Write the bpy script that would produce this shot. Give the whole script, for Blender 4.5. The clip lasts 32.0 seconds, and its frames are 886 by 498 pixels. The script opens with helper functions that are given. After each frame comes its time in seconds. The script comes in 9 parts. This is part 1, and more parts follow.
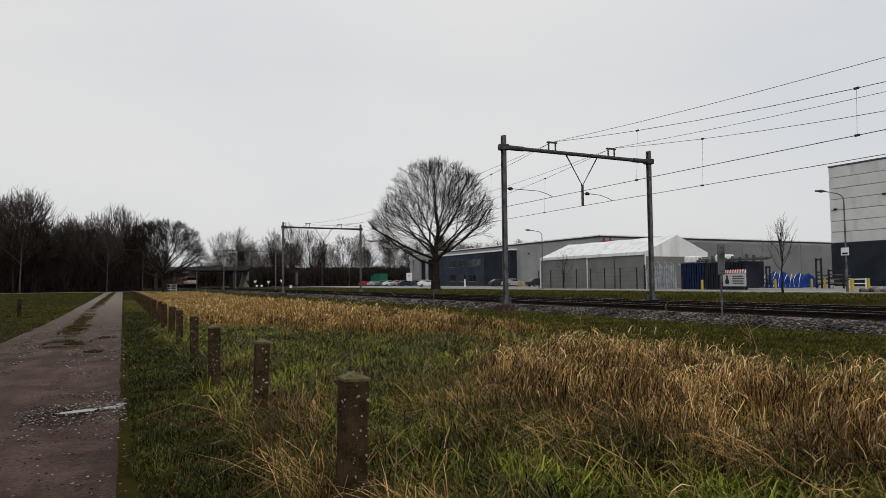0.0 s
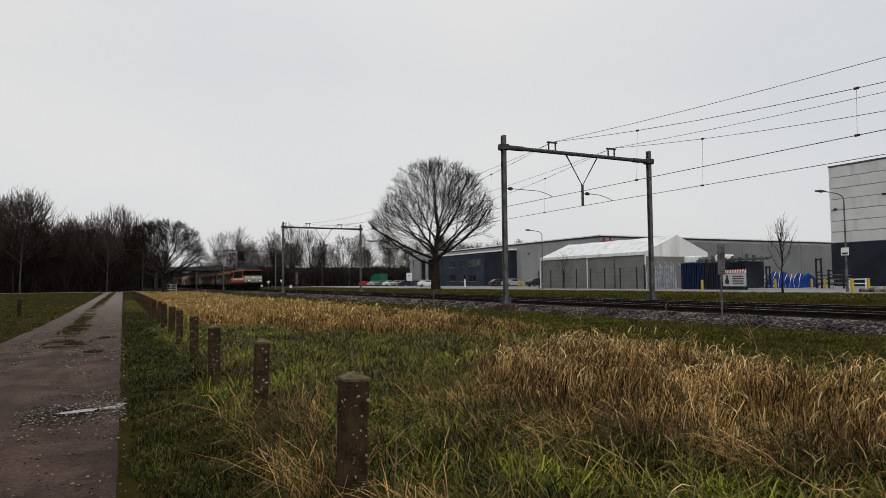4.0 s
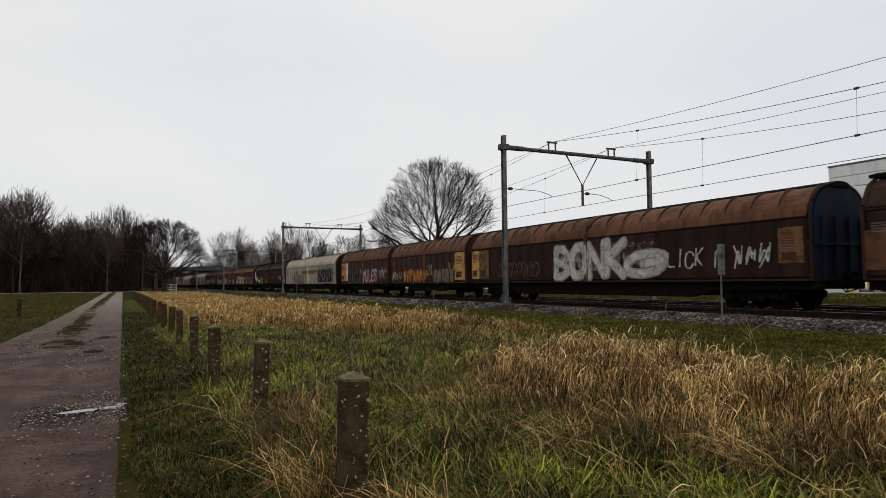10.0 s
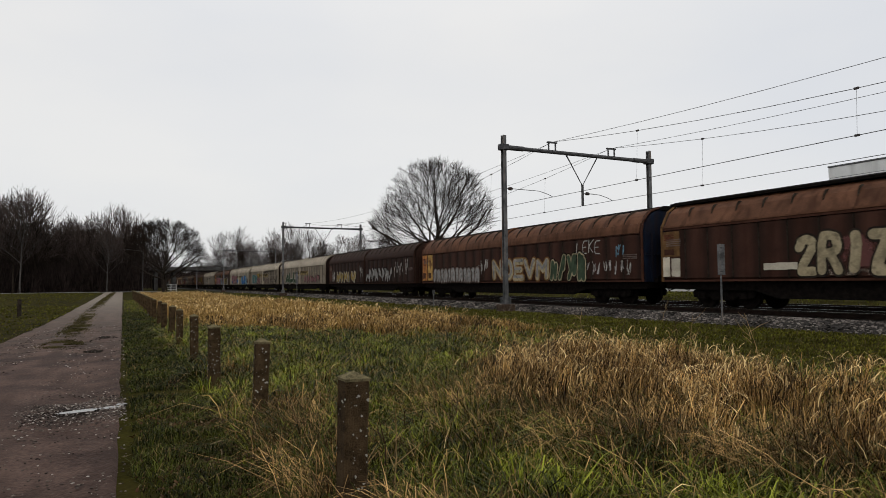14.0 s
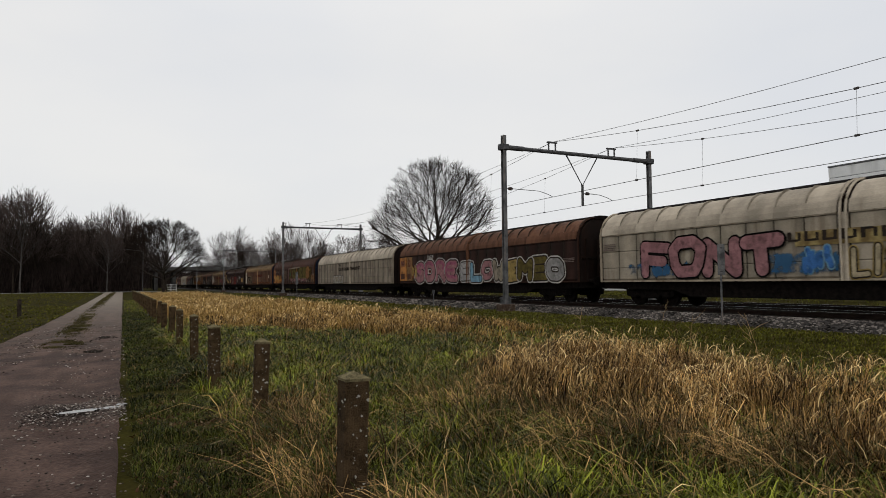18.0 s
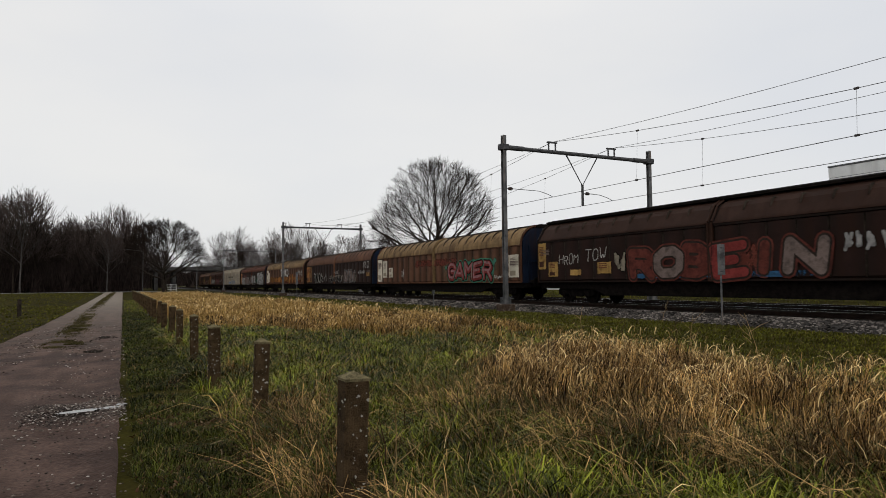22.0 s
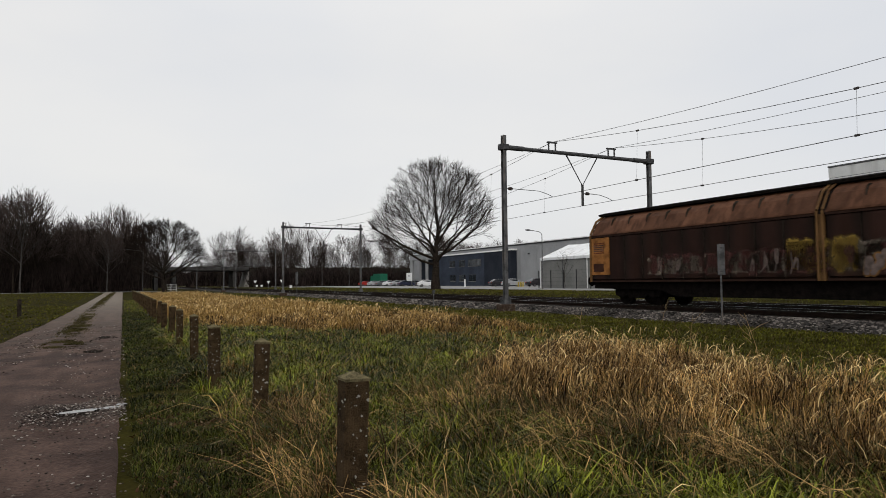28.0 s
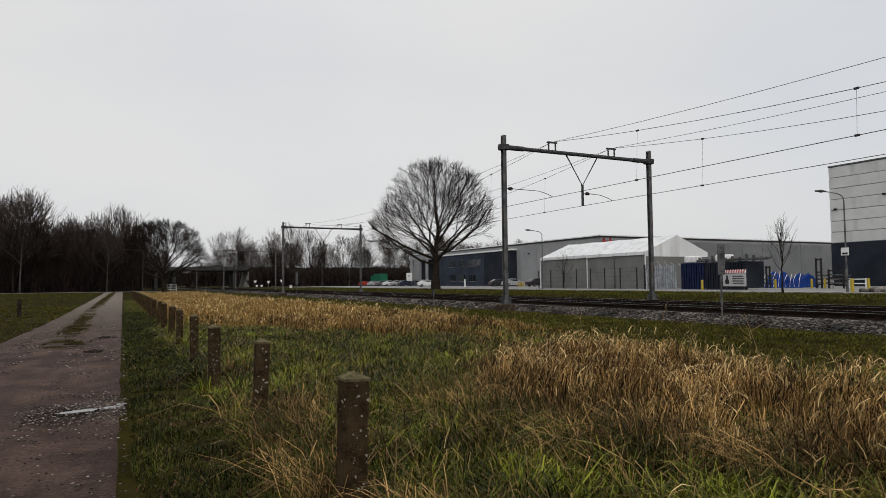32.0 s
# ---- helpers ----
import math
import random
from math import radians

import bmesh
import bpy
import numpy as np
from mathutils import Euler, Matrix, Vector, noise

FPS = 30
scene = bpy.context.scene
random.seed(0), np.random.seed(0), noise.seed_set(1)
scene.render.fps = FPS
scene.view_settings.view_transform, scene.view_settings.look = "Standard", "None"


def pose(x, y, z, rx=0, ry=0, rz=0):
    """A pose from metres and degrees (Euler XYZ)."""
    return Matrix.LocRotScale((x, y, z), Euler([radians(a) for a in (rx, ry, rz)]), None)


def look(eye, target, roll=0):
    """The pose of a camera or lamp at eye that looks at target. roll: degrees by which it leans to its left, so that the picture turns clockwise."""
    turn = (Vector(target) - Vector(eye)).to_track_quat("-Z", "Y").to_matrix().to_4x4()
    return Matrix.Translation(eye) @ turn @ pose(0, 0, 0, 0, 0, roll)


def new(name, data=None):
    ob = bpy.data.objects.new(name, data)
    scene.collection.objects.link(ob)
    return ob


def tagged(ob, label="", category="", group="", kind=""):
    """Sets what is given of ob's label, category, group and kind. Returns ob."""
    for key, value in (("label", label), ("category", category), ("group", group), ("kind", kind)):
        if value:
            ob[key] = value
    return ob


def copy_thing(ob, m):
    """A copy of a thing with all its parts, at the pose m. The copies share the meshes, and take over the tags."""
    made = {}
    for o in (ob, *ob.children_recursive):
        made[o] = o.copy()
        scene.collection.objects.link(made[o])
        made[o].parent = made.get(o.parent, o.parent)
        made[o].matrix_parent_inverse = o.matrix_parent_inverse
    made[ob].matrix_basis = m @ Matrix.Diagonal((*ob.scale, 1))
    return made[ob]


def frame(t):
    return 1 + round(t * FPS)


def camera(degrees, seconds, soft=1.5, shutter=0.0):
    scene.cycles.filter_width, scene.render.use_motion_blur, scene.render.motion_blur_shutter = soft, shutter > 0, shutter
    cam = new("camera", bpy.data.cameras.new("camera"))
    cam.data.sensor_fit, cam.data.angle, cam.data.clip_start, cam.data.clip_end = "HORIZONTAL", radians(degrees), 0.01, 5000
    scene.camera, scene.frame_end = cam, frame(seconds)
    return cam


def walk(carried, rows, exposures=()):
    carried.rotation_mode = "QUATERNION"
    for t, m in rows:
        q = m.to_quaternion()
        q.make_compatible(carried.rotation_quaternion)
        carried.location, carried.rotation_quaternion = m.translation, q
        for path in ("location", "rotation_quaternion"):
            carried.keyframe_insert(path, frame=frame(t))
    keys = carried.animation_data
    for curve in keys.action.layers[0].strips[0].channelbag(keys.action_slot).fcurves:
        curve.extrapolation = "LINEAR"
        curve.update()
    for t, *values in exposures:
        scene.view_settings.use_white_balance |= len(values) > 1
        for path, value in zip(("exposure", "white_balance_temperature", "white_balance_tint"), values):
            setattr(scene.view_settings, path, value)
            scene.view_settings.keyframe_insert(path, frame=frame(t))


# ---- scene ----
# World: x across the railway, y along it, z = 0 at the rail heads. Metres.
EYE_Z = 1.05
GROUND = -0.55      # path and meadow
YARD = 0.10         # street and yard beyond the railway
TRACK = 20.5        # centre of the near track
TRACK_FAR = 24.58

cam = camera(69.22, 32.0, soft=0.5, shutter=0.06)


def still_view():
    yaw, tilt, roll = radians(26.494), radians(2.951), radians(-0.551)
    way = Vector((math.sin(yaw) * math.cos(tilt), math.cos(yaw) * math.cos(tilt), math.sin(tilt)))
    eye = Vector((0, 0, EYE_Z))
    return look(eye, eye + way, -0.551)


walk(cam, [(0.0, still_view()), (32.0, still_view())], [(0.0, -0.11), (7.2, -0.11), (8.2, 0.03), (28.0, 0.03), (28.9, -0.11), (32.0, -0.11)])

# ---- light: an even overcast sky, a weak wide sun behind the cloud ----
SUN_EL, SUN_AZ = 32.0, 200.0
world = bpy.data.worlds.new("overcast")
scene.world = world
world.use_nodes = True
wn = world.node_tree
wn.nodes.clear()
w_out = wn.nodes.new("ShaderNodeOutputWorld")
w_mix = wn.nodes.new("ShaderNodeAddShader")
w_sky = wn.nodes.new("ShaderNodeTexSky")
w_sky.sky_type, w_sky.sun_disc = "NISHITA", False
w_sky.sun_elevation, w_sky.sun_rotation = radians(SUN_EL), radians(SUN_AZ)
w_sky.dust_density, w_sky.ozone_density = 4.0, 1.0
w_b1 = wn.nodes.new("ShaderNodeBackground")
w_b1.inputs["Strength"].default_value = 0.012
w_b2 = wn.nodes.new("ShaderNodeBackground")
# cloud deck: soft large patches
w_co = wn.nodes.new("ShaderNodeTexCoord")
w_map = wn.nodes.new("ShaderNodeMapping")
w_map.inputs["Scale"].default_value = (1.0, 1.0, 2.6)
w_noise = wn.nodes.new("ShaderNodeTexNoise")
w_noise.inputs["Scale"].default_value, w_noise.inputs["Detail"].default_value = 1.6, 4.0
w_ramp = wn.nodes.new("ShaderNodeValToRGB")
w_ramp.color_ramp.elements[0].position, w_ramp.color_ramp.elements[0].color = 0.3, (0.71, 0.725, 0.755, 1)
w_ramp.color_ramp.elements[1].position, w_ramp.color_ramp.elements[1].color = 0.7, (0.81, 0.80, 0.785, 1)
w_b2.inputs["Strength"].default_value = 0.93
# an overcast sky grows brighter towards the zenith
w_sep = wn.nodes.new("ShaderNodeSeparateXYZ")
w_high = wn.nodes.new("ShaderNodeMapRange")
w_high.interpolation_type = "SMOOTHSTEP"
for key, value in (("From Min", 0.30), ("From Max", 1.0), ("To Min", 0.945), ("To Max", 1.55)):
    w_high.inputs[key].default_value = value
wn.links.new(w_co.outputs["Generated"], w_sep.inputs["Vector"])
wn.links.new(w_sep.outputs["Z"], w_high.inputs["Value"])
wn.links.new(w_high.outputs["Result"], w_b2.inputs["Strength"])
wn.links.new(w_co.outputs["Generated"], w_map.inputs["Vector"])
wn.links.new(w_map.outputs["Vector"], w_noise.inputs["Vector"])
wn.links.new(w_noise.outputs["Fac"], w_ramp.inputs["Fac"])
wn.links.new(w_ramp.outputs["Color"], w_b2.inputs["Color"])
wn.links.new(w_sky.outputs["Color"], w_b1.inputs["Color"])
wn.links.new(w_b1.outputs["Background"], w_mix.inputs[0])
wn.links.new(w_b2.outputs["Background"], w_mix.inputs[1])
wn.links.new(w_mix.outputs["Shader"], w_out.inputs["Surface"])

sun = new("sun", bpy.data.lights.new("sun", "SUN"))
sun.data.energy, sun.data.angle, sun.data.color = 0.5, radians(30), (1.0, 0.96, 0.9)
sun.rotation_euler = (radians(90 - SUN_EL), 0, radians(180 - SUN_AZ))
# ---- materials ----
def rgb(c):
    return (c[0], c[1], c[2], 1.0)


def surface(name, dark, light, scale=6.0, rough=0.8, metal=0.0, bump=0.2, fine=60.0, stain=None, streak=False, vary=0.0, spec=0.04, stain_at=0.58):
    """A weathered surface: two colours mixed by coarse and fine noise, an optional third colour as stains or vertical streaks."""
    m = bpy.data.materials.new(name)
    m.use_nodes = True
    nt = m.node_tree
    nd, ln = nt.nodes, nt.links
    b = nd["Principled BSDF"]
    b.inputs["Metallic"].default_value = metal
    b.inputs["Specular IOR Level"].default_value = spec
    co = nd.new("ShaderNodeTexCoord")
    info = nd.new("ShaderNodeObjectInfo")
    shift = nd.new("ShaderNodeVectorMath")
    shift.operation = "MULTIPLY_ADD"
    comb = nd.new("ShaderNodeCombineXYZ")
    for k in range(3):
        ln.new(info.outputs["Random"], comb.inputs[k])
    ln.new(comb.outputs[0], shift.inputs[0])
    shift.inputs[1].default_value = (37.0, 53.0, 19.0)
    ln.new(co.outputs["Object"], shift.inputs[2])
    n1, n2 = nd.new("ShaderNodeTexNoise"), nd.new("ShaderNodeTexNoise")
    n1.inputs["Scale"].default_value, n1.inputs["Detail"].default_value, n1.inputs["Roughness"].default_value = scale, 6, 0.6
    n2.inputs["Scale"].default_value, n2.inputs["Detail"].default_value = fine, 3
    ln.new(shift.outputs[0], n1.inputs["Vector"])
    ln.new(shift.outputs[0], n2.inputs["Vector"])
    add = nd.new("ShaderNodeMath")
    add.operation = "MULTIPLY_ADD"
    add.inputs[1].default_value = 0.45
    ln.new(n2.outputs["Fac"], add.inputs[0])
    ln.new(n1.outputs["Fac"], add.inputs[2])
    ramp = nd.new("ShaderNodeMapRange")
    ramp.inputs["From Min"].default_value, ramp.inputs["From Max"].default_value = 0.56, 0.88
    ln.new(add.outputs[0], ramp.inputs["Value"])
    mix = nd.new("ShaderNodeMix")
    mix.data_type = "RGBA"
    mix.inputs["A"].default_value, mix.inputs["B"].default_value = rgb(dark), rgb(light)
    ln.new(ramp.outputs["Result"], mix.inputs["Factor"])
    colour = mix.outputs["Result"]
    if stain is not None:
        mp = nd.new("ShaderNodeMapping")
        mp.inputs["Scale"].default_value = (1, 0.14, 1) if streak == "y" else (1, 1, 0.12) if streak else (1, 1, 1)
        n3 = nd.new("ShaderNodeTexNoise")
        n3.inputs["Scale"].default_value, n3.inputs["Detail"].default_value = scale * (2.2 if streak else 0.5), 5
        ln.new(shift.outputs[0], mp.inputs["Vector"])
        ln.new(mp.outputs["Vector"], n3.inputs["Vector"])
        r3 = nd.new("ShaderNodeMapRange")
        r3.inputs["From Min"].default_value, r3.inputs["From Max"].default_value = stain_at - 0.08, stain_at + 0.12
        ln.new(n3.outputs["Fac"], r3.inputs["Value"])
        m3 = nd.new("ShaderNodeMix")
        m3.data_type = "RGBA"
        m3.inputs["B"].default_value = rgb(stain)
        ln.new(r3.outputs["Result"], m3.inputs["Factor"])
        ln.new(colour, m3.inputs["A"])
        colour = m3.outputs["Result"]
    if vary:
        hsv = nd.new("ShaderNodeHueSaturation")
        mr = nd.new("ShaderNodeMapRange")
        mr.inputs["To Min"].default_value, mr.inputs["To Max"].default_value = 1 - vary, 1 + vary
        ln.new(info.outputs["Random"], mr.inputs["Value"])
        ln.new(mr.outputs["Result"], hsv.inputs["Value"])
        ln.new(colour, hsv.inputs["Color"])
        colour = hsv.outputs["Color"]
    ln.new(colour, b.inputs["Base Color"])
    rr = nd.new("ShaderNodeMapRange")
    rr.inputs["To Min"].default_value, rr.inputs["To Max"].default_value = max(0.05, rough - 0.12), min(1.0, rough + 0.1)
    ln.new(n1.outputs["Fac"], rr.inputs["Value"])
    ln.new(rr.outputs["Result"], b.inputs["Roughness"])
    if bump:
        bp = nd.new("ShaderNodeBump")
        bp.inputs["Strength"].default_value, bp.inputs["Distance"].default_value = bump, 0.02
        ln.new(add.outputs[0], bp.inputs["Height"])
        ln.new(bp.outputs["Normal"], b.inputs["Normal"])
    return m


def blades(name, dark, light, rough=0.75, through_light=0.25, dead=None, dead_share=0.25, spread=1.0):
    """Grass, leaves and twigs: each island takes its own tone."""
    m = bpy.data.materials.new(name)
    m.use_nodes = True
    nt = m.node_tree
    nd, ln = nt.nodes, nt.links
    b = nd["Principled BSDF"]
    geo = nd.new("ShaderNodeNewGeometry")
    co = nd.new("ShaderNodeTexCoord")
    n1 = nd.new("ShaderNodeTexNoise")
    n1.inputs["Scale"].default_value, n1.inputs["Detail"].default_value = 1.1, 4
    ln.new(co.outputs["Object"], n1.inputs["Vector"])
    f = nd.new("ShaderNodeMath")
    f.operation = "MULTIPLY_ADD"
    f.inputs[1].default_value = 0.78
    f.use_clamp = True
    # coarse noise puts the shading of whole clumps into the tone
    sub = nd.new("ShaderNodeMath")
    sub.operation = "MULTIPLY_ADD"
    sub.inputs[1].default_value, sub.inputs[2].default_value = 1.7, -0.74
    ln.new(n1.outputs["Fac"], sub.inputs[0])
    ln.new(geo.outputs["Random Per Island"], f.inputs[0])
    ln.new(sub.outputs[0], f.inputs[2])
    # spread paints in grass glints and shaded gaps: few bright islands, most dark
    few = nd.new("ShaderNodeMath")
    few.operation = "POWER"
    few.inputs[1].default_value = spread
    ln.new(f.outputs[0], few.inputs[0])
    mix = nd.new("ShaderNodeMix")
    mix.data_type = "RGBA"
    mix.inputs["A"].default_value, mix.inputs["B"].default_value = rgb(dark), rgb(light)
    ln.new(few.outputs[0], mix.inputs["Factor"])
    colour = mix.outputs["Result"]
    if dead is not None:
        fr = nd.new("ShaderNodeMath")
        fr.operation = "MULTIPLY"
        fr.inputs[1].default_value = 17.31
        fc = nd.new("ShaderNodeMath")
        fc.operation = "FRACT"
        lt = nd.new("ShaderNodeMath")
        lt.operation = "LESS_THAN"
        lt.inputs[1].default_value = dead_share
        ln.new(geo.outputs["Random Per Island"], fr.inputs[0])
        ln.new(fr.outputs[0], fc.inputs[0])
        ln.new(fc.outputs[0], lt.inputs[0])
        m2 = nd.new("ShaderNodeMix")
        m2.data_type = "RGBA"
        m2.inputs["B"].default_value = rgb(dead)
        ln.new(lt.outputs[0], m2.inputs["Factor"])
        ln.new(colour, m2.inputs["A"])
        colour = m2.outputs["Result"]
    ln.new(colour, b.inputs["Base Color"])
    b.inputs["Roughness"].default_value = rough
    b.inputs["Specular IOR Level"].default_value = 0.06
    return m


def plain(name, c, rough=0.5, metal=0.0, spec=0.18):
    return surface(name, [v * 0.82 for v in c], c, scale=3.0, rough=rough, metal=metal, bump=0.05, fine=40, spec=spec)


def glass(name, c=(0.02, 0.025, 0.03), rough=0.08):
    m = bpy.data.materials.new(name)
    m.use_nodes = True
    b = m.node_tree.nodes["Principled BSDF"]
    b.inputs["Base Color"].default_value, b.inputs["Roughness"].default_value = rgb(c), rough
    b.inputs["Specular IOR Level"].default_value = 0.6
    return m


def glow(name, c, power):
    m = bpy.data.materials.new(name)
    m.use_nodes = True
    b = m.node_tree.nodes["Principled BSDF"]
    b.inputs["Base Color"].default_value = rgb(c)
    b.inputs["Emission Color"].default_value, b.inputs["Emission Strength"].default_value = rgb(c), power
    return m


M_STEEL = surface("galvanised_steel", (0.045, 0.046, 0.048), (0.14, 0.142, 0.145), 3, 0.55, 0.3, 0.08, 50, stain=(0.16, 0.13, 0.11), streak=True, stain_at=0.62)
M_STEEL_DARK = surface("dark_grey_steel", (0.035, 0.035, 0.038), (0.09, 0.09, 0.092), 4, 0.6, 0.3, 0.08)
M_RUST = surface("rusty_rail", (0.006, 0.004, 0.0033), (0.020, 0.013, 0.010), 5, 0.8, 0.1, 0.2)
M_RAILTOP = surface("polished_rail", (0.25, 0.24, 0.23), (0.45, 0.45, 0.45), 5, 0.25, 1.0, 0.02)
M_CONCRETE = surface("grey_concrete", (0.20, 0.19, 0.175), (0.36, 0.35, 0.33), 4, 0.9, 0, 0.3, 60, stain=(0.12, 0.11, 0.09))
M_CONCRETE_OLD = surface("old_brown_concrete", (0.03, 0.020, 0.015), (0.075, 0.053, 0.04), 9, 0.95, 0, 0.6, 90, stain=(0.24, 0.22, 0.18), stain_at=0.66)
M_BALLAST = surface("ballast_stone", (0.012, 0.011, 0.010), (0.05, 0.046, 0.043), 14, 0.9, 0, 0.8, 40, vary=0.4)
M_WIRE = plain("copper_wire", (0.05, 0.045, 0.04), 0.6, 0.4)
M_PORC = plain("brown_insulator", (0.03, 0.019, 0.015), 0.4)
M_WHITE = surface("white_paint", (0.62, 0.62, 0.61), (0.80, 0.80, 0.79), 3, 0.5, 0, 0.05)
M_BLACK = plain("black_paint", (0.02, 0.02, 0.021), 0.5)
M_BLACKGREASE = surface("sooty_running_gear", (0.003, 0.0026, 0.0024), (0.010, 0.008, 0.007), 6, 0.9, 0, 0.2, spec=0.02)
M_YELLOW = plain("yellow_paint", (0.44, 0.33, 0.04), 0.5)
M_RED = plain("red_paint", (0.50, 0.04, 0.03), 0.5)
M_GLASS = glass("dark_glass")
# ---- building tools ----
class Soup:
    """Collects vertices and faces and turns them into one mesh."""

    def __init__(self):
        self.v, self.f = [], []

    def add(self, verts, faces):
        n = len(self.v)
        self.v.extend(verts)
        self.f.extend([tuple(i + n for i in f) for f in faces])
        return self

    def box(self, x0, x1, y0, y1, z0, z1, bevel=0.0):
        b = min(bevel, (x1 - x0) / 3, (y1 - y0) / 3, (z1 - z0) / 3)
        if b <= 0:
            v = [(x, y, z) for z in (z0, z1) for y in (y0, y1) for x in (x0, x1)]
            return self.add(v, [(0, 2, 3, 1), (4, 5, 7, 6), (0, 1, 5, 4), (2, 6, 7, 3), (0, 4, 6, 2), (1, 3, 7, 5)])
        v = []
        for z, i in ((z0, b), (z0 + b, 0), (z1 - b, 0), (z1, b)):
            c = b if i == 0 else b * 1.6
            v += [(x0 + c, y0 + i, z), (x1 - c, y0 + i, z), (x1 - i, y0 + c, z), (x1 - i, y1 - c, z), (x1 - c, y1 - i, z), (x0 + c, y1 - i, z), (x0 + i, y1 - c, z), (x0 + i, y0 + c, z)]
        f = [tuple(range(7, -1, -1)), tuple(range(24, 32))]
        for k in range(3):
            f += [(k * 8 + i, k * 8 + (i + 1) % 8, k * 8 + 8 + (i + 1) % 8, k * 8 + 8 + i) for i in range(8)]
        return self.add(v, f)

    def tube(self, pts, radii, sides=6, caps=True):
        pts = [Vector(p) for p in pts]
        if not isinstance(radii, (list, tuple)):
            radii = [radii] * len(pts)
        v, f = [], []
        for i, p in enumerate(pts):
            d = (pts[min(i + 1, len(pts) - 1)] - pts[max(i - 1, 0)]).normalized()
            a = Vector((0, 0, 1)) if abs(d.z) < 0.9 else Vector((1, 0, 0))
            u = d.cross(a).normalized()
            w = d.cross(u)
            for k in range(sides):
                t = 2 * math.pi * k / sides
                v.append(tuple(p + (u * math.cos(t) + w * math.sin(t)) * radii[i]))
        for i in range(len(pts) - 1):
            for k in range(sides):
                a, b = i * sides + k, i * sides + (k + 1) % sides
                f.append((a, b, b + sides, a + sides))
        if caps:
            f.append(tuple(range(sides)))
            f.append(tuple(range(len(v) - 1, len(v) - 1 - sides, -1)))
        return self.add(v, f)

    def prism(self, outline, y0, y1, axis="y"):
        """Outline in the plane across the axis (x, z), (y, z) or (x, y), drawn out from y0 to y1."""
        put = {"y": lambda a, b, s: (a, s, b), "x": lambda a, b, s: (s, a, b), "z": lambda a, b, s: (a, b, s)}[axis]
        n = len(outline)
        v = [put(a, b, y0) for a, b in outline] + [put(a, b, y1) for a, b in outline]
        f = [(i, (i + 1) % n, n + (i + 1) % n, n + i) for i in range(n)]
        f += [tuple(range(n - 1, -1, -1)), tuple(range(n, 2 * n))]
        return self.add(v, f)

    def disc(self, c, r, x0, x1, sides=20):
        """A wheel-like drum along x round c = (y, z)."""
        ring = [(c[0] + r * math.cos(2 * math.pi * k / sides), c[1] + r * math.sin(2 * math.pi * k / sides)) for k in range(sides)]
        return self.prism(ring, x0, x1, "x")

    def mesh(self, name, mat, smooth=False, fix=True):
        me = bpy.data.meshes.new(name)
        me.from_pydata(self.v, [], self.f)
        if fix:
            bm = bmesh.new()
            bm.from_mesh(me)
            bmesh.ops.recalc_face_normals(bm, faces=bm.faces)
            bm.to_mesh(me)
            bm.free()
        me.materials.append(mat)
        if smooth:
            me.polygons.foreach_set("use_smooth", [True] * len(me.polygons))
        return me


def thing(name, label, category, m=None, group="", kind=""):
    ob = new(name)
    ob.empty_display_size = 0.2
    if m is not None:
        ob.matrix_basis = m
    return tagged(ob, label, category, group, kind)


def part(name, data, parent, label="", m=None, mat=None):
    """Links a mesh (or a Soup with its material) as one object under parent."""
    if isinstance(data, Soup):
        data = data.mesh(name, mat)
    ob = new(name, data)
    ob.parent = parent
    if m is not None:
        ob.matrix_basis = m
    return tagged(ob, label) if label else ob


def solid(name, soup, mat, label, category, kind="", group="", m=None, smooth=False):
    ob = new(name, soup.mesh(name, mat, smooth))
    if m is not None:
        ob.matrix_basis = m
    return tagged(ob, label, category, group, kind)


recoloured = {}


def painted(me, mat, second=None):
    """The same mesh with another material, made once for each pair."""
    key = (me.name, mat.name, second and second.name)
    if key not in recoloured:
        c = me.copy()
        c.materials[0] = mat
        if second:
            c.materials[1] = second
        recoloured[key] = c
    return recoloured[key]


def raw_mesh(name, verts, tris, mat, size=3):
    """A mesh from arrays: verts (n, 3), faces (m, size)."""
    me = bpy.data.meshes.new(name)
    me.vertices.add(len(verts))
    me.vertices.foreach_set("co", np.asarray(verts, np.float32).ravel())
    n = len(tris)
    me.loops.add(n * size)
    me.loops.foreach_set("vertex_index", np.asarray(tris, np.int32).ravel())
    me.polygons.add(n)
    me.polygons.foreach_set("loop_start", np.arange(0, n * size, size, dtype=np.int32))
    me.update(calc_edges=True)
    me.validate()
    me.materials.append(mat)
    return me


def unit_letter(ch, bold):
    """One character of the built-in font, of unit height, centred in the x-y plane."""
    cu = bpy.data.curves.new("letter", "FONT")
    cu.body, cu.size, cu.extrude, cu.align_x, cu.align_y, cu.offset, cu.resolution_u = ch, 1.0, 0.004, "CENTER", "CENTER", bold, 3
    ob = bpy.data.objects.new("letter", cu)
    scene.collection.objects.link(ob)
    bpy.context.view_layer.update()
    me = bpy.data.meshes.new_from_object(ob.evaluated_get(bpy.context.evaluated_depsgraph_get()))
    bpy.data.objects.remove(ob)
    me.materials.clear()
    return me


LETTERS = {("2", 0.02): unit_letter("2", 0.02)}


def letter(ch, mat, size, bold, flat=True):
    """A copy of a character in a material and size; its thickness stays."""
    me = LETTERS[ch, bold].copy()
    for v in me.vertices:
        v.co.x, v.co.y = v.co.x * size, v.co.y * size
    me.materials.append(mat)
    return me
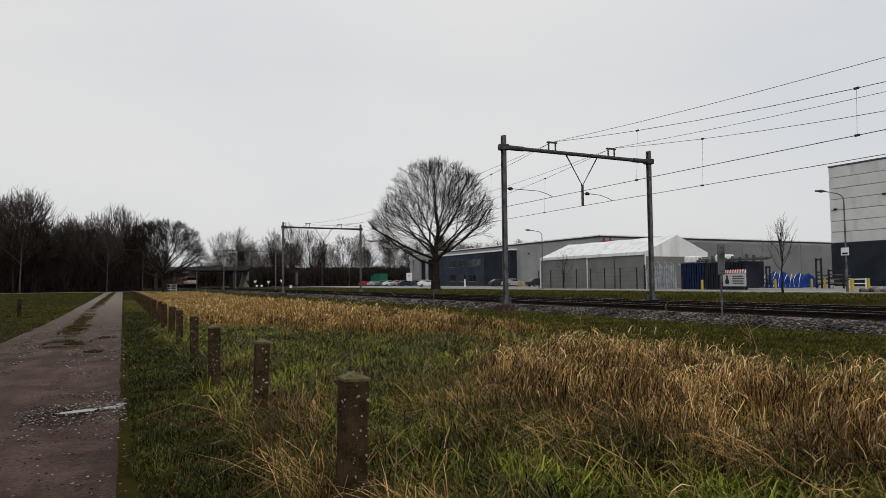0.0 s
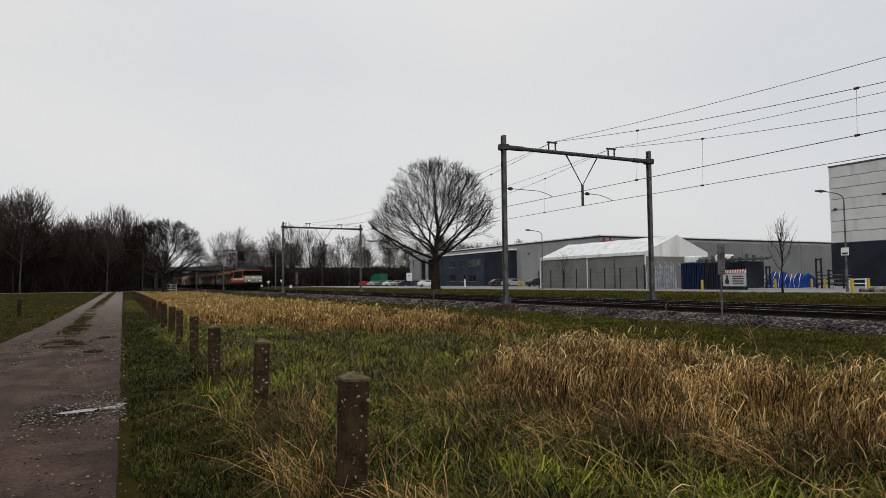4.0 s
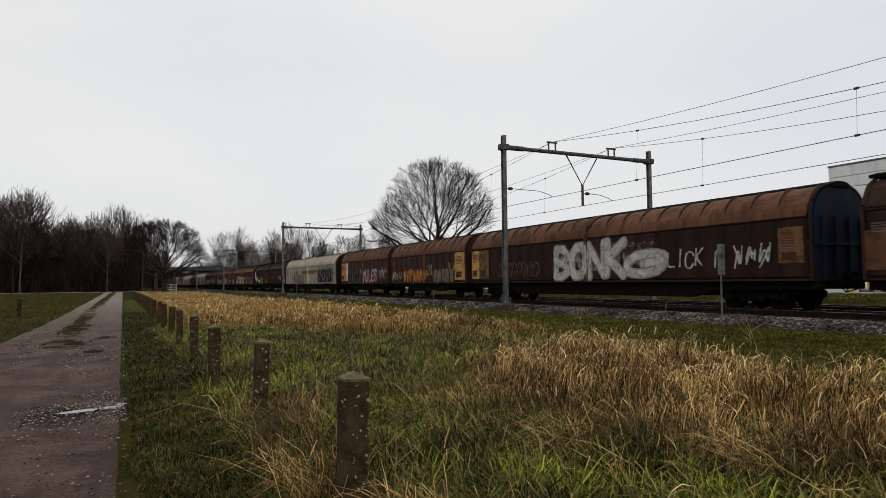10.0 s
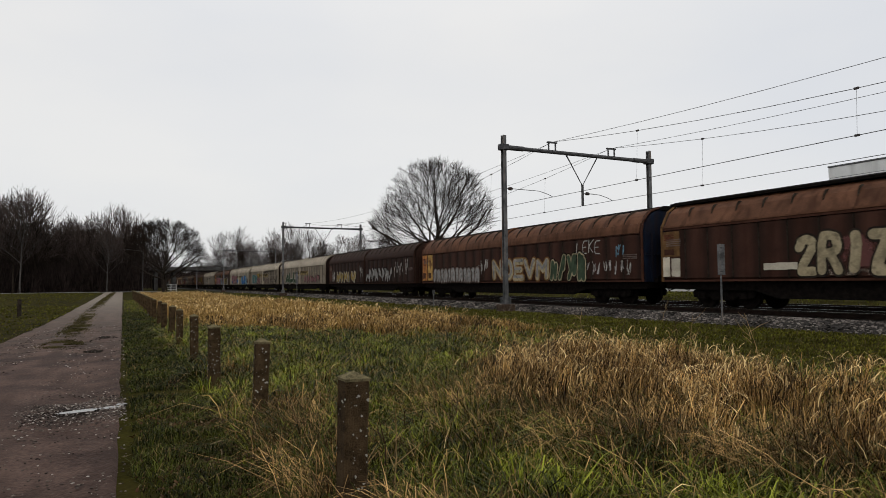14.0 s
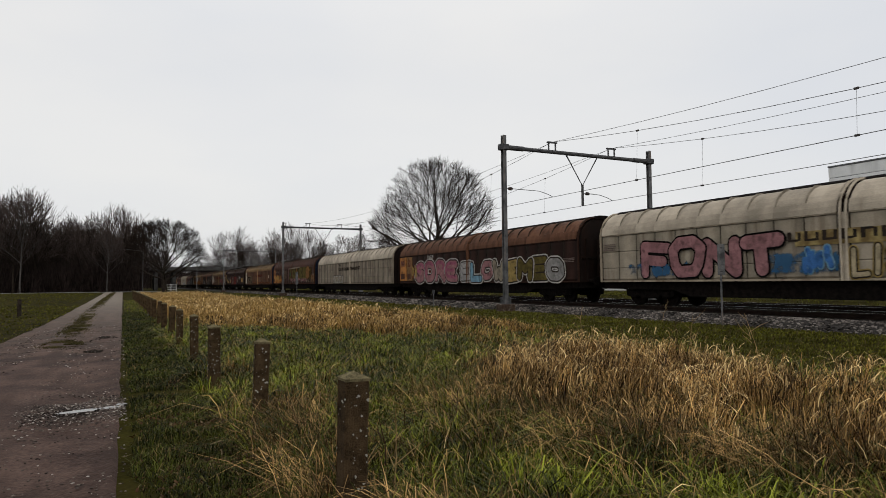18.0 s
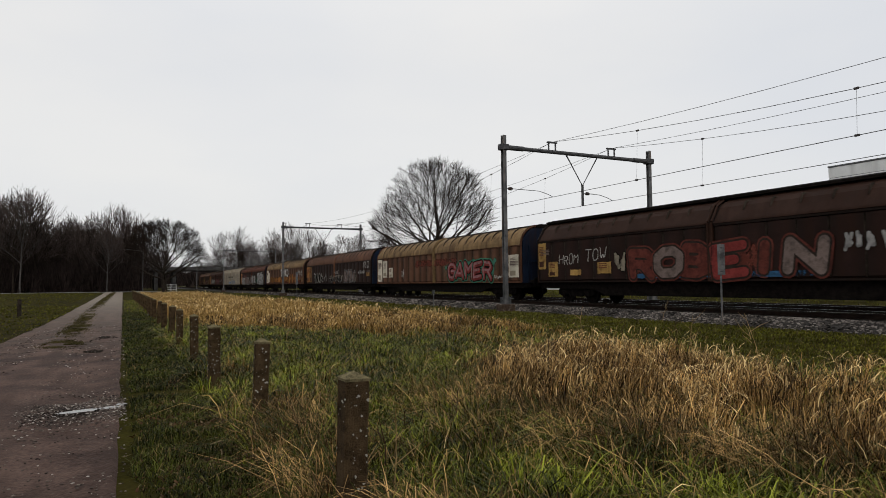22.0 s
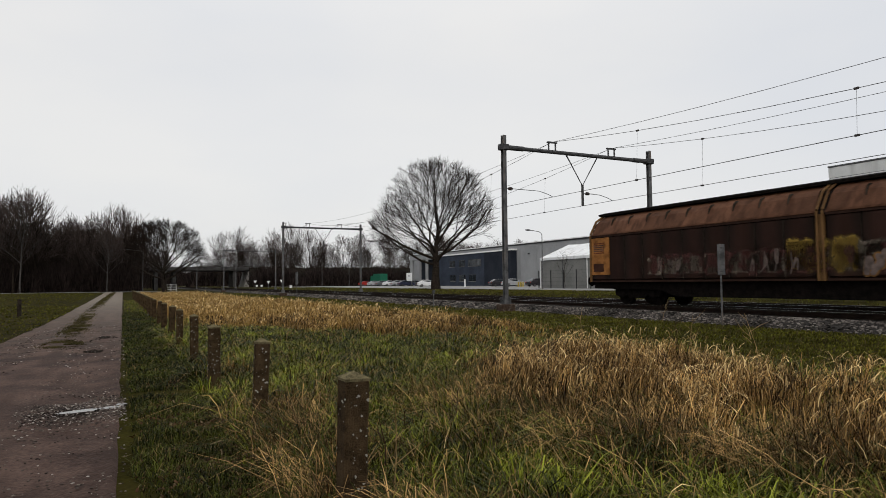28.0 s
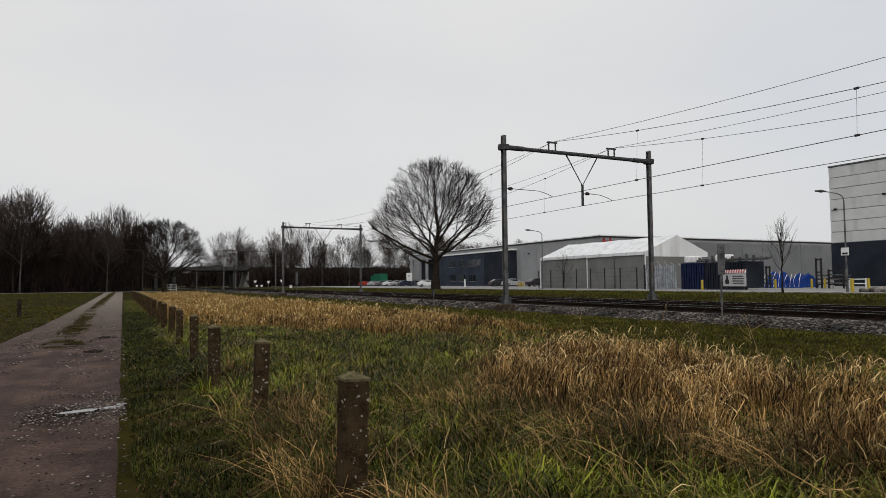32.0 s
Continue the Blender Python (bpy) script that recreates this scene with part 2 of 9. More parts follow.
# ---- ground ----
def rough_height(x, y):
    return 0.05 * noise.noise(Vector((x * 0.35, y * 0.35, 3.0))) + 0.025 * noise.noise(Vector((x * 1.3, y * 1.3, 7.0)))


def land_height(x, y):
    """Height of the ground sheet: meadow, railway bank, yard side."""
    def step(a, b, t):
        t = min(1, max(0, (t - a) / (b - a)))
        return t * t * (3 - 2 * t)
    z = GROUND
    z += 0.06 * step(14.0, 17.6, x)                     # foot of the ballast
    z += (YARD - 0.03 - GROUND - 0.06) * step(26.8, 30.0, x)
    if -6 < x < 0.25:
        z -= 0.035
    elif x < 17:
        z += rough_height(x, y) * step(0.25, 1.0, x) if x > 0 else rough_height(x, y) * step(-6.0, -7.0, x)
    elif 29 < x < 39.6:
        z += 0.5 * rough_height(x, y)
    if 39.8 < x:
        z = YARD - 0.06
    return z


def axis_marks(*spans):
    out = []
    for a, b, s in spans:
        out += list(np.arange(a, b, s))
    return out


gx = axis_marks((-2500, -300, 400), (-300, -40, 20), (-40, -8, 2), (-8, 1.2, 0.3), (1.2, 18, 0.6), (18, 40.4, 0.8), (40.4, 200, 20), (200, 2600, 400))
gy = axis_marks((-2000, -100, 380), (-100, -10, 10), (-10, 40, 0.6), (40, 100, 2), (100, 300, 8), (300, 3200, 580))
GV = np.array([(x, y, land_height(x, y)) for y in gy for x in gx])
nx = len(gx)
GF = [(j * nx + i, j * nx + i + 1, (j + 1) * nx + i + 1, (j + 1) * nx + i) for j in range(len(gy) - 1) for i in range(nx - 1)]
M_SOIL = surface("grassy_soil", (0.010, 0.0085, 0.002), (0.034, 0.030, 0.006), 0.9, 0.95, 0, 0.7, 18, stain=(0.026, 0.019, 0.008), stain_at=0.62, spec=0.01)
ground = new("ground", raw_mesh("ground", GV, GF, M_SOIL, 4))
tagged(ground, "rough winter meadow soil with short green grass", "ground", kind="structure")

# path: a gravel track with two worn lanes
M_PATH = surface("wet_gravel_track", (0.020, 0.0115, 0.009), (0.098, 0.063, 0.050), 0.9, 0.7, 0, 1.0, 26, stain=(0.034, 0.021, 0.016), stain_at=0.56, streak="y", spec=0.03)
pn = M_PATH.node_tree      # farther on along y the track colour turns paler
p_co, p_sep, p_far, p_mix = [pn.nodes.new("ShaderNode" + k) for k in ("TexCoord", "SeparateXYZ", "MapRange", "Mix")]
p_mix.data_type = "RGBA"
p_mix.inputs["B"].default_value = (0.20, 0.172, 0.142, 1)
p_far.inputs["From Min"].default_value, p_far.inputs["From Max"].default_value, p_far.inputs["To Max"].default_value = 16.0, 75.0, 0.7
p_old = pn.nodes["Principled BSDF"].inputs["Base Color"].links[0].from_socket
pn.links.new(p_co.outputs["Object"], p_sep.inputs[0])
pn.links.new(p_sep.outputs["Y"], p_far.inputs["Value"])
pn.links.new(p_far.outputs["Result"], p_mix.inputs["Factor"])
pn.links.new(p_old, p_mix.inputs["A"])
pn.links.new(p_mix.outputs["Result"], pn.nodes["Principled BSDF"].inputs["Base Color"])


PATH_Y, PATH_LEFT = [-20, 5, 10, 20, 28, 40, 90, 160], [-3.3, -3.2, -3.2, -3.2, -3.0, -2.95, -3.2, -3.6]


def path_edge(y):
    return float(np.interp(y, PATH_Y, PATH_LEFT))


def path_mesh():
    ys = axis_marks((-14, 40, 0.35), (40, 176, 3))
    us = np.linspace(0, 1, 25)
    v, f = [], []
    for y in ys:
        l, r = path_edge(y) + 0.12 * noise.noise(Vector((0, y * 0.8, 1))), 0.07 + 0.03 * noise.noise(Vector((5, y * 1.1, 1)))
        for u in us:
            x = l + (r - l) * u
            z = GROUND + 0.02 - 0.045 * math.exp(-((u - 0.80) / 0.13) ** 2) - 0.035 * math.exp(-((u - 0.28) / 0.12) ** 2)
            z += 0.012 * noise.noise(Vector((x * 1.6, y * 1.6, 0)))
            if u in (0.0, 1.0):
                z = GROUND - 0.12
            v.append((x, y, z))
    n = len(us)
    for j in range(len(ys) - 1):
        f += [(j * n + i, j * n + i + 1, (j + 1) * n + i + 1, (j + 1) * n + i) for i in range(n - 1)]
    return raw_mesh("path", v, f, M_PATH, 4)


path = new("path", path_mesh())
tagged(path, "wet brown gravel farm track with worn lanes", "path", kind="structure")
cross = Soup()
cross.box(-400, 12.5, 166, 171.5, GROUND - 0.2, GROUND + 0.06)
solid("road", cross, surface("pale_asphalt", (0.12, 0.12, 0.118), (0.22, 0.215, 0.21), 1.0, 0.8, 0, 0.2, 30), "pale grey asphalt cross road beyond the track", "road", "structure")

# street and yard beyond the railway
st = Soup()
st.box(39.8, 46.0, -120, 330, YARD - 0.35, YARD)
M_PAVE = surface("pale_paving", (0.20, 0.195, 0.19), (0.34, 0.33, 0.32), 0.7, 0.85, 0, 0.2, 25)
solid("street", st, M_PAVE, "pale grey paved street beside the railway", "road", "structure")
yd = Soup()
yd.box(46.0, 190, -120, 330, YARD - 0.35, YARD - 0.015)
solid("pavement", yd, surface("yard_paving", (0.16, 0.16, 0.158), (0.28, 0.275, 0.265), 0.6, 0.85, 0, 0.2, 25), "grey paved company yard", "pavement", "structure")
kb = Soup()
kb.box(39.62, 39.8, -120, 330, YARD - 0.3, YARD + 0.09, 0.015)
solid("kerb", kb, M_CONCRETE, "grey concrete kerb along the street", "kerb", "structure")

# ---- railway ----
bed = Soup()
BANK = [(17.75, GROUND - 0.05), (18.35, -0.32), (18.75, -0.20), (26.2, -0.20), (26.9, -0.34), (27.6, GROUND - 0.02), (27.6, -1.2), (17.75, -1.2)]
bed.prism(BANK, -80, 420)
solid("railway_bed", bed, M_BALLAST, "grey stone ballast bed of a double-track railway", "railway bed", "structure")


# near-black sheet over the ballast between the rails of both tracks
M_BED_DARK = surface("near_black_ballast", (0.004, 0.0033, 0.0028), (0.015, 0.0125, 0.010), 10, 0.9, 0, 0.9, 40)
dark_bed = Soup().box(19.15, 21.85, -80, 420, -0.30, -0.190).box(23.25, 25.9, -80, 420, -0.30, -0.190)
solid("oiled_ballast", dark_bed, M_BED_DARK, "near-black ballast between the rails", "railway bed", "structure")


def stone_mesh(seed):
    rnd = random.Random(seed)
    s = Soup()
    v = []
    for z in (-0.5, 0.1, 0.5):
        k = 0.62 if abs(z) > 0.3 else 1.0
        v += [(k * math.cos(a) * rnd.uniform(0.7, 1.1), k * math.sin(a) * rnd.uniform(0.7, 1.1), z * rnd.uniform(0.6, 1)) for a in (0.3, 1.7, 3.0, 4.6)]
    f = [(0, 3, 2, 1), (8, 9, 10, 11)]
    for k in range(2):
        f += [(k * 4 + i, k * 4 + (i + 1) % 4, k * 4 + 4 + (i + 1) % 4, k * 4 + 4 + i) for i in range(4)]
    return np.array(v), f


def ballast_stones():
    """Loose stones over the bed, thick on the shoulder nearest the meadow."""
    rng = np.random.default_rng(4)
    shapes = [stone_mesh(k) for k in range(6)]
    prof_x, prof_z = [17.6, 17.75, 18.35, 18.75, 26.2], [GROUND + 0.02, GROUND, -0.32, -0.20, -0.20]
    V, F, n = [], [], 0
    spots = []
    for y0, y1, per in ((-6, 32, 300), (32, 70, 70), (70, 120, 18)):
        k = int((y1 - y0) * per)
        ys = rng.uniform(y0, y1, k)
        xs = np.where(rng.random(k) < 0.985, rng.uniform(17.55, 19.25, k), rng.uniform(19.25, 23.0, k))
        spots += list(zip(xs, ys))
    for x, y in spots:
        sv, sf = shapes[rng.integers(6)]
        r = rng.uniform(0.024, 0.055) * (1.0 if y < 32 else 1.8)
        a = rng.uniform(0, 6.28)
        c, s = math.cos(a), math.sin(a)
        p = sv * r
        q = np.stack([p[:, 0] * c - p[:, 1] * s + x, p[:, 0] * s + p[:, 1] * c + y, p[:, 2] * 0.9 + np.interp(x, prof_x, prof_z) + r * 0.25], 1)
        V.append(q)
        F += [tuple(i + n for i in ff) for ff in sf]
        n += len(sv)
    return raw_mesh("ballast_stones", np.concatenate(V), F, M_STONE, 4)


M_STONE = blades("ballast_stone_loose", (0.010, 0.009, 0.0082), (0.30, 0.265, 0.24), 0.9, spread=2.0)
tagged(new("ballast_stones", ballast_stones()), "loose grey crushed ballast stones along the track", "ballast", kind="stuff")


def rail_outline():
    return [(-0.075, -0.172), (0.075, -0.172), (0.075, -0.16), (0.012, -0.135), (0.012, -0.045), (0.036, -0.032), (0.036, -0.003), (-0.036, -0.003), (-0.036, -0.032), (-0.012, -0.045), (-0.012, -0.135), (-0.075, -0.16)]


M_SLEEPER = surface("dark_concrete_sleeper", (0.008, 0.007, 0.006), (0.026, 0.023, 0.020), 5, 0.9, 0, 0.3, 60, stain=(0.02, 0.016, 0.013))


def railway_track(x, label):
    t = thing("railway_track", label, "railway track", pose(x, 0, 0), "tracks")
    for side in (-1, 1):
        r = Soup().prism([(a + side * 0.7535, b) for a, b in rail_outline()], -80, 420)
        rail = part("rail", r, t, "rusty steel rail", mat=M_RUST)
        head = Soup().box(side * 0.7535 - 0.03, side * 0.7535 + 0.03, -80, 420, -0.004, 0.001)
        part("running_surface", head, rail, "polished rail head", mat=M_RAILTOP)
    sl = Soup()
    sl.prism([(-1.3, -0.30), (1.3, -0.30), (1.3, -0.19), (0.9, -0.172), (0.35, -0.20), (-0.35, -0.20), (-0.9, -0.172), (-1.3, -0.19)], -0.13, 0.13)
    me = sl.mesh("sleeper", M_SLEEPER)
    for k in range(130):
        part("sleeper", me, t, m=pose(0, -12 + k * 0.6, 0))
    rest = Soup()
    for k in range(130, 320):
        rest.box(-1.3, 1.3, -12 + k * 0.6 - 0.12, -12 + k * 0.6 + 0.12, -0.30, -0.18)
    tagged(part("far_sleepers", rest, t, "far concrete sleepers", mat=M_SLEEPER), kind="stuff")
    return t


railway_track(TRACK, "rusty steel rails on concrete sleepers in grey ballast")
railway_track(TRACK_FAR, "second pair of rusty rails on concrete sleepers")
# puddles, loose stones and tufts on the track
def puddle(cx, cy, rx, ry, turn, seed):
    rnd = random.Random(seed)
    ring = []
    for k in range(26):
        t = 2 * math.pi * k / 26
        q = 1 + 0.28 * noise.noise(Vector((math.cos(t) * 1.7, math.sin(t) * 1.7, seed))) + rnd.uniform(-0.08, 0.08)
        ring.append((rx * q * math.cos(t), ry * q * math.sin(t)))
    s = Soup().prism(ring, -0.03, 0.0, "z")
    o = solid("puddle", s, M_WATER, "shallow rain puddle reflecting the sky", "puddle", group="puddles", m=pose(cx, cy, GROUND + 0.012, 0, 0, turn))
    return o


M_WATER = bpy.data.materials.new("puddle_water")
M_WATER.use_nodes = True
wb = M_WATER.node_tree.nodes["Principled BSDF"]
wb.inputs["Base Color"].default_value, wb.inputs["Roughness"].default_value, wb.inputs["IOR"].default_value = (0.03, 0.026, 0.022, 1), 0.03, 1.33
wb.inputs["Specular IOR Level"].default_value = 0.9
for args in ((-0.48, 9.42, 0.25, 0.10, 14, 1), (-0.13, 9.52, 0.15, 0.085, 16, 2), (-0.62, 17.9, 0.22, 0.16, 10, 3), (-0.50, 22.5, 0.16, 0.35, 0, 4), (0.0, 9.7, 0.07, 0.06, 0, 5)):
    puddle(*args)


def path_stones():
    rng = np.random.default_rng(9)
    shapes = [stone_mesh(k + 20) for k in range(5)]
    n1, n2 = 4200, 5200
    x = np.concatenate([rng.normal(-0.45, 0.5, n1), rng.uniform(-3.0, 0.05, n2)])
    y = np.concatenate([rng.normal(9.55, 0.55, n1), 4.5 + 24 * rng.random(n2) ** 1.6])
    keep = (np.hypot((x + 0.46) / 0.24, (y - 9.42) / 0.12) > 1) & (x < 0.06) & (x > -3.0) & (noise_row(x, y) > -0.25)
    x, y = x[keep], y[keep]
    V, F, n = [], [], 0
    for a, b in zip(x, y):
        sv, sf = shapes[rng.integers(5)]
        r = rng.uniform(0.006, 0.019) * (1.0 if b < 14 else 1.5)
        t = rng.uniform(0, 6.28)
        c, s = math.cos(t), math.sin(t)
        p = sv * r
        V.append(np.stack([p[:, 0] * c - p[:, 1] * s + a, p[:, 0] * s + p[:, 1] * c + b, p[:, 2] * 0.7 + GROUND + 0.006 + r * 0.2], 1))
        F += [tuple(i + n for i in ff) for ff in sf]
        n += len(sv)
    return raw_mesh("path_stones", np.concatenate(V), F, M_PEBBLE, 4)


def noise_row(x, y):
    return np.array([noise.noise(Vector((a * 1.3, b * 1.3, 40.0))) for a, b in zip(x, y)])


M_PEBBLE = blades("track_pebbles", (0.010, 0.007, 0.006), (0.17, 0.14, 0.12), 0.8, dead=(0.32, 0.29, 0.26), dead_share=0.12, spread=1.3)
tagged(new("path_stones", path_stones()), "loose wet pebbles and litter on the track", "gravel", kind="stuff")
# ---- overhead line ----
X_L, X_R = 17.45, 27.38
PORTALS = [(-23.1, 7.96), (27.9, 7.96), (78.75, 7.96), (130.3, 7.55), (181.0, 6.5)]
WIRE_Z = {-23.1: 5.5, 27.9: 5.5, 78.75: 5.5, 130.3: 5.3, 181.0: 4.95}


def h_beam(s, x, y, z0, z1, w=0.21):
    """An H-section mast: two flanges and a web."""
    h = w / 2
    s.box(x - h, x + h, y - h, y - h + 0.022, z0, z1)
    s.box(x - h, x + h, y + h - 0.022, y + h, z0, z1)
    s.box(x - 0.012, x + 0.012, y - h + 0.022, y + h - 0.022, z0, z1)
    return s


def portal(y, zb):
    p = thing("catenary_portal", "galvanised steel catenary portal with two masts over the tracks", "catenary portal", pose(0, y, 0), "catenary portals")
    top = zb + 0.62
    for x in (X_L, X_R):
        mast = part("mast", h_beam(Soup(), x, 0, -0.15, top), p, mat=M_STEEL)
        part("base_plate", Soup().box(x - 0.25, x + 0.25, -0.25, 0.25, -0.10, -0.07, 0.01), mast, mat=M_STEEL_DARK)
        foot = Soup().box(x - 0.40, x + 0.40, -0.3, 0.3, -0.9, -0.10, 0.04)
        part("footing", foot, p, "weathered concrete footing", mat=M_CONCRETE_OLD)
        cl = Soup().box(x - 0.24, x + 0.24, -0.2, 0.2, zb - 0.15, zb + 0.15, 0.02)
        part("clamp", cl, mast, mat=M_STEEL_DARK)
        for k in range(5):
            yy = -0.19 if k % 2 else 0.19
            part("stiffener", Soup().box(x - 0.2, x + 0.2, yy - 0.01, yy + 0.01, -0.14 + k * 0.0, 0.25), mast, mat=M_STEEL) if k < 2 else None
    beam = part("beam", Soup().tube([(X_L - 0.05, 0, zb), (X_R + 0.05, 0, zb)], 0.105, 10), p, mat=M_STEEL_DARK)
    for x in (X_L + 0.7, X_R - 0.7):
        part("sleeve", Soup().tube([(x - 0.5, 0, zb), (x + 0.5, 0, zb)], 0.13, 10), beam, mat=M_STEEL_DARK)
    for xt in (TRACK, TRACK_FAR):
        hanger = Soup()
        for dx in (-0.22, 0.22):
            hanger.box(xt + dx - 0.025, xt + dx + 0.025, -0.04, 0.04, zb + 0.08, zb + 0.5)
        hanger.box(xt - 0.32, xt + 0.32, -0.06, 0.06, zb + 0.47, zb + 0.55, 0.01)
        part("messenger_bracket", hanger, p, mat=M_STEEL_DARK)
    xm = (TRACK + TRACK_FAR) / 2 - 0.05
    wz = WIRE_Z[y]
    drop = part("drop_frame", Soup().tube([(xm - 1.05, 0, zb - 0.1), (xm, 0, wz + 0.75), (xm + 1.05, 0, zb - 0.1)], 0.035, 6), p, mat=M_STEEL_DARK)
    part("drop_tube", Soup().tube([(xm, 0, wz + 0.8), (xm, 0, wz - 0.35)], 0.07, 8), drop, mat=M_STEEL_DARK)
    for x0, xt in ((X_L + 0.12, TRACK), (xm + 0.08, TRACK_FAR)):
        arm = part("registration_arm", Soup().tube([(x0, 0, wz + 0.32), (x0 + 0.5, 0, wz + 0.33), (xt - 0.9, 0, wz + 0.3), (xt - 0.3, 0, wz + 0.16), (xt, 0, wz + 0.03)], 0.018, 5), p, mat=M_STEEL_DARK)
        part("insulator", Soup().tube([(x0 + 0.1, 0, wz + 0.33), (x0 + 0.17, 0, wz + 0.33), (x0 + 0.32, 0, wz + 0.33), (x0 + 0.4, 0, wz + 0.33)], [0.04, 0.09, 0.09, 0.04], 8), arm, "brown insulator", mat=M_PORC)
    return p


for py, pz in PORTALS:
    portal(py, pz)


def overhead_line(xt, label):
    """Contact wire pair, sagging messenger, droppers and feeder, in spans between the portals."""
    t = thing("overhead_line", label, "overhead wire", group="overhead lines")
    spans = [(-74.1, -23.1)] + [(PORTALS[k][0], PORTALS[k + 1][0]) for k in range(len(PORTALS) - 1)] + [(181.0, 232.0)]
    wz = lambda y: float(np.interp(y, [-23.1, 78.75, 130.3, 181, 232], [5.5, 5.5, 5.3, 4.95, 4.9]))
    bz = lambda y: float(np.interp(y, [-23.1, 78.75, 130.3, 181, 232], [8.5, 8.5, 8.1, 7.0, 6.0]))
    for n, (a, b) in enumerate(spans):
        zig = 0.16 if n % 2 else -0.16
        part("contact_wire", Soup().tube([(xt + zig, a, wz(a)), (xt - zig, b, wz(b))], 0.013, 4), t, mat=M_WIRE)
        pts = []
        for k in range(17):
            u = k / 16
            y = a + (b - a) * u
            sag = 4 * u * (1 - u) * min(1.75, bz(y) - wz(y) - 0.5)
            pts.append((xt, y, bz(a) + (bz(b) - bz(a)) * u - sag))
        part("messenger_wire", Soup().tube(pts, 0.011, 4), t, mat=M_WIRE)
        part("feeder_wire", Soup().tube([(x + 0.1, y, z + 0.02 + 0.86 * 4 * (k / 16) * (1 - k / 16)) for k, (x, y, z) in enumerate(pts)], 0.010, 4), t, mat=M_WIRE)
        for k in (2, 5, 8, 11, 14):
            u = k / 16
            y = a + (b - a) * u
            xc = xt + zig * (1 - 2 * u)
            line = Soup().tube([(xc, y, wz(y)), pts[k]], 0.005, 3)
            for x, z in ((xc, wz(y)), (pts[k][0], pts[k][2])):      # clamps on both wires
                line.box(x - 0.03, x + 0.03, y - 0.07, y + 0.07, z - 0.035, z + 0.035)
            part("dropper", line, t, mat=M_WIRE)
    return t


overhead_line(TRACK, "dark contact wire and sagging messenger wire with droppers")
overhead_line(TRACK_FAR, "dark contact and messenger wires over the second track")
# ---- the train ----
SPEED = 27.73


def paint(name, c, rust=0.45, rough=0.6, seams=0.0):
    """Old wagon paint: streaky, dulled by brake dust; seams darkens wall panel edges: shade of their bulge painted in,
    with dirty rain streaks.
    """
    m = surface(name, [v * 0.62 for v in c], c, 1.3, rough, 0, 0.08, 30, stain=[c[0] * 0.35 + 0.012, c[1] * 0.32 + 0.006, c[2] * 0.3 + 0.004], streak=True, vary=0.15, stain_at=1 - rust)
    if seams:
        nd, ln = m.node_tree.nodes, m.node_tree.links
        b = nd["Principled BSDF"]
        old = b.inputs["Base Color"].links[0].from_socket
        co, sep, ab, mr, nz, mp, mu, mx = [nd.new("ShaderNode" + k) for k in ("TexCoord", "SeparateXYZ", "Math", "MapRange", "TexNoise", "Mapping", "Math", "Mix")]
        ln.new(co.outputs["Object"], sep.inputs[0])
        ab.operation, mu.operation, mx.data_type = "ABSOLUTE", "MULTIPLY", "RGBA"
        ln.new(sep.outputs["Y"], ab.inputs[0])
        # bulge shading put into the colour: darkens from panel middle to seam
        mr.interpolation_type = "SMOOTHSTEP"
        mr.inputs["From Min"].default_value, mr.inputs["From Max"].default_value, mr.inputs["To Max"].default_value = 0.10, 0.50, seams
        ln.new(ab.outputs[0], mr.inputs["Value"])
        mp.inputs["Scale"].default_value = (1.0, 1.0, 0.25)
        nz.inputs["Scale"].default_value, nz.inputs["Detail"].default_value = 3.0, 4
        ln.new(co.outputs["Object"], mp.inputs["Vector"])
        ln.new(mp.outputs["Vector"], nz.inputs["Vector"])
        gain = nd.new("ShaderNodeMapRange")
        gain.inputs["From Min"].default_value, gain.inputs["From Max"].default_value, gain.inputs["To Min"].default_value = 0.3, 0.65, 0.6
        ln.new(nz.outputs["Fac"], gain.inputs["Value"])
        ln.new(mr.outputs["Result"], mu.inputs[0])
        ln.new(gain.outputs["Result"], mu.inputs[1])
        ln.new(mu.outputs[0], mx.inputs["Factor"])
        ln.new(old, mx.inputs["A"])
        mx.inputs["B"].default_value = rgb([c[0] * 0.22 + 0.006, c[1] * 0.22 + 0.005, c[2] * 0.22 + 0.004])
        ln.new(mx.outputs["Result"], b.inputs["Base Color"])
    return m


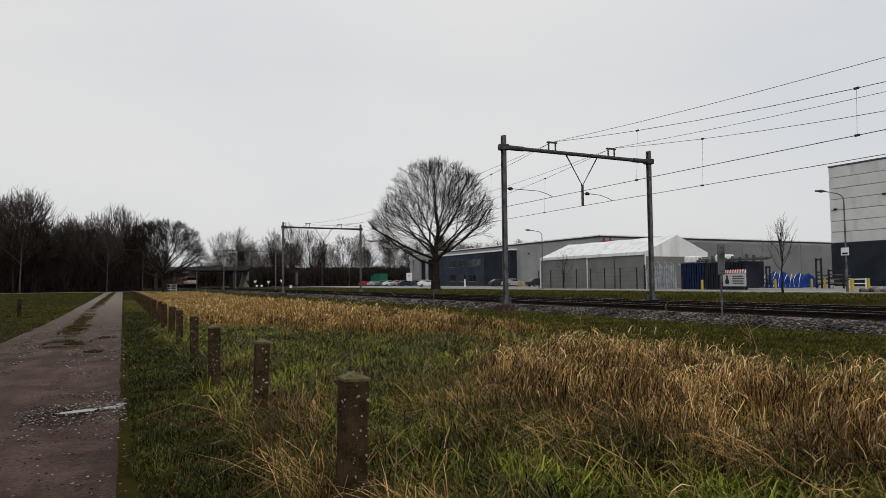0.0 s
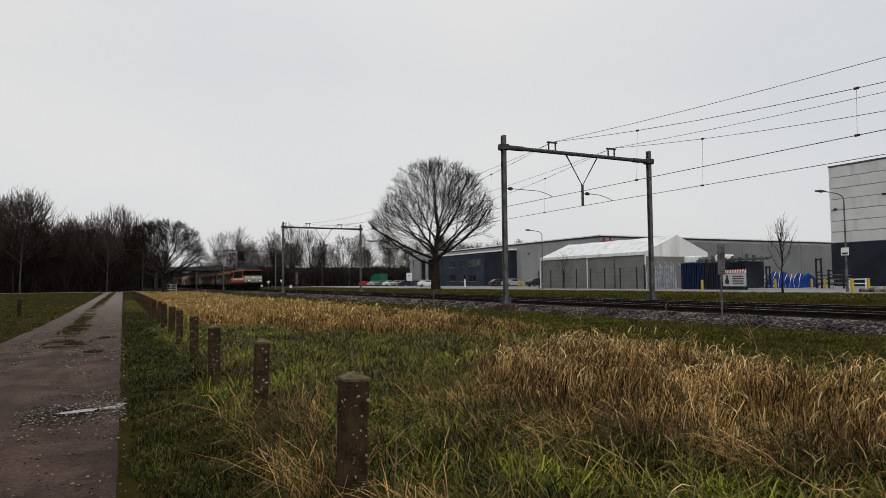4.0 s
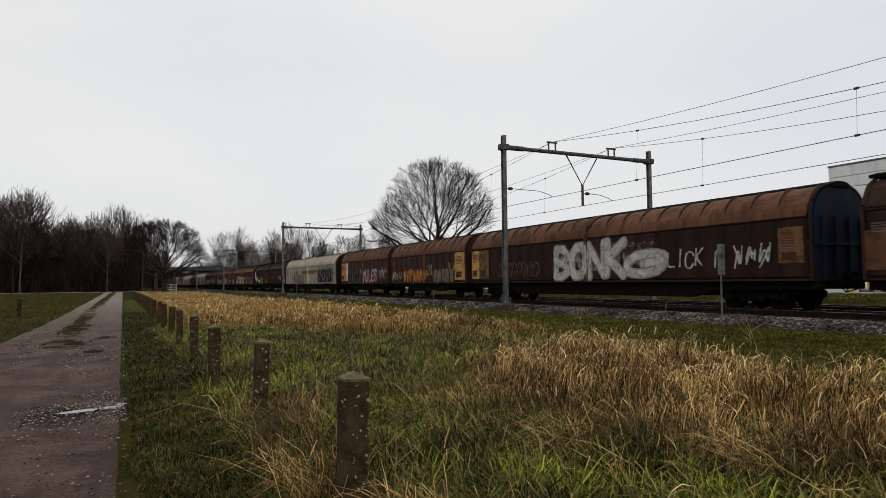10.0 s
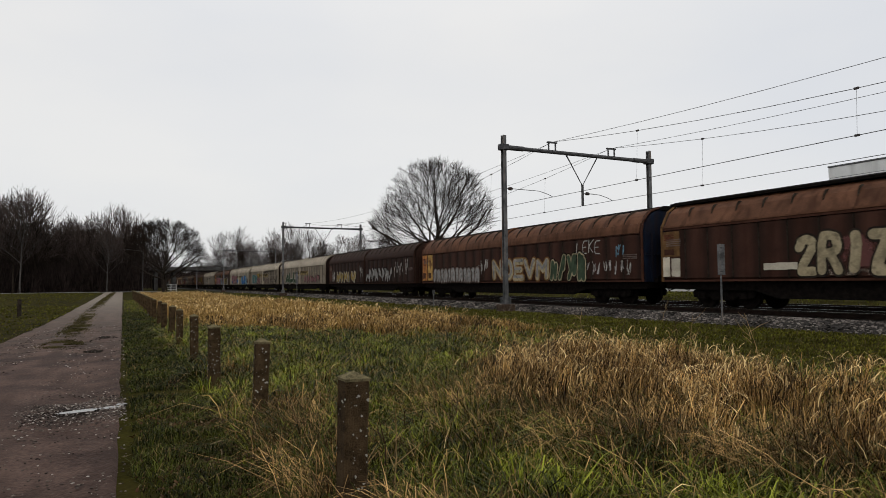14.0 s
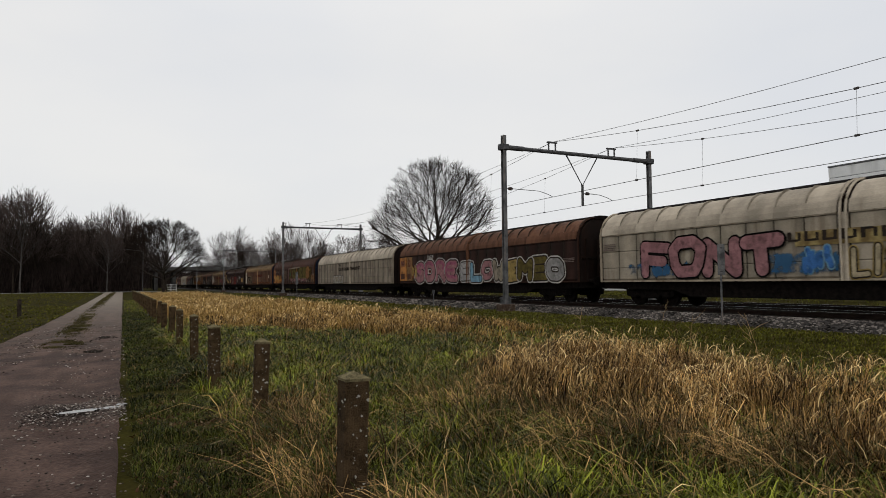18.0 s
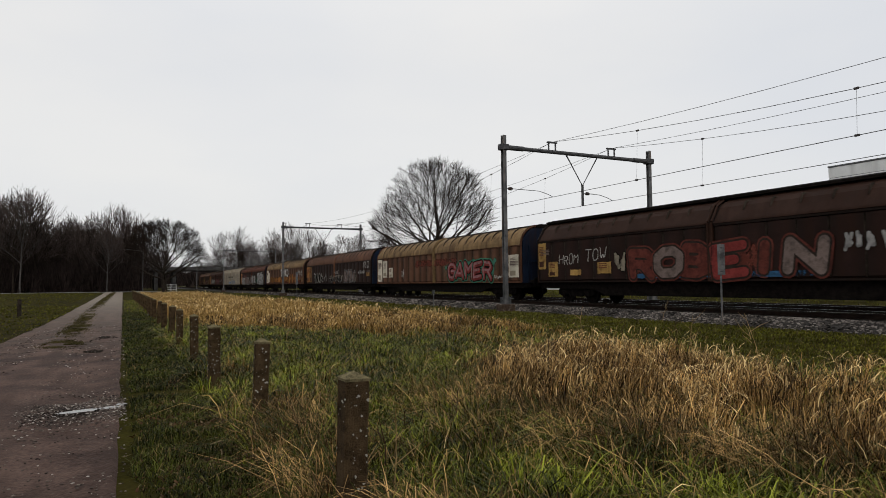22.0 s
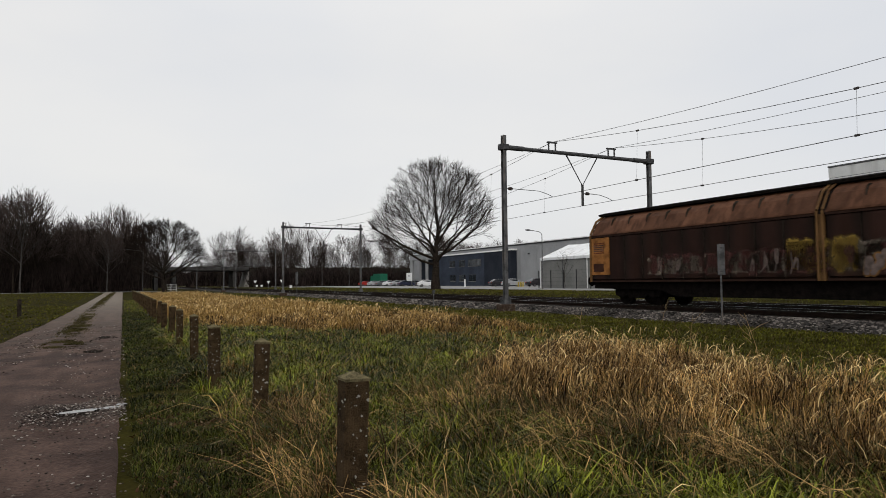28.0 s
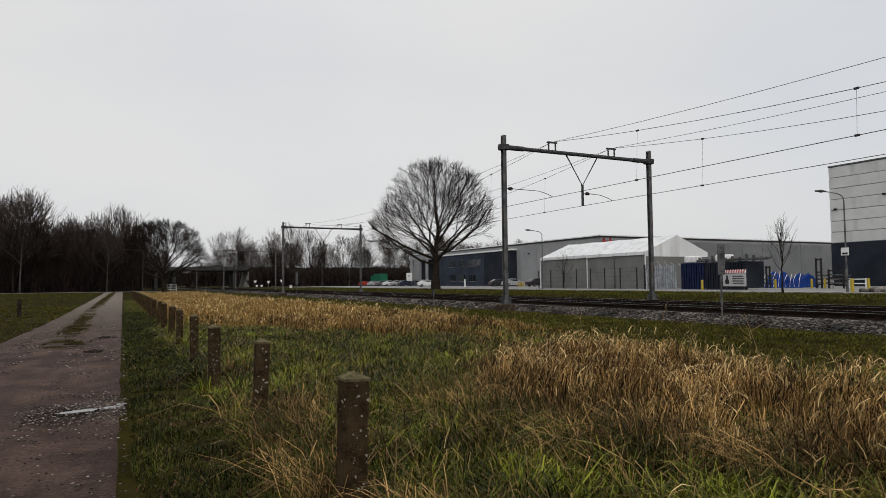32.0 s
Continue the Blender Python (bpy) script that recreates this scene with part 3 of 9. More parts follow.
P = {
    "brown": paint("brown_wagon_paint", (0.062, 0.027, 0.018)),
    "red": paint("red_brown_wagon_paint", (0.115, 0.044, 0.027)),
    "dark": paint("dark_brown_wagon_paint", (0.034, 0.018, 0.013)),
    "black": paint("blackened_wagon_paint", (0.013, 0.009, 0.0075)),
    "tan": paint("tan_wagon_roof", (0.20, 0.13, 0.062)),
    "ochre": paint("ochre_wagon_roof", (0.155, 0.085, 0.036)),
    "rust": paint("rust_brown_roof", (0.115, 0.054, 0.031)),
    "cream": paint("cream_wagon_paint", (0.305, 0.258, 0.192), 0.40),
    "grey": paint("grey_cream_paint", (0.215, 0.180, 0.136), 0.44),
    "greyroof": paint("grey_cream_roof", (0.37, 0.32, 0.25), 0.24),
    "brownwall": paint("faded_brown_wall", (0.118, 0.056, 0.034)),
    "orange": paint("orange_panel_paint", (0.38, 0.165, 0.05)),
    "yellow": paint("yellow_panel_paint", (0.38, 0.235, 0.075)),
    "namefield": paint("faded_yellow_field", (0.29, 0.225, 0.095), 0.55),
    "olive": paint("olive_sprayed_ground", (0.115, 0.092, 0.030), 0.5),
    "pale": paint("pale_label_paint", (0.55, 0.50, 0.40), 0.3),
    "blue": paint("dark_blue_end_paint", (0.009, 0.015, 0.030)),
}
WALL = {k: paint(k + "_panel_wall", c, rust, 0.6, seam_shade_dirt) for k, c, rust, seam_shade_dirt in (
    ("brown", (0.052, 0.0235, 0.0165), 0.45, 0.92), ("red", (0.115, 0.044, 0.027), 0.45, 0.7), ("dark", (0.031, 0.0155, 0.012), 0.45, 0.92), ("black", (0.024, 0.0125, 0.0102), 0.45, 0.7),
    ("cream", (0.305, 0.262, 0.20), 0.40, 0.42), ("grey", (0.225, 0.190, 0.145), 0.44, 0.45), ("brownwall", (0.115, 0.055, 0.032), 0.45, 0.92))}
G = {k: surface("spray_" + k, [v * 0.6 for v in c], c, 2.2, 0.85, 0, 0.05, 25, stain=[v * 0.38 + 0.004 for v in c], streak=True, spec=0.03, stain_at=0.57) for k, c in {
    "white": (0.44, 0.42, 0.39), "silver": (0.27, 0.26, 0.25), "black": (0.006, 0.005, 0.005), "teal": (0.05, 0.16, 0.18), "pink": (0.27, 0.085, 0.13),
    "rose": (0.27, 0.135, 0.14), "yellow": (0.29, 0.21, 0.075), "green": (0.07, 0.26, 0.05), "olive": (0.105, 0.082, 0.026), "blue": (0.045, 0.13, 0.32),
    "red": (0.11, 0.032, 0.024), "orange": (0.36, 0.15, 0.045), "faded": (0.16, 0.12, 0.105), "dusty": (0.24, 0.205, 0.155), "cream": (0.36, 0.30, 0.19), "ink": (0.03, 0.023, 0.018), "darkgreen": (0.055, 0.08, 0.05), "purple": (0.16, 0.05, 0.11),
    "crimson": (0.19, 0.036, 0.032), "seagreen": (0.05, 0.19, 0.125), "ochre": (0.20, 0.10, 0.035), "darkteal": (0.10, 0.15, 0.135), "sky": (0.16, 0.28, 0.36)}.items()}



def blotchy(name, c, cover):
    """Thin worn spray paint: patches with gaps through which the wall shows, thinning out towards the edges."""
    m = plain(name, c, 0.85, spec=0.03)
    nd, ln = m.node_tree.nodes, m.node_tree.links
    co, mp, nz = nd.new("ShaderNodeTexCoord"), nd.new("ShaderNodeMapping"), nd.new("ShaderNodeTexNoise")
    mp.inputs["Scale"].default_value = (1.6, 0.9, 1.0)
    nz.inputs["Scale"].default_value, nz.inputs["Detail"].default_value, nz.inputs["Roughness"].default_value = 1.7, 6, 0.65
    info = nd.new("ShaderNodeObjectInfo")
    ln.new(co.outputs["Object"], mp.inputs["Vector"])
    scale = nd.new("ShaderNodeVectorMath")
    scale.operation = "MULTIPLY_ADD"
    ln.new(info.outputs["Random"], scale.inputs[0])
    scale.inputs[1].default_value = (31.0, 17.0, 23.0)
    ln.new(mp.outputs["Vector"], scale.inputs[2])
    ln.new(scale.outputs[0], nz.inputs["Vector"])
    sep = nd.new("ShaderNodeSeparateXYZ")
    ln.new(co.outputs["Generated"], sep.inputs[0])
    fades = []
    for axis, width in (("X", 0.08), ("Y", 0.22)):
        d = nd.new("ShaderNodeMath")
        d.operation = "PINGPONG"
        d.inputs[1].default_value = 0.5
        ln.new(sep.outputs[axis], d.inputs[0])
        r = nd.new("ShaderNodeMapRange")
        r.inputs["From Max"].default_value, r.inputs["To Min"].default_value, r.inputs["To Max"].default_value = width, -0.35, 0.0
        ln.new(d.outputs[0], r.inputs["Value"])
        fades.append(r.outputs["Result"])
    add = nd.new("ShaderNodeMath")
    add.operation = "ADD"
    ln.new(fades[0], add.inputs[0])
    ln.new(fades[1], add.inputs[1])
    tot = nd.new("ShaderNodeMath")
    tot.operation = "ADD"
    ln.new(add.outputs[0], tot.inputs[0])
    ln.new(nz.outputs["Fac"], tot.inputs[1])
    al = nd.new("ShaderNodeMapRange")
    al.inputs["From Min"].default_value, al.inputs["From Max"].default_value, al.inputs["To Max"].default_value = 0.52 - 0.26 * cover, 0.64 - 0.26 * cover, 0.88
    ln.new(tot.outputs[0], al.inputs["Value"])
    ln.new(al.outputs["Result"], nd["Principled BSDF"].inputs["Alpha"])
    return m


SMEAR = {k: blotchy("worn_" + k, c, cover) for k, (c, cover) in {
    "rust": ((0.15, 0.055, 0.025), 0.45), "pink": ((0.13, 0.055, 0.05), 0.5), "pale": ((0.20, 0.165, 0.13), 0.25), "olive": ((0.085, 0.062, 0.021), 0.85), "orange": ((0.30, 0.12, 0.035), 0.6),
    "blue": ((0.03, 0.085, 0.16), 0.5), "grime_shade": ((0.035, 0.024, 0.018), 0.5), "yellow": ((0.26, 0.17, 0.04), 0.5), "red": ((0.12, 0.035, 0.025), 0.55), "seagreen": ((0.05, 0.16, 0.11), 0.5)}.items()}

HALF_W = 1.42      # half width over the sliding walls
Z_FLOOR, Z_SHOULDER, Z_TOP = 0.98, 3.02, 4.02


def shoulder(k, r=0.0):
    """The rounded roof edge: k from 0 at the wall to 1 at the ridge."""
    a = k * math.pi / 2
    return HALF_W + r - (HALF_W - 0.42) * (1 - math.cos(a)) ** 0.9, Z_SHOULDER + (Z_TOP - Z_SHOULDER + r) * math.sin(a) ** 0.92


def angular(k, r=0.0):
    """An angular roof edge with a flat slope."""
    pts = [(1.42, 3.02), (1.40, 3.12), (1.05, 3.72), (0.62, 3.98)]
    t = k * 3
    i = min(2, int(t))
    u = t - i
    return pts[i][0] + (pts[i + 1][0] - pts[i][0]) * u + r, pts[i][1] + (pts[i + 1][1] - pts[i][1]) * u + r


SEAM = 0.026
# shade in panel seams and beside roof ribs, painted as grimy dark tones
M_SEAM_SHADE_PALE = surface("dusty_seam_shade", (0.10, 0.086, 0.066), (0.20, 0.175, 0.14), 4, 0.85, 0, 0.1)
M_SEAM_SHADE_MID = surface("dirty_seam_shade", (0.045, 0.038, 0.03), (0.10, 0.086, 0.068), 4, 0.85, 0, 0.1)
M_SEAM_SHADE = surface("grimy_seam_shade", (0.012, 0.010, 0.008), (0.045, 0.036, 0.028), 4, 0.85, 0, 0.1)


def two_tone(me, second_faces):
    """Gives the named faces of a mesh its second material."""
    me.materials.append(M_SEAM_SHADE)
    for k in second_faces:
        me.polygons[k].material_index = 1
    return me


def wagon_meshes(length, roof):
    """Meshes of one wagon size. length: of the body; the wall is split in two at the middle."""
    half = length / 2
    edge = [roof(k / 8) for k in range(9)]
    out = {}
    s = Soup()       # end walls, floor and the fixed core
    core = [(HALF_W - 0.06, Z_FLOOR)] + [(x - 0.07, z - 0.05) for x, z in edge]
    ring = [(-x, z) for x, z in core] + [(x, z) for x, z in reversed(core)]
    s.prism(ring, -half + 0.02, half - 0.02)
    out["body"] = s.mesh("body", P["dark"])
    e = Soup()       # end ribs, both ends
    for sgn in (1,):
        y = sgn * half
        for x in (-1.0, -0.35, 0.35, 1.0):
            e.box(x - 0.05, x + 0.05, min(y, y + sgn * 0.07), max(y, y + sgn * 0.07), Z_FLOOR, 3.0)
        e.box(-1.36, 1.36, min(y, y + sgn * 0.05), max(y, y + sgn * 0.05), 2.1, 2.2)
    out["end_ribs"] = e.mesh("end_ribs", P["dark"])
    r = Soup()       # flat ridge with its gutter
    xr, zr = roof(1)
    if roof is angular:      # a raised walkway plate that overhangs the slope
        xr, zr = xr + 0.14, zr + 0.07
    r.prism([(-xr - 0.05, zr - 0.06), (-xr - 0.05, zr + 0.03), (-xr * 0.5, zr + 0.13), (xr * 0.5, zr + 0.13), (xr + 0.05, zr + 0.03), (xr + 0.05, zr - 0.06)], -half - 0.05, half + 0.05)
    out["ridge"] = r.mesh("ridge", M_BLACKGREASE)
    n = max(4, round((half - 0.3) / 1.05))
    pitch = (half - 0.36) / n
    p = Soup()       # one wall panel, pressed outward
    p.add([(-HALF_W + 0.06, -pitch / 2, Z_FLOOR + 0.06), (-HALF_W + 0.06, pitch / 2, Z_FLOOR + 0.06), (-HALF_W + 0.06, pitch / 2, Z_SHOULDER), (-HALF_W + 0.06, -pitch / 2, Z_SHOULDER),
           (-HALF_W, -pitch / 2 + SEAM, Z_FLOOR + 0.14), (-HALF_W, pitch / 2 - SEAM, Z_FLOOR + 0.14), (-HALF_W, pitch / 2 - SEAM, Z_SHOULDER - 0.08), (-HALF_W, -pitch / 2 + SEAM, Z_SHOULDER - 0.08)],
          [(0, 1, 5, 4), (2, 3, 7, 6), (1, 2, 6, 5), (3, 0, 4, 7)])
    zs, xs = [Z_FLOOR + 0.14], [HALF_W]                # two pressed ledges across the panel
    for z in (1.58, 2.28):
        zs += [z - 0.045, z, z + 0.02]
        xs += [HALF_W, HALF_W - 0.035, HALF_W]
    zs, xs = zs + [Z_SHOULDER - 0.08], xs + [HALF_W]
    p.add([(-xs[k], s * (pitch / 2 - SEAM), zs[k]) for k in range(8) for s in (-1, 1)], [(2 * k, 2 * k + 1, 2 * k + 3, 2 * k + 2) for k in range(7)])
    out["panel"] = two_tone(p.mesh("panel", P["brown"]), (2, 3))
    flat = Soup().add(p.v[:8], p.f[:4])      # the brown wagons: bulging sheets without ledges
    cols = [(k / 3 - 1, HALF_W + 0.03 * (1 - (k / 3 - 1) ** 2)) for k in range(7)]
    flat.add([(-x, c * (pitch / 2 - SEAM), z) for c, x in cols for z in (Z_FLOOR + 0.14, Z_SHOULDER - 0.08)], [(2 * k, 2 * k + 1, 2 * k + 3, 2 * k + 2) for k in range(6)])
    out["bulged_panel"] = two_tone(flat.mesh("bulged_panel", P["brown"]), (2, 3))
    q = Soup()       # one curved roof panel with a rib at its edge
    v, f = [], []
    for k in range(9):
        x, z = roof(k / 8)
        v += [(-x, -pitch / 2, z), (-x, pitch / 2, z)]
    f = [(2 * k, 2 * k + 1, 2 * k + 3, 2 * k + 2) for k in range(8)]
    q.add(v, f)
    v, f = [], []
    lo, hi = (0.23, 0.97) if roof is shoulder else (0.52, 0.80)
    for k in range(9):
        t = lo + (hi - lo) * k / 8
        up = 0.055 * min(1, 0.3 + k / 3) * min(1, 0.3 + (8 - k) / 3)
        x, z = roof(t)
        x2, z2 = roof(t, up)
        v += [(-x, -pitch / 2 - 0.038, z), (-x2, -pitch / 2 - 0.016, z2), (-x2, -pitch / 2 + 0.016, z2), (-x, -pitch / 2 + 0.038, z)]
    for k in range(8):
        f += [(4 * k + i, 4 * k + i + 1, 4 * k + i + 5, 4 * k + i + 4) for i in range(3)]
    q.add(v, f)
    eave = [roof(k / 8, 0.05) for k in (0, 0.8, 1.7)]
    x3, z3 = roof(1.85 / 8)
    v = [(-x, s * (pitch / 2 - 0.006), z) for x, z in [(HALF_W - 0.02, Z_SHOULDER)] + eave + [(x3, z3)] for s in (-1, 1)]
    q.add(v, [(2 * k, 2 * k + 1, 2 * k + 3, 2 * k + 2) for k in range(4)])
    # both rib flanks take the dark tone: painted shade with some dirt
    grime_shade = [8 + 3 * k + i for k in range(8) for i in (0, 2)]
    out["roof_panel"] = two_tone(q.mesh("roof_panel", P["rust"]), grime_shade)
    rail = Soup()    # top and bottom rails of a sliding wall
    span = half - 0.36
    rail.box(-HALF_W - 0.03, -HALF_W + 0.06, 0, span, Z_FLOOR, Z_FLOOR + 0.07)
    rail.box(-HALF_W - 0.035, -HALF_W + 0.04, 0, span, Z_SHOULDER - 0.04, Z_SHOULDER + 0.03)
    out["sliding_wall"] = rail.mesh("sliding_wall", P["brown"])
    c = Soup()       # lock post bent over the roof, at the middle and at the ends
    for dy in (-0.09, 0.09):
        pts = [(-HALF_W - 0.03, dy, Z_FLOOR)] + [(-roof(k / 6, 0.04)[0], dy, roof(k / 6, 0.04)[1]) for k in range(7)]
        c.tube(pts, 0.045, 5)
    c.box(-HALF_W - 0.02, -HALF_W + 0.05, -0.13, 0.13, Z_FLOOR, Z_SHOULDER)
    out["lock_post"] = c.mesh("lock_post", P["brown"])
    d = Soup()
    pts = [(-HALF_W - 0.01, 0, Z_FLOOR)] + [(-roof(k / 6, 0.02)[0], 0, roof(k / 6, 0.02)[1]) for k in range(7)]
    d.tube(pts, 0.055, 5)
    out["corner_post"] = d.mesh("corner_post", P["brown"])
    u = Soup()       # underframe with a fish-belly sole bar
    for sgn in (-1, 1):
        x = sgn * 1.18
        prof = [(-half + 0.1, 0.98), (half - 0.1, 0.98), (half - 0.1, 0.70), (half - 4.0, 0.66), (half - 4.9, 0.40), (-half + 4.9, 0.40), (-half + 4.0, 0.66), (-half + 0.1, 0.70)] if length > 15 else \
               [(-half + 0.1, 0.98), (half - 0.1, 0.98), (half - 0.1, 0.72), (half - 2.9, 0.70), (half - 3.4, 0.45), (-half + 3.4, 0.45), (-half + 2.9, 0.70), (-half + 0.1, 0.72)]
        u.prism(prof, x - 0.05, x + 0.05, "x")
    u.box(-1.2, 1.2, -half + 0.05, -half + 0.25, 0.72, 0.98)
    u.box(-1.2, 1.2, half - 0.25, half - 0.05, 0.72, 0.98)
    u.box(-0.2, 0.2, -half, half, 0.75, 0.96)
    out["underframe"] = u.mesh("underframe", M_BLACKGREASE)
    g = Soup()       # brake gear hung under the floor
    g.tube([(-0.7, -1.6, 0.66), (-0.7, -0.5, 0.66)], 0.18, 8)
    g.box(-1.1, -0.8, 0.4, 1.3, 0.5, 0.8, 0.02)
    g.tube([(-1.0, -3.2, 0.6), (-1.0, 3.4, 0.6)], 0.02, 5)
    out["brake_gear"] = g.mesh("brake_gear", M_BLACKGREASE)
    out["n"], out["pitch"], out["half"] = n, pitch, half
    return out


def running_gear():
    out = {}
    w = Soup()
    for sgn in (-1, 1):
        w.disc((0, 0.46), 0.46, sgn * 0.72 - 0.0675, sgn * 0.72 + 0.0675, 22)
        w.disc((0, 0.46), 0.49, sgn * 0.66 - 0.015, sgn * 0.66 + 0.015, 22)
        w.disc((0, 0.46), 0.16, sgn * 0.79, sgn * 0.79 + sgn * 0.16, 10)
    w.disc((0, 0.46), 0.08, -0.66, 0.66, 10)
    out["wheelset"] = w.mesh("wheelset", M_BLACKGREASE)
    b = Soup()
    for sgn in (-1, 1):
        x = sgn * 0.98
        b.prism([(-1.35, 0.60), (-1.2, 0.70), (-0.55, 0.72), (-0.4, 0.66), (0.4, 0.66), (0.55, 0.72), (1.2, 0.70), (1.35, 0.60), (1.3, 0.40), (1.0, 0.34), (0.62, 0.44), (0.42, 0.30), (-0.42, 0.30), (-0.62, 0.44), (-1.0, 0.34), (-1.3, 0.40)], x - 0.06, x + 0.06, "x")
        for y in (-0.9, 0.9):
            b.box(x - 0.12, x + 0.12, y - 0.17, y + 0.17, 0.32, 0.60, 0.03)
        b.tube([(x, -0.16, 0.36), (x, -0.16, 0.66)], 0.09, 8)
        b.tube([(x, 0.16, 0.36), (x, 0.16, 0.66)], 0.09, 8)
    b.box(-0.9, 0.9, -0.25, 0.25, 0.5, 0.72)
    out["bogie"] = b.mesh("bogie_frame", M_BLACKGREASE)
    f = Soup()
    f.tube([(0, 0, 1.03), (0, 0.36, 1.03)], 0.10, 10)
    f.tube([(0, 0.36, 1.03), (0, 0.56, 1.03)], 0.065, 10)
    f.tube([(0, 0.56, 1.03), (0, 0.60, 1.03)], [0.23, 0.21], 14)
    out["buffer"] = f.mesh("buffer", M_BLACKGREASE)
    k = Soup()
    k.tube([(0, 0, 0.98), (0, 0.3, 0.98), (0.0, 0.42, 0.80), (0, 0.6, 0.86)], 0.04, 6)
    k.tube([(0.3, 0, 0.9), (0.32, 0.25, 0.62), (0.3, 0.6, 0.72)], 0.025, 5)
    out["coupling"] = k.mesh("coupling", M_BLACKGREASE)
    return out


GEAR = running_gear()
LONG = wagon_meshes(21.75, shoulder)
LONG_ANG = wagon_meshes(21.75, angular)
SHORT = wagon_meshes(12.35, shoulder)


def wagon(y, body, roof, label, end="dark", kind=LONG, post=None, stripe=None):
    """A bogie wagon with two sliding walls a side. y: its centre along the track when the clock is at nought."""
    w = thing("covered_goods_wagon", label, "goods wagon", pose(TRACK, y, 0), "wagons of the train")
    half, n, pitch = kind["half"], kind["n"], kind["pitch"]
    part("body", painted(kind["body"], P[end]), w)
    for s in (0, 180):
        part("end_frame", painted(kind["end_ribs"], P[end]), w, m=pose(0, 0, 0, 0, 0, s))
    part("ridge", kind["ridge"], w, "dark ridge of the roof")
    turn = pose(0, 0, 0, 0, 0, 180)
    light = body in ("cream", "grey")
    for side in (0, 1):
        for h in (0, 1):
            base = (turn if side else Matrix()) @ pose(0, 0.18 if h else -half + 0.18, 0)
            wall = part("sliding_wall", painted(kind["sliding_wall"], P[stripe or body]), w, m=base)
            for k in range(n):
                at = pose(0, (k + 0.5) * pitch, 0)
                part("panel", painted(kind["panel" if light else "bulged_panel"], WALL[body], M_SEAM_SHADE_MID if light else M_SEAM_SHADE), wall, m=at)
                part("roof_panel", painted(kind["roof_panel"], P[roof], M_SEAM_SHADE_PALE if light else M_SEAM_SHADE), wall, m=at)
        base = turn if side else Matrix()
        part("lock_post", painted(kind["lock_post"], P[post or roof]), w, m=base)
        for s in (-1, 1):
            part("corner_post", painted(kind["corner_post"], P[post or body]), w, m=base @ pose(0, s * (half - 0.09), 0))
    part("underframe", kind["underframe"], w, "sooty steel underframe")
    part("brake_gear", kind["brake_gear"], w)
    if half > 8:
        for s in (-1, 1):
            bog = part("bogie", GEAR["bogie"], w, "sooty two-axle bogie", pose(0, s * (half - 2.55), 0))
            for d in (-0.9, 0.9):
                part("wheelset", GEAR["wheelset"], bog, m=pose(0, d, 0))
    else:
        for s in (-1, 1):
            part("wheelset", GEAR["wheelset"], w, m=pose(0, s * (half - 2.2), 0))
    for s in (-1, 1):
        rot = pose(0, 0, 0, 0, 0, 0 if s > 0 else 180)
        for x in (-0.875, 0.875):
            part("buffer", GEAR["buffer"], w, m=rot @ pose(x, half - 0.02, 0))
        part("coupling", GEAR["coupling"], w, m=rot @ pose(0, half, 0))
    return w


# flat things on the near wall of a wagon: u runs from its rear end (0) to its front end (1), v from the floor (0) to the shoulder (1)
def wall_place(w_half, u, v, lift):
    return pose(-HALF_W - 0.034 - lift, w_half - 2 * w_half * u, Z_FLOOR + 0.1 + (Z_SHOULDER - Z_FLOOR - 0.14) * v, 90, 0, -90)


def patch(w, half, u0, u1, v0, v1, mat, name="painted_panel", lift=0.0, label=""):
    c = wall_place(half, (u0 + u1) / 2, (v0 + v1) / 2, lift)
    a, b = (u1 - u0) * half, (v1 - v0) * (Z_SHOULDER - Z_FLOOR - 0.14) / 2
    rnd = random.Random(hash((round(u0, 3), round(v0, 3))) & 0xffff)
    n = 14
    edge = []
    for sx, sy, ex, ey in ((-1, -1, 1, -1), (1, -1, 1, 1), (1, 1, -1, 1), (-1, 1, -1, -1)):
        for k in range(n // 2):
            t = k / (n // 2)
            edge.append(((sx + (ex - sx) * t) * a + rnd.uniform(-0.012, 0.012), (sy + (ey - sy) * t) * b + rnd.uniform(-0.012, 0.012)))
    return part(name, Soup().prism(edge, -0.02, 0.004, "z"), w, label, c, mat)


# skeletons of drawn characters on a grid of five by five: points as column and row, strokes apart
GLYPHS = {
    "n": "00-03-24-43-40 21-22", "A": "00-24-40 11-31", "B": "00-04-24-43-22-02 22-41-20-00", "C": "43-34-14-03-01-10-30-41", "D": "00-04-24-42-20-00", "E": "40-00-04-44 02-32", "F": "00-04-44 02-32",
    "G": "43-34-14-03-01-10-30-41-42-22", "H": "00-04 40-44 02-42", "I": "20-24", "K": "00-04 44-02-40", "L": "04-00-40", "M": "00-04-22-44-40", "N": "00-04-40-44",
    "O": "10-01-03-14-34-43-41-30-10", "P": "00-04-34-43-32-02", "R": "00-04-34-43-32-02 22-40", "S": "43-34-14-03-12-32-41-30-10-01", "T": "04-44 24-20", "U": "04-01-10-30-41-44",
    "V": "04-20-44", "W": "04-10-22-30-44", "X": "00-44 04-40", "Y": "04-22-44 22-20", "Z": "04-44-00-40", "1": "13-24-20", "2": "03-14-34-43-00-40", "3": "04-44-22-41-30-10-01", "9": "10-30-43-34-14-03-12-42"}


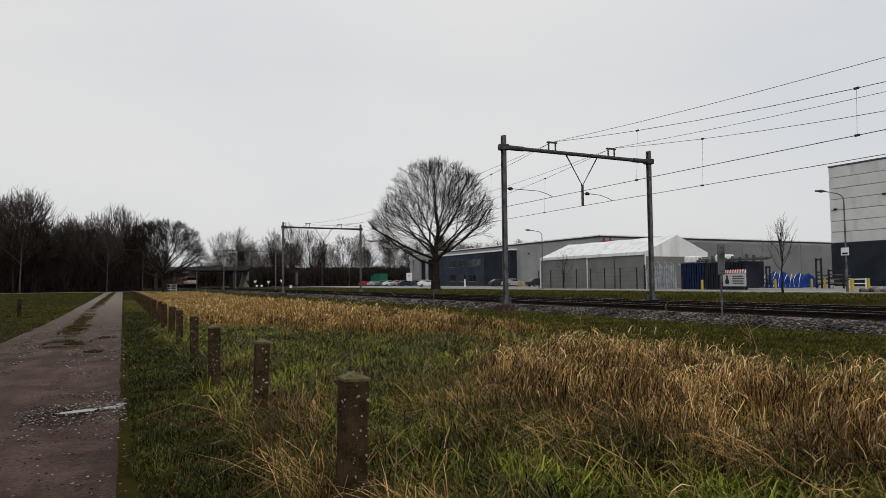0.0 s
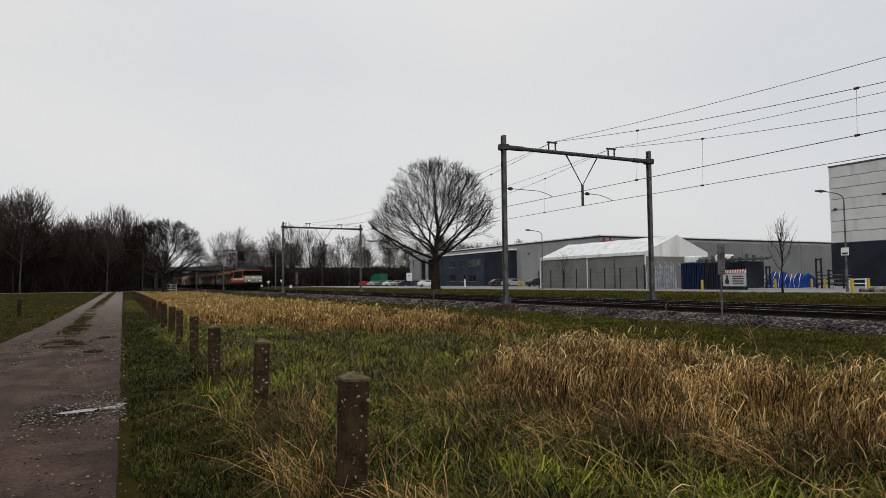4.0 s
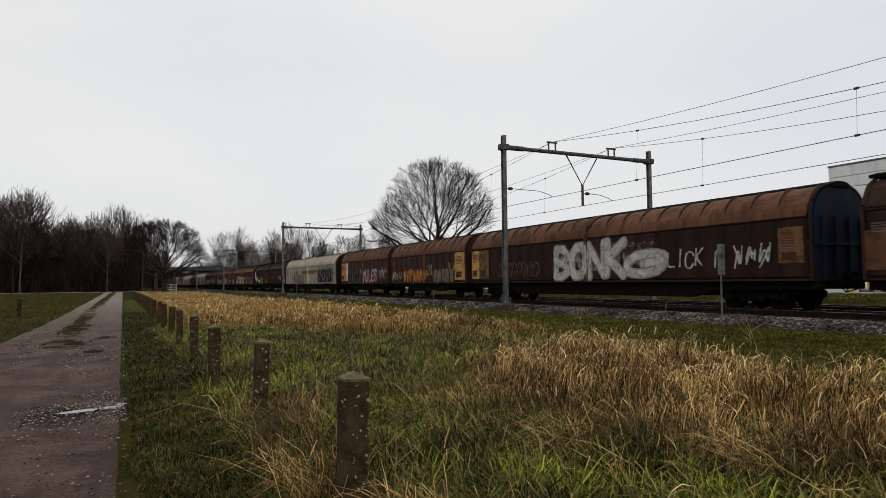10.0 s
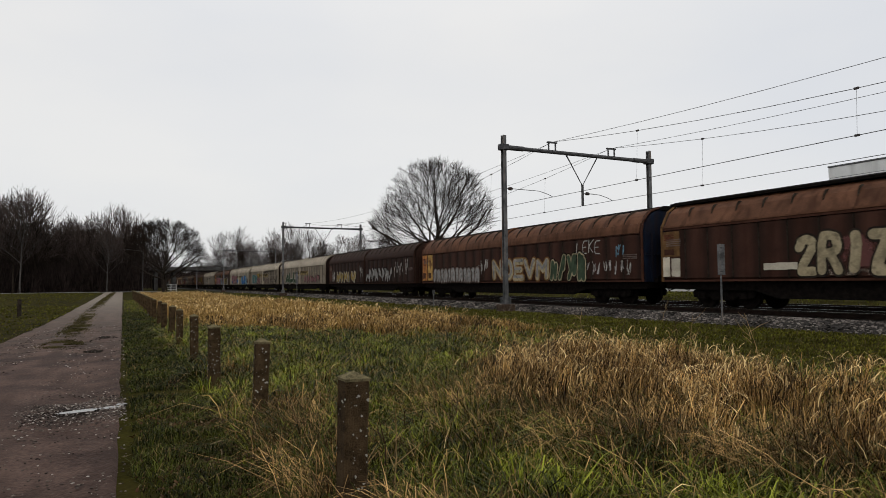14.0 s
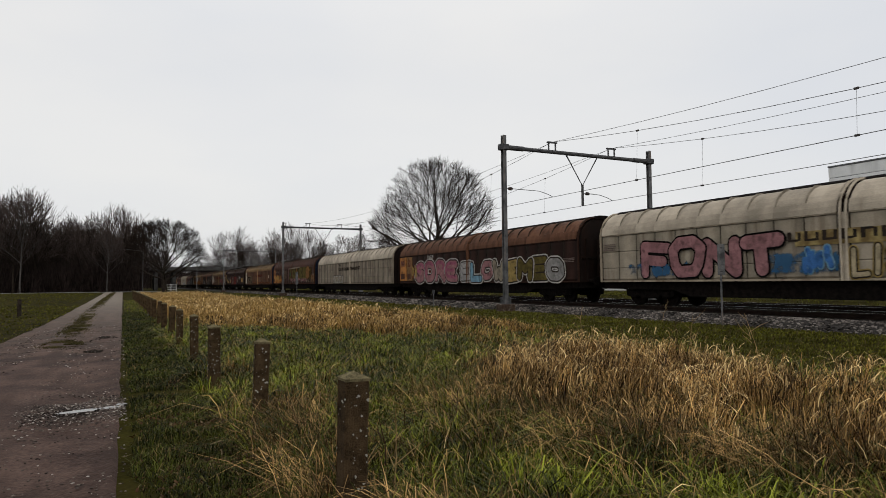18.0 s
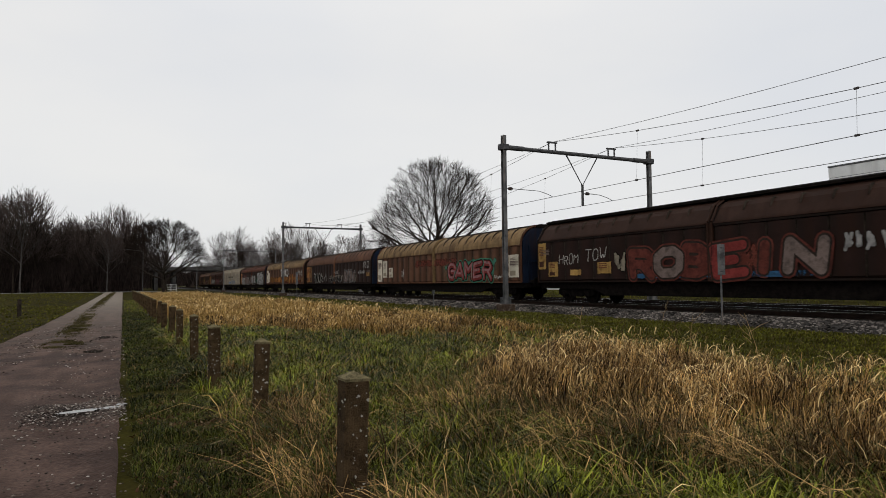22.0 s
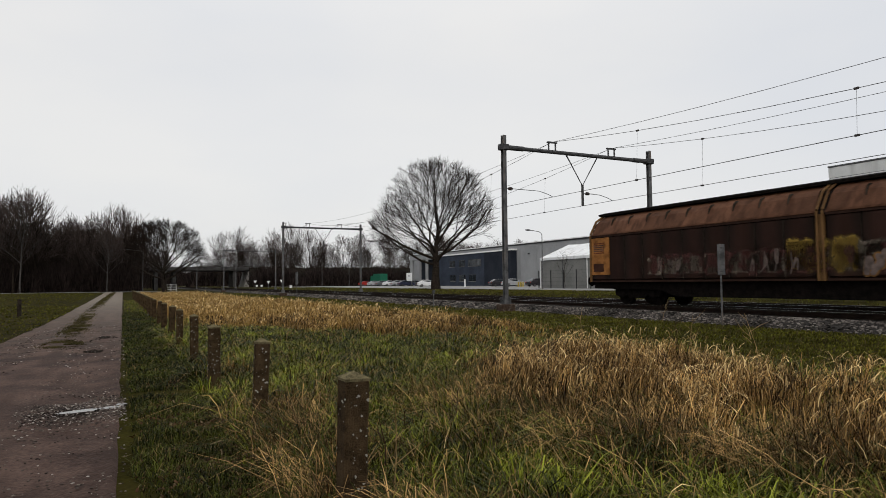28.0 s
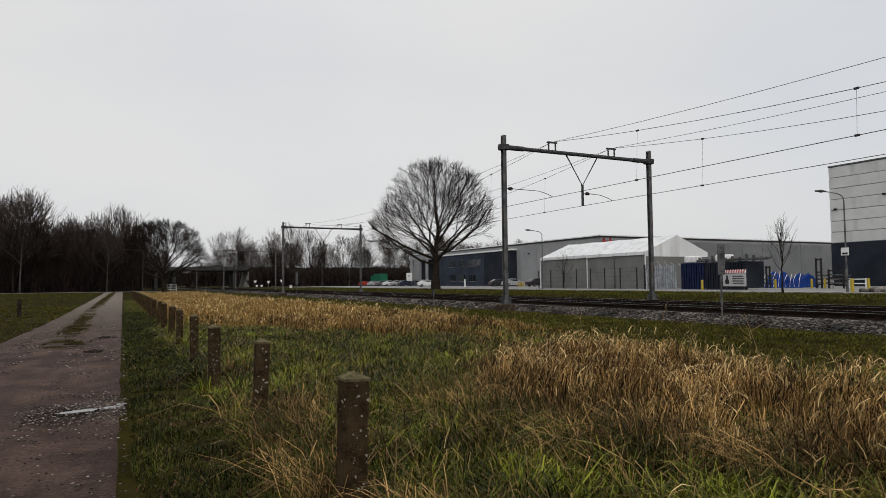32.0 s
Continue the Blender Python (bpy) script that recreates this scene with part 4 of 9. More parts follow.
def skeleton(ch, rnd):
    """Strokes of a character between 0 and 1; without one, abstract curls."""
    if ch in GLYPHS:
        return [[(int(p[0]) / 4, int(p[1]) / 4) for p in q.split("-")] for q in GLYPHS[ch].split()]
    out = []
    for k in range(rnd.choice((1, 2, 2))):
        x, y, a = rnd.uniform(0, 0.35), rnd.choice((0.0, 1.0)), rnd.uniform(0.6, 1.4)
        pts = [(x, y)]
        for j in range(rnd.choice((3, 4))):
            x, y = min(1, max(0, x + rnd.uniform(-0.25, 0.6))), min(1, max(0, y + a * rnd.uniform(0.4, 1.0) * (1 if y < 0.5 else -1)))
            pts.append((x, y))
        out.append(pts)
    return out


def rounded(pts, times):
    """Corners cut off, the ends kept."""
    for k in range(times):
        q = [pts[0]]
        for (ax, ay), (bx, by) in zip(pts, pts[1:]):
            q += [(ax * 0.75 + bx * 0.25, ay * 0.75 + by * 0.25), (ax * 0.25 + bx * 0.75, ay * 0.25 + by * 0.75)]
        pts = q + [pts[-1]]
    return pts


def sprayed(strokes, r, z, step=0.0004):
    """Flat strokes of half width r with round ends."""
    s, k = Soup(), 0
    for pts in strokes:
        for (ax, ay), (bx, by) in zip(pts, pts[1:]):
            t = math.atan2(by - ay, bx - ax)
            h = z + step * k
            ring = [(bx + r * math.cos(t + a), by + r * math.sin(t + a), h) for a in np.linspace(-math.pi / 2, math.pi / 2, 6)]
            ring += [(ax + r * math.cos(t + a), ay + r * math.sin(t + a), h) for a in np.linspace(math.pi / 2, math.pi * 1.5, 6)]
            s.add(ring, [tuple(range(12))])
            k += 1
    return s


def hue(k):
    return G[k] if k in G else P[k]


def piece(w, half, u0, u1, v0, v1, fill, line, seed, body=None, glint=None, rim=None, soft=1, fat=0.155):
    """A sprayed piece: fat letters, each a part of its own, in layers: rim, outline, fill and sheen. fill: one colour or several by turns."""
    rnd = random.Random(seed)
    L, Hh = (u1 - u0) * 2 * half, (v1 - v0) * (Z_SHOULDER - Z_FLOOR - 0.14)
    mid = wall_place(half, (u0 + u1) / 2, (v0 + v1) / 2, 0.0)
    n = len(body) if body else max(2, round(L / (Hh * rnd.uniform(0.6, 0.75))))
    cell = L / n
    for i in range(n):
        ch = body[i] if body else "?"
        r = 0.8 * fat * min(cell, Hh) * rnd.uniform(0.9, 1.1)
        wide, tall = max(0.05, cell * 1.06 - 2 * r), Hh * rnd.uniform(0.92, 1.04) - 2 * r
        slant, dy = rnd.uniform(-0.06, 0.12), rnd.uniform(-0.04, 0.04) * Hh
        lean = rnd.uniform(-0.1, 0.1)
        st = []
        for q in skeleton(ch, rnd):
            pts = [((x - 0.5) * wide + slant * (y - 0.5) * tall, (y - 0.5) * tall + dy + lean * (x - 0.5) * wide) for x, y in q]
            st.append([(x + rnd.uniform(-0.04, 0.04) * cell, y) for x, y in rounded(pts, soft)])
        at = mid @ Matrix.Translation((-L / 2 + cell * (i + 0.5), 0, 0.022 * (i % 2)))
        edge = min(0.07, 0.45 * r + 0.012)
        tone = fill[i % len(fill)] if isinstance(fill, tuple) else fill
        outer = part("graffiti_letter", sprayed(st, r + edge * (1.9 if rim else 1.0), 0.0), w, "sprayed letter with an outline" if i == 0 else "", at, hue(rim or line))
        if rim:
            part("outline", sprayed(st, r + edge, 0.007), outer, mat=hue(line))
        part("fill", sprayed(st, r, 0.014), outer, mat=hue(tone))
        if glint:
            part("sheen", sprayed([[(x - 0.2 * r, y + 0.3 * r) for x, y in q] for q in st], r * 0.42, 0.0205, 0.0001), outer, mat=hue(glint))


def bubbles(w, half, u0, u1, v0, v1, fill, line, rim, seed, rows=1):
    """Round throw-up letters with outline and rim; a second row lies lower."""
    L, Hh = (u1 - u0) * 2 * half, (v1 - v0) * (Z_SHOULDER - Z_FLOOR - 0.14)
    blobs = "n" * max(3, round(L / (Hh * (0.42 if rows == 2 else 0.6))))
    if rows == 2:
        m = v0 + (v1 - v0) * 0.42
        piece(w, half, u0, u1, m - 0.14, v1, fill, line, seed, blobs, None, rim, 2, 0.34)
        piece(w, half, u0 + 0.03 * (u1 - u0), u1, v0, m + 0.04, fill, line, seed + 5, blobs[2:], None, rim, 2, 0.36)
    else:
        piece(w, half, u0, u1, v0, v1, fill, line, seed, blobs, None, rim, 2, 0.3)


def scrawl(w, half, u0, u1, v0, v1, col, seed, thick=0.03, text=None):
    """A quick tag of thin strokes."""
    rnd = random.Random(seed)
    L, Hh = (u1 - u0) * 2 * half, (v1 - v0) * (Z_SHOULDER - Z_FLOOR - 0.14)
    n = len(text) if text else max(2, round(L / (Hh * 0.6)))
    st = []
    for i in range(n):
        if text and text[i] == " ":
            continue
        wd, ht, cx, cy = L / n * rnd.uniform(0.6, 0.85), Hh * rnd.uniform(0.75, 1.0), -L / 2 + L * (i + 0.5) / n, rnd.uniform(-0.08, 0.08) * Hh
        for q in skeleton(text[i] if text else "?", rnd):
            st.append(rounded([(cx + (x - 0.5) * wd + 0.1 * (y - 0.5) * ht, cy + (y - 0.5) * ht) for x, y in q], 1 if text else 2))
    part("graffiti", sprayed(st, thick * 0.75, 0.004, 0.0003), w, "thin sprayed tag", wall_place(half, (u0 + u1) / 2, (v0 + v1) / 2, 0.002), G[col])


def smear(w, half, u0, u1, v0, v1, col):
    """Thin blotchy overspray or a faded, scrubbed picture on the wall."""
    a, b = (u1 - u0) * half, (v1 - v0) * (Z_SHOULDER - Z_FLOOR - 0.14) / 2
    s = Soup().add([(-a, -b, 0), (a, -b, 0), (a, b, 0), (-a, b, 0)], [(0, 1, 2, 3)])
    part("overspray", s, w, "blotchy faded spray paint", wall_place(half, (u0 + u1) / 2, (v0 + v1) / 2, 0.003), SMEAR[col])


def bars(w, half, u0, u1, v, height, mat, n=1, name="lettering", seed=0):
    """Unreadable writing as rows of short bars."""
    rnd = random.Random(seed)
    s = Soup()
    L = (u1 - u0) * 2 * half
    for r in range(n):
        x = -L / 2
        while x < L / 2 - 0.05:
            b = rnd.uniform(0.5, 0.8) * height
            s.box(x, min(L / 2, x + b), -r * height * 1.7 - height / 2, -r * height * 1.7 + height / 2, -0.004, 0.003)
            x += b + 0.3 * height
    part(name, s, w, "", wall_place(half, (u0 + u1) / 2, v, 0.004), mat)


def name_shapes(w, half, u0, u1, v, height, mat, seed=4):
    """A painted-out firm's name: eleven plain upright shapes."""
    rnd = random.Random(seed)
    L = (u1 - u0) * 2 * half
    n, c = 11, height / 2
    for i in range(n):
        x0, wd = -L / 2 + L * i / n, L / n * 0.80
        s = Soup()
        b = wd * rnd.uniform(0.22, 0.30)
        m = rnd.choice((-c, c - 0.07, -0.03))
        s.box(x0, x0 + b, -c, c, -0.004, 0.003).box(x0 + wd - b * 0.8, x0 + wd, -c * rnd.uniform(0.8, 1.0), c * rnd.uniform(0.6, 1.0), -0.004, 0.003)
        s.box(x0 + b, x0 + wd - b * 0.8, m, m + 0.07, -0.004, 0.0028)
        part("name_shape", s, w, "", wall_place(half, (u0 + u1) / 2, v, 0.006), mat)
# ---- the wagons, from the engine backwards ----
TRAIN = []
HL, HS = LONG["half"], SHORT["half"]


def rear(k):
    """Rear end of wagon k of the evenly coupled part, along the track at the start."""
    slack = {15: 2.1, 16: 1.4, 17: 1.5, 18: 1.0, 19: 0.9, 20: 0.8, 21: 0.5, 22: 0.15, 23: 0.15}
    return 11.57 + 23.18 * k + slack.get(k, 0.0)


def dress(w, half, items):
    for n, it in enumerate(items):
        what, a = it[0], it[1:]
        if what == "patch":
            patch(w, half, a[0], a[1], a[2], a[3], P[a[4]])
            wide, tall = (a[1] - a[0]) * 2 * half, (a[3] - a[2]) * 1.9
            if a[4] in ("orange", "yellow", "ochre", "pale") and wide > 0.45 and tall > 0.3:      # small print on the label
                um = a[1] - a[0]
                bars(w, half, a[0] + um * 0.15, a[1] - um * 0.25, a[3] - (a[3] - a[2]) * 0.15, 0.05, G["faded" if a[4] == "pale" else "red"], 3 if tall < 1 else 6, seed=n)
                if tall > 0.7:
                    patch(w, half, a[0] + um * 0.12, a[1] - um * 0.3, a[2] + (a[3] - a[2]) * 0.08, a[2] + (a[3] - a[2]) * 0.3, P["brown" if a[4] != "pale" else "cream"], "label", 0.005)
        elif what == "smear":
            smear(w, half, *a)
        elif what == "piece":
            piece(w, half, a[0], a[1], a[2], a[3], a[4], a[5], int(a[0] * 1000) + n + 3, *a[6:])
        elif what == "scrawl":
            scrawl(w, half, a[0], a[1], a[2], a[3], a[4], int(a[0] * 977) + n, *a[5:])
        elif what == "bubbles":
            bubbles(w, half, *a[:7], int(a[0] * 991) + n, *a[7:])
        elif what == "name":
            name_shapes(w, half, a[0], a[1], a[2], a[3], G[a[4]])
        elif what == "bars":
            bars(w, half, a[0], a[1], a[2], a[3], G[a[4]], a[5], seed=n)
    # data panels that every wagon carries near its ends
    bars(w, half, 0.015, 0.05, 0.80, 0.045, G["faded"], 4, "data_panel", 3)
    bars(w, half, 0.945, 0.985, 0.55, 0.045, G["faded"], 3, "data_panel", 4)


BRAND = [("patch", 0.43, 0.672, 0.52, 0.76, "namefield"), ("name", 0.365, 0.655, 0.68, 0.31, "ink")]
BRAND_PLAIN = [("name", 0.34, 0.64, 0.70, 0.29, "ink")]
CONSIST = [
    (265.3, LONG_ANG, "brown", "ochre", "dark", "brown covered wagon with an ochre roof and teal and pink graffiti", [
        ("patch", 0.01, 0.055, 0.12, 0.97, "orange"), ("patch", 0.07, 0.115, 0.10, 0.60, "yellow"), ("patch", 0.135, 0.16, 0.32, 0.5, "pale"), ("patch", 0.138, 0.155, 0.18, 0.27, "pale"), ("patch", 0.175, 0.225, 0.16, 0.34, "yellow"),
        ("patch", 0.46, 0.67, 0.60, 0.80, "namefield"), ("name", 0.45, 0.66, 0.70, 0.29, "ink"), ("smear", 0.20, 0.30, 0.0, 0.6, "pink"), ("bubbles", 0.205, 0.275, 0.0, 0.52, "pink", "white", "purple"), ("piece", 0.25, 0.49, 0.0, 0.70, "teal", "silver", "SKAM", None, "purple", 1, 0.19),
        ("piece", 0.50, 0.80, 0.06, 0.66, "brown", "white", None, None, None, 2, 0.2), ("smear", 0.5, 0.9, 0.0, 0.12, "pale"), ("scrawl", 0.79, 0.83, 0.18, 0.32, "white", 0.02), ("patch", 0.90, 0.945, 0.08, 0.50, "orange"), ("patch", 0.95, 0.985, 0.08, 0.36, "pale")]),
    (288.5, LONG_ANG, "dark", "dark", "dark", "dark brown covered wagon with silver block letters", [
        ("smear", 0.34, 0.74, 0.0, 0.55, "rust"), ("smear", 0.40, 0.72, 0.0, 0.4, "orange"), ("smear", 0.05, 0.45, 0.0, 0.5, "pink"), ("piece", 0.725, 0.90, 0.0, 0.60, "silver", "black", "HUIF", None, "white", 0, 0.21), ("patch", 0.90, 0.955, 0.05, 0.55, "dark"), ("scrawl", 0.905, 0.95, 0.32, 0.5, "white", 0.02),
        ("patch", 0.005, 0.04, 0.1, 0.7, "rust"), ("scrawl", 0.08, 0.24, 0.05, 0.45, "silver", 0.03), ("piece", 0.42, 0.70, 0.02, 0.42, "rust", "ochre", None, None, None, 0)]),
    (311.65, LONG, "dark", "rust", "blue", "dark brown covered wagon with large white sprayed letters", [
        ("patch", 0.005, 0.045, 0.08, 0.95, "yellow"), ("patch", 0.05, 0.095, 0.08, 0.95, "ochre"), ("piece", 0.15, 0.33, 0.12, 0.5, "dark", "faded", None, None, None, 0), ("smear", 0.36, 0.72, 0.0, 1.0, "pale"), ("piece", 0.39, 0.62, 0.02, 0.92, "white", "silver", "BONK", None, None, 0, 0.17),
        ("piece", 0.62, 0.72, 0.05, 0.66, "white", "silver", "G", None, None, 2), ("scrawl", 0.725, 0.85, 0.22, 0.58, "white", 0.045, "LICK M"), ("scrawl", 0.86, 0.935, 0.2, 0.62, "white", 0.04), ("patch", 0.945, 0.985, 0.25, 0.85, "ochre")]),
    (324.7, SHORT, "brown", "rust", "dark", "short red-brown covered wagon with orange bubble graffiti", [
        ("scrawl", 0.02, 0.24, 0.05, 0.42, "white", 0.03), ("smear", 0.2, 0.56, 0.0, 0.55, "orange"), ("piece", 0.21, 0.52, 0.0, 0.48, "orange", "ochre", None, None, "red", 2, 0.2), ("piece", 0.535, 0.62, 0.25, 0.62, "brown", "white", "ZNL", None, None, 0, 0.1), ("smear", 0.60, 0.90, 0.0, 0.25, "pale"), ("bubbles", 0.63, 0.86, 0.0, 0.48, "faded", "olive", "ink"), ("scrawl", 0.80, 0.90, 0.2, 0.7, "yellow", 0.04), ("patch", 0.88, 0.985, 0.06, 0.97, "yellow")]),
    (337.8, SHORT, "brown", "rust", "dark", "short red-brown covered wagon with pink graffiti", [
        ("patch", 0.01, 0.11, 0.1, 0.97, "orange"), ("patch", 0.12, 0.165, 0.1, 0.97, "pale"), ("bubbles", 0.18, 0.44, 0.0, 0.58, "ink", "faded", "black"), ("scrawl", 0.45, 0.49, 0.42, 0.62, "white", 0.025, "TM"), ("smear", 0.5, 0.86, 0.0, 0.6, "pink"), ("piece", 0.52, 0.80, 0.0, 0.62, "rose", "purple", "MULES", "white", None, 2, 0.19), ("smear", 0.8, 0.98, 0.0, 0.8, "pale"), ("scrawl", 0.85, 0.98, 0.1, 0.75, "white", 0.02)]),
    (rear(15), LONG, "cream", "greyroof", "black", "cream covered wagon with black bubble letters and a painted-out name", BRAND + [
        ("piece", 0.155, 0.415, 0.0, 0.50, "dusty", "ink", "NACROW", None, None, 0, 0.16), ("bubbles", 0.69, 0.94, 0.0, 0.84, "black", "white", "black", 2), ("scrawl", 0.47, 0.5, 0.25, 0.45, "black", 0.02)]),
    (rear(16), LONG_ANG, "black", "black", "blue", "blackened covered wagon with a green tag and pale labels", [
        ("patch", 0.01, 0.05, 0.42, 0.98, "pale"), ("patch", 0.015, 0.045, 0.05, 0.3, "brown"), ("patch", 0.065, 0.10, 0.2, 0.58, "pale"), ("patch", 0.115, 0.14, 0.28, 0.55, "yellow"), ("patch", 0.15, 0.19, 0.12, 0.28, "pale"),
        ("piece", 0.205, 0.31, 0.0, 0.50, "green", "black", "HDE", None, "dusty", 0, 0.17), ("smear", 0.32, 0.72, 0.30, 0.85, "red"), ("smear", 0.34, 0.66, 0.35, 0.75, "pink"), ("name", 0.345, 0.66, 0.63, 0.34, "ink"), ("scrawl", 0.42, 0.5, 0.1, 0.4, "white", 0.022, "MDE"), ("patch", 0.93, 0.985, 0.05, 0.3, "pale"), ("patch", 0.955, 0.985, 0.42, 0.66, "yellow"), ("scrawl", 0.8, 0.9, 0.2, 0.6, "white", 0.02)]),
    (rear(17), LONG_ANG, "brown", "rust", "blue", "brown covered wagon with pale yellow graffiti", [
        ("patch", 0.005, 0.045, 0.45, 0.97, "ochre"), ("patch", 0.006, 0.022, 0.05, 0.45, "pale"), ("patch", 0.026, 0.045, 0.05, 0.42, "pale"), ("patch", 0.21, 0.265, 0.14, 0.26, "pale"), ("smear", 0.28, 0.66, 0.0, 0.75, "pink"), ("smear", 0.25, 0.64, 0.0, 0.16, "pale"), ("piece", 0.262, 0.40, 0.02, 0.72, "cream", "ink", "2RIZ", None, None, 1, 0.24), ("piece", 0.405, 0.62, 0.0, 0.66, "cream", "ink", "BKONC", None, None, 0, 0.22),
        ("piece", 0.64, 0.82, 0.0, 0.64, "red", "rose", "1933", None, None, 2, 0.15), ("scrawl", 0.825, 0.85, 0.02, 0.3, "rose", 0.025), ("patch", 0.905, 0.945, 0.05, 0.26, "yellow"), ("scrawl", 0.90, 0.975, 0.4, 0.62, "yellow", 0.022), ("scrawl", 0.86, 0.89, 0.3, 0.5, "white", 0.02)]),
    (rear(18), LONG, "brown", "rust", "blue", "brown covered wagon with a rusty roof and cream bubble letters", [
        ("patch", 0.005, 0.04, 0.05, 0.97, "orange"), ("patch", 0.045, 0.08, 0.05, 0.97, "yellow"), ("smear", 0.08, 0.40, 0.0, 0.5, "pale"), ("bubbles", 0.09, 0.38, 0.0, 0.46, "silver", "faded", "ink"), ("scrawl", 0.36, 0.43, 0.15, 0.65, "white", 0.03), ("piece", 0.45, 0.70, 0.0, 0.62, "cream", "ochre", "NOEVM", "silver", None, 0, 0.21), ("piece", 0.70, 0.84, 0.0, 0.66, "darkgreen", "cream", None, None, "black", 0, 0.19),
        ("scrawl", 0.80, 0.88, 0.62, 0.95, "white", 0.03, "LEKE"), ("scrawl", 0.83, 0.975, 0.12, 0.45, "white", 0.025), ("scrawl", 0.92, 0.96, 0.5, 0.85, "sky", 0.03)]),
    (rear(19), LONG, "dark", "dark", "dark", "dark brown covered wagon with rows of pale letters", [
        ("patch", 0.01, 0.05, 0.1, 0.9, "brown"), ("piece", 0.06, 0.1, 0.1, 0.7, "white", "faded"), ("piece", 0.12, 0.40, 0.02, 0.55, "yellow", "white"), ("scrawl", 0.43, 0.5, 0.2, 0.8, "white", 0.03), ("piece", 0.52, 0.80, 0.05, 0.62, "silver", "black"), ("scrawl", 0.82, 0.95, 0.1, 0.95, "white", 0.03)]),
    (rear(20), LONG, "grey", "greyroof", "black", "grey cream covered wagon with dark green letters", BRAND + [
        ("piece", 0.16, 0.44, 0.0, 0.78, "darkgreen", "white", "ALU", None, None, 2, 0.2), ("scrawl", 0.46, 0.56, 0.1, 0.5, "faded", 0.03), ("piece", 0.60, 0.90, 0.05, 0.45, "rose", "black")]),
    (rear(21), LONG, "grey", "greyroof", "black", "grey cream covered wagon scrawled over in black", BRAND + [
        ("smear", 0.09, 0.32, 0.0, 0.72, "seagreen"), ("piece", 0.10, 0.29, 0.0, 0.72, "darkteal", "silver", "KERM", "teal", None, 0, 0.19), ("smear", 0.28, 0.42, 0.4, 0.9, "yellow"), ("piece", 0.285, 0.40, 0.0, 0.6, "rose", "black", None, None, None, 2),
        ("patch", 0.52, 0.55, 0.2, 0.97, "black"), ("scrawl", 0.56, 0.97, 0.84, 0.97, "black", 0.03), ("scrawl", 0.56, 0.82, 0.5, 0.92, "black", 0.022), ("piece", 0.58, 0.72, 0.02, 0.42, "faded", "dusty", "AMS", None, None, 0), ("scrawl", 0.74, 0.98, 0.02, 0.6, "black", 0.04)]),
    (rear(22), LONG, "cream", "greyroof", "black", "grey cream covered wagon with pink and blue letters", BRAND + [
        ("smear", 0.08, 0.24, 0.0, 0.4, "blue"), ("smear", 0.36, 0.5, 0.0, 0.5, "blue"), ("piece", 0.12, 0.41, 0.02, 0.80, "rose", "black", "FONT", None, None, 0, 0.19), ("piece", 0.44, 0.50, 0.05, 0.5, "blue", "sky"), ("piece", 0.51, 0.60, 0.0, 0.5, "cream", "ink", "LISE", None, "yellow", 0, 0.17), ("piece", 0.62, 0.90, 0.0, 0.72, ("sky", "blue", "blue", "sky"), "black", "NLEA", None, "sky", 0, 0.2), ("smear", 0.89, 0.96, 0.0, 0.55, "pink")]),
    (rear(23), LONG, "dark", "rust", "black", "dark brown covered wagon with an orange end panel and pink letters", [
        ("patch", 0.005, 0.06, 0.05, 0.97, "orange"), ("patch", 0.065, 0.11, 0.05, 0.97, "ochre"), ("smear", 0.08, 0.46, 0.0, 0.8, "red"), ("smear", 0.10, 0.17, 0.0, 0.7, "yellow"), ("piece", 0.105, 0.15, 0.02, 0.62, "yellow", "red"), ("piece", 0.14, 0.44, 0.0, 0.76, "rose", "black", "SORE", "pink", "white", 2, 0.2), ("scrawl", 0.23, 0.29, 0.76, 0.99, "white", 0.02),
        ("piece", 0.46, 0.945, 0.0, 0.62, ("silver", "sky", "rose", "dusty", "yellow", "olive", "olive", "silver"), "ink", "ELOWEMEO", None, "white", 0, 0.2)]),
    (rear(24), LONG, "grey", "greyroof", "black", "cream covered wagon with white bubble letters below its painted name", BRAND_PLAIN + [("bubbles", 0.26, 0.40, 0.0, 0.36, "dusty", "white", "ink"), ("scrawl", 0.34, 0.38, 0.8, 0.98, "black", 0.02)]),
    (rear(25), LONG, "brown", "brown", "blue", "brown covered wagon painted over with olive letters", [
        ("patch", 0.005, 0.05, 0.05, 0.95, "orange"), ("smear", 0.05, 0.24, 0.0, 0.62, "orange"), ("piece", 0.06, 0.22, 0.0, 0.60, "orange", "ochre", "MNI", "yellow", None, 0, 0.22), ("scrawl", 0.06, 0.20, 0.72, 0.85, "faded", 0.025), ("piece", 0.245, 0.37, 0.3, 0.85, "brown", "dusty", "ABEB", None, None, 2, 0.15), ("scrawl", 0.40, 0.43, 0.1, 0.95, "rose", 0.03),
        ("smear", 0.43, 0.95, 0.12, 1.02, "olive"), ("smear", 0.45, 0.93, 0.25, 0.98, "olive"), ("piece", 0.45, 0.90, 0.26, 0.99, ("olive", "olive", "ochre"), "ink", "DOLEES", None, None, 0, 0.24), ("piece", 0.455, 0.475, 0.45, 0.7, "seagreen", "darkgreen"), ("piece", 0.62, 0.65, 0.35, 0.72, "seagreen", "ink"), ("smear", 0.45, 0.95, 0.0, 0.36, "pale"), ("scrawl", 0.46, 0.90, 0.12, 0.32, "rose", 0.035), ("scrawl", 0.44, 0.90, 0.93, 1.0, "dusty", 0.03),
        ("patch", 0.93, 0.985, 0.1, 0.5, "ochre")]),
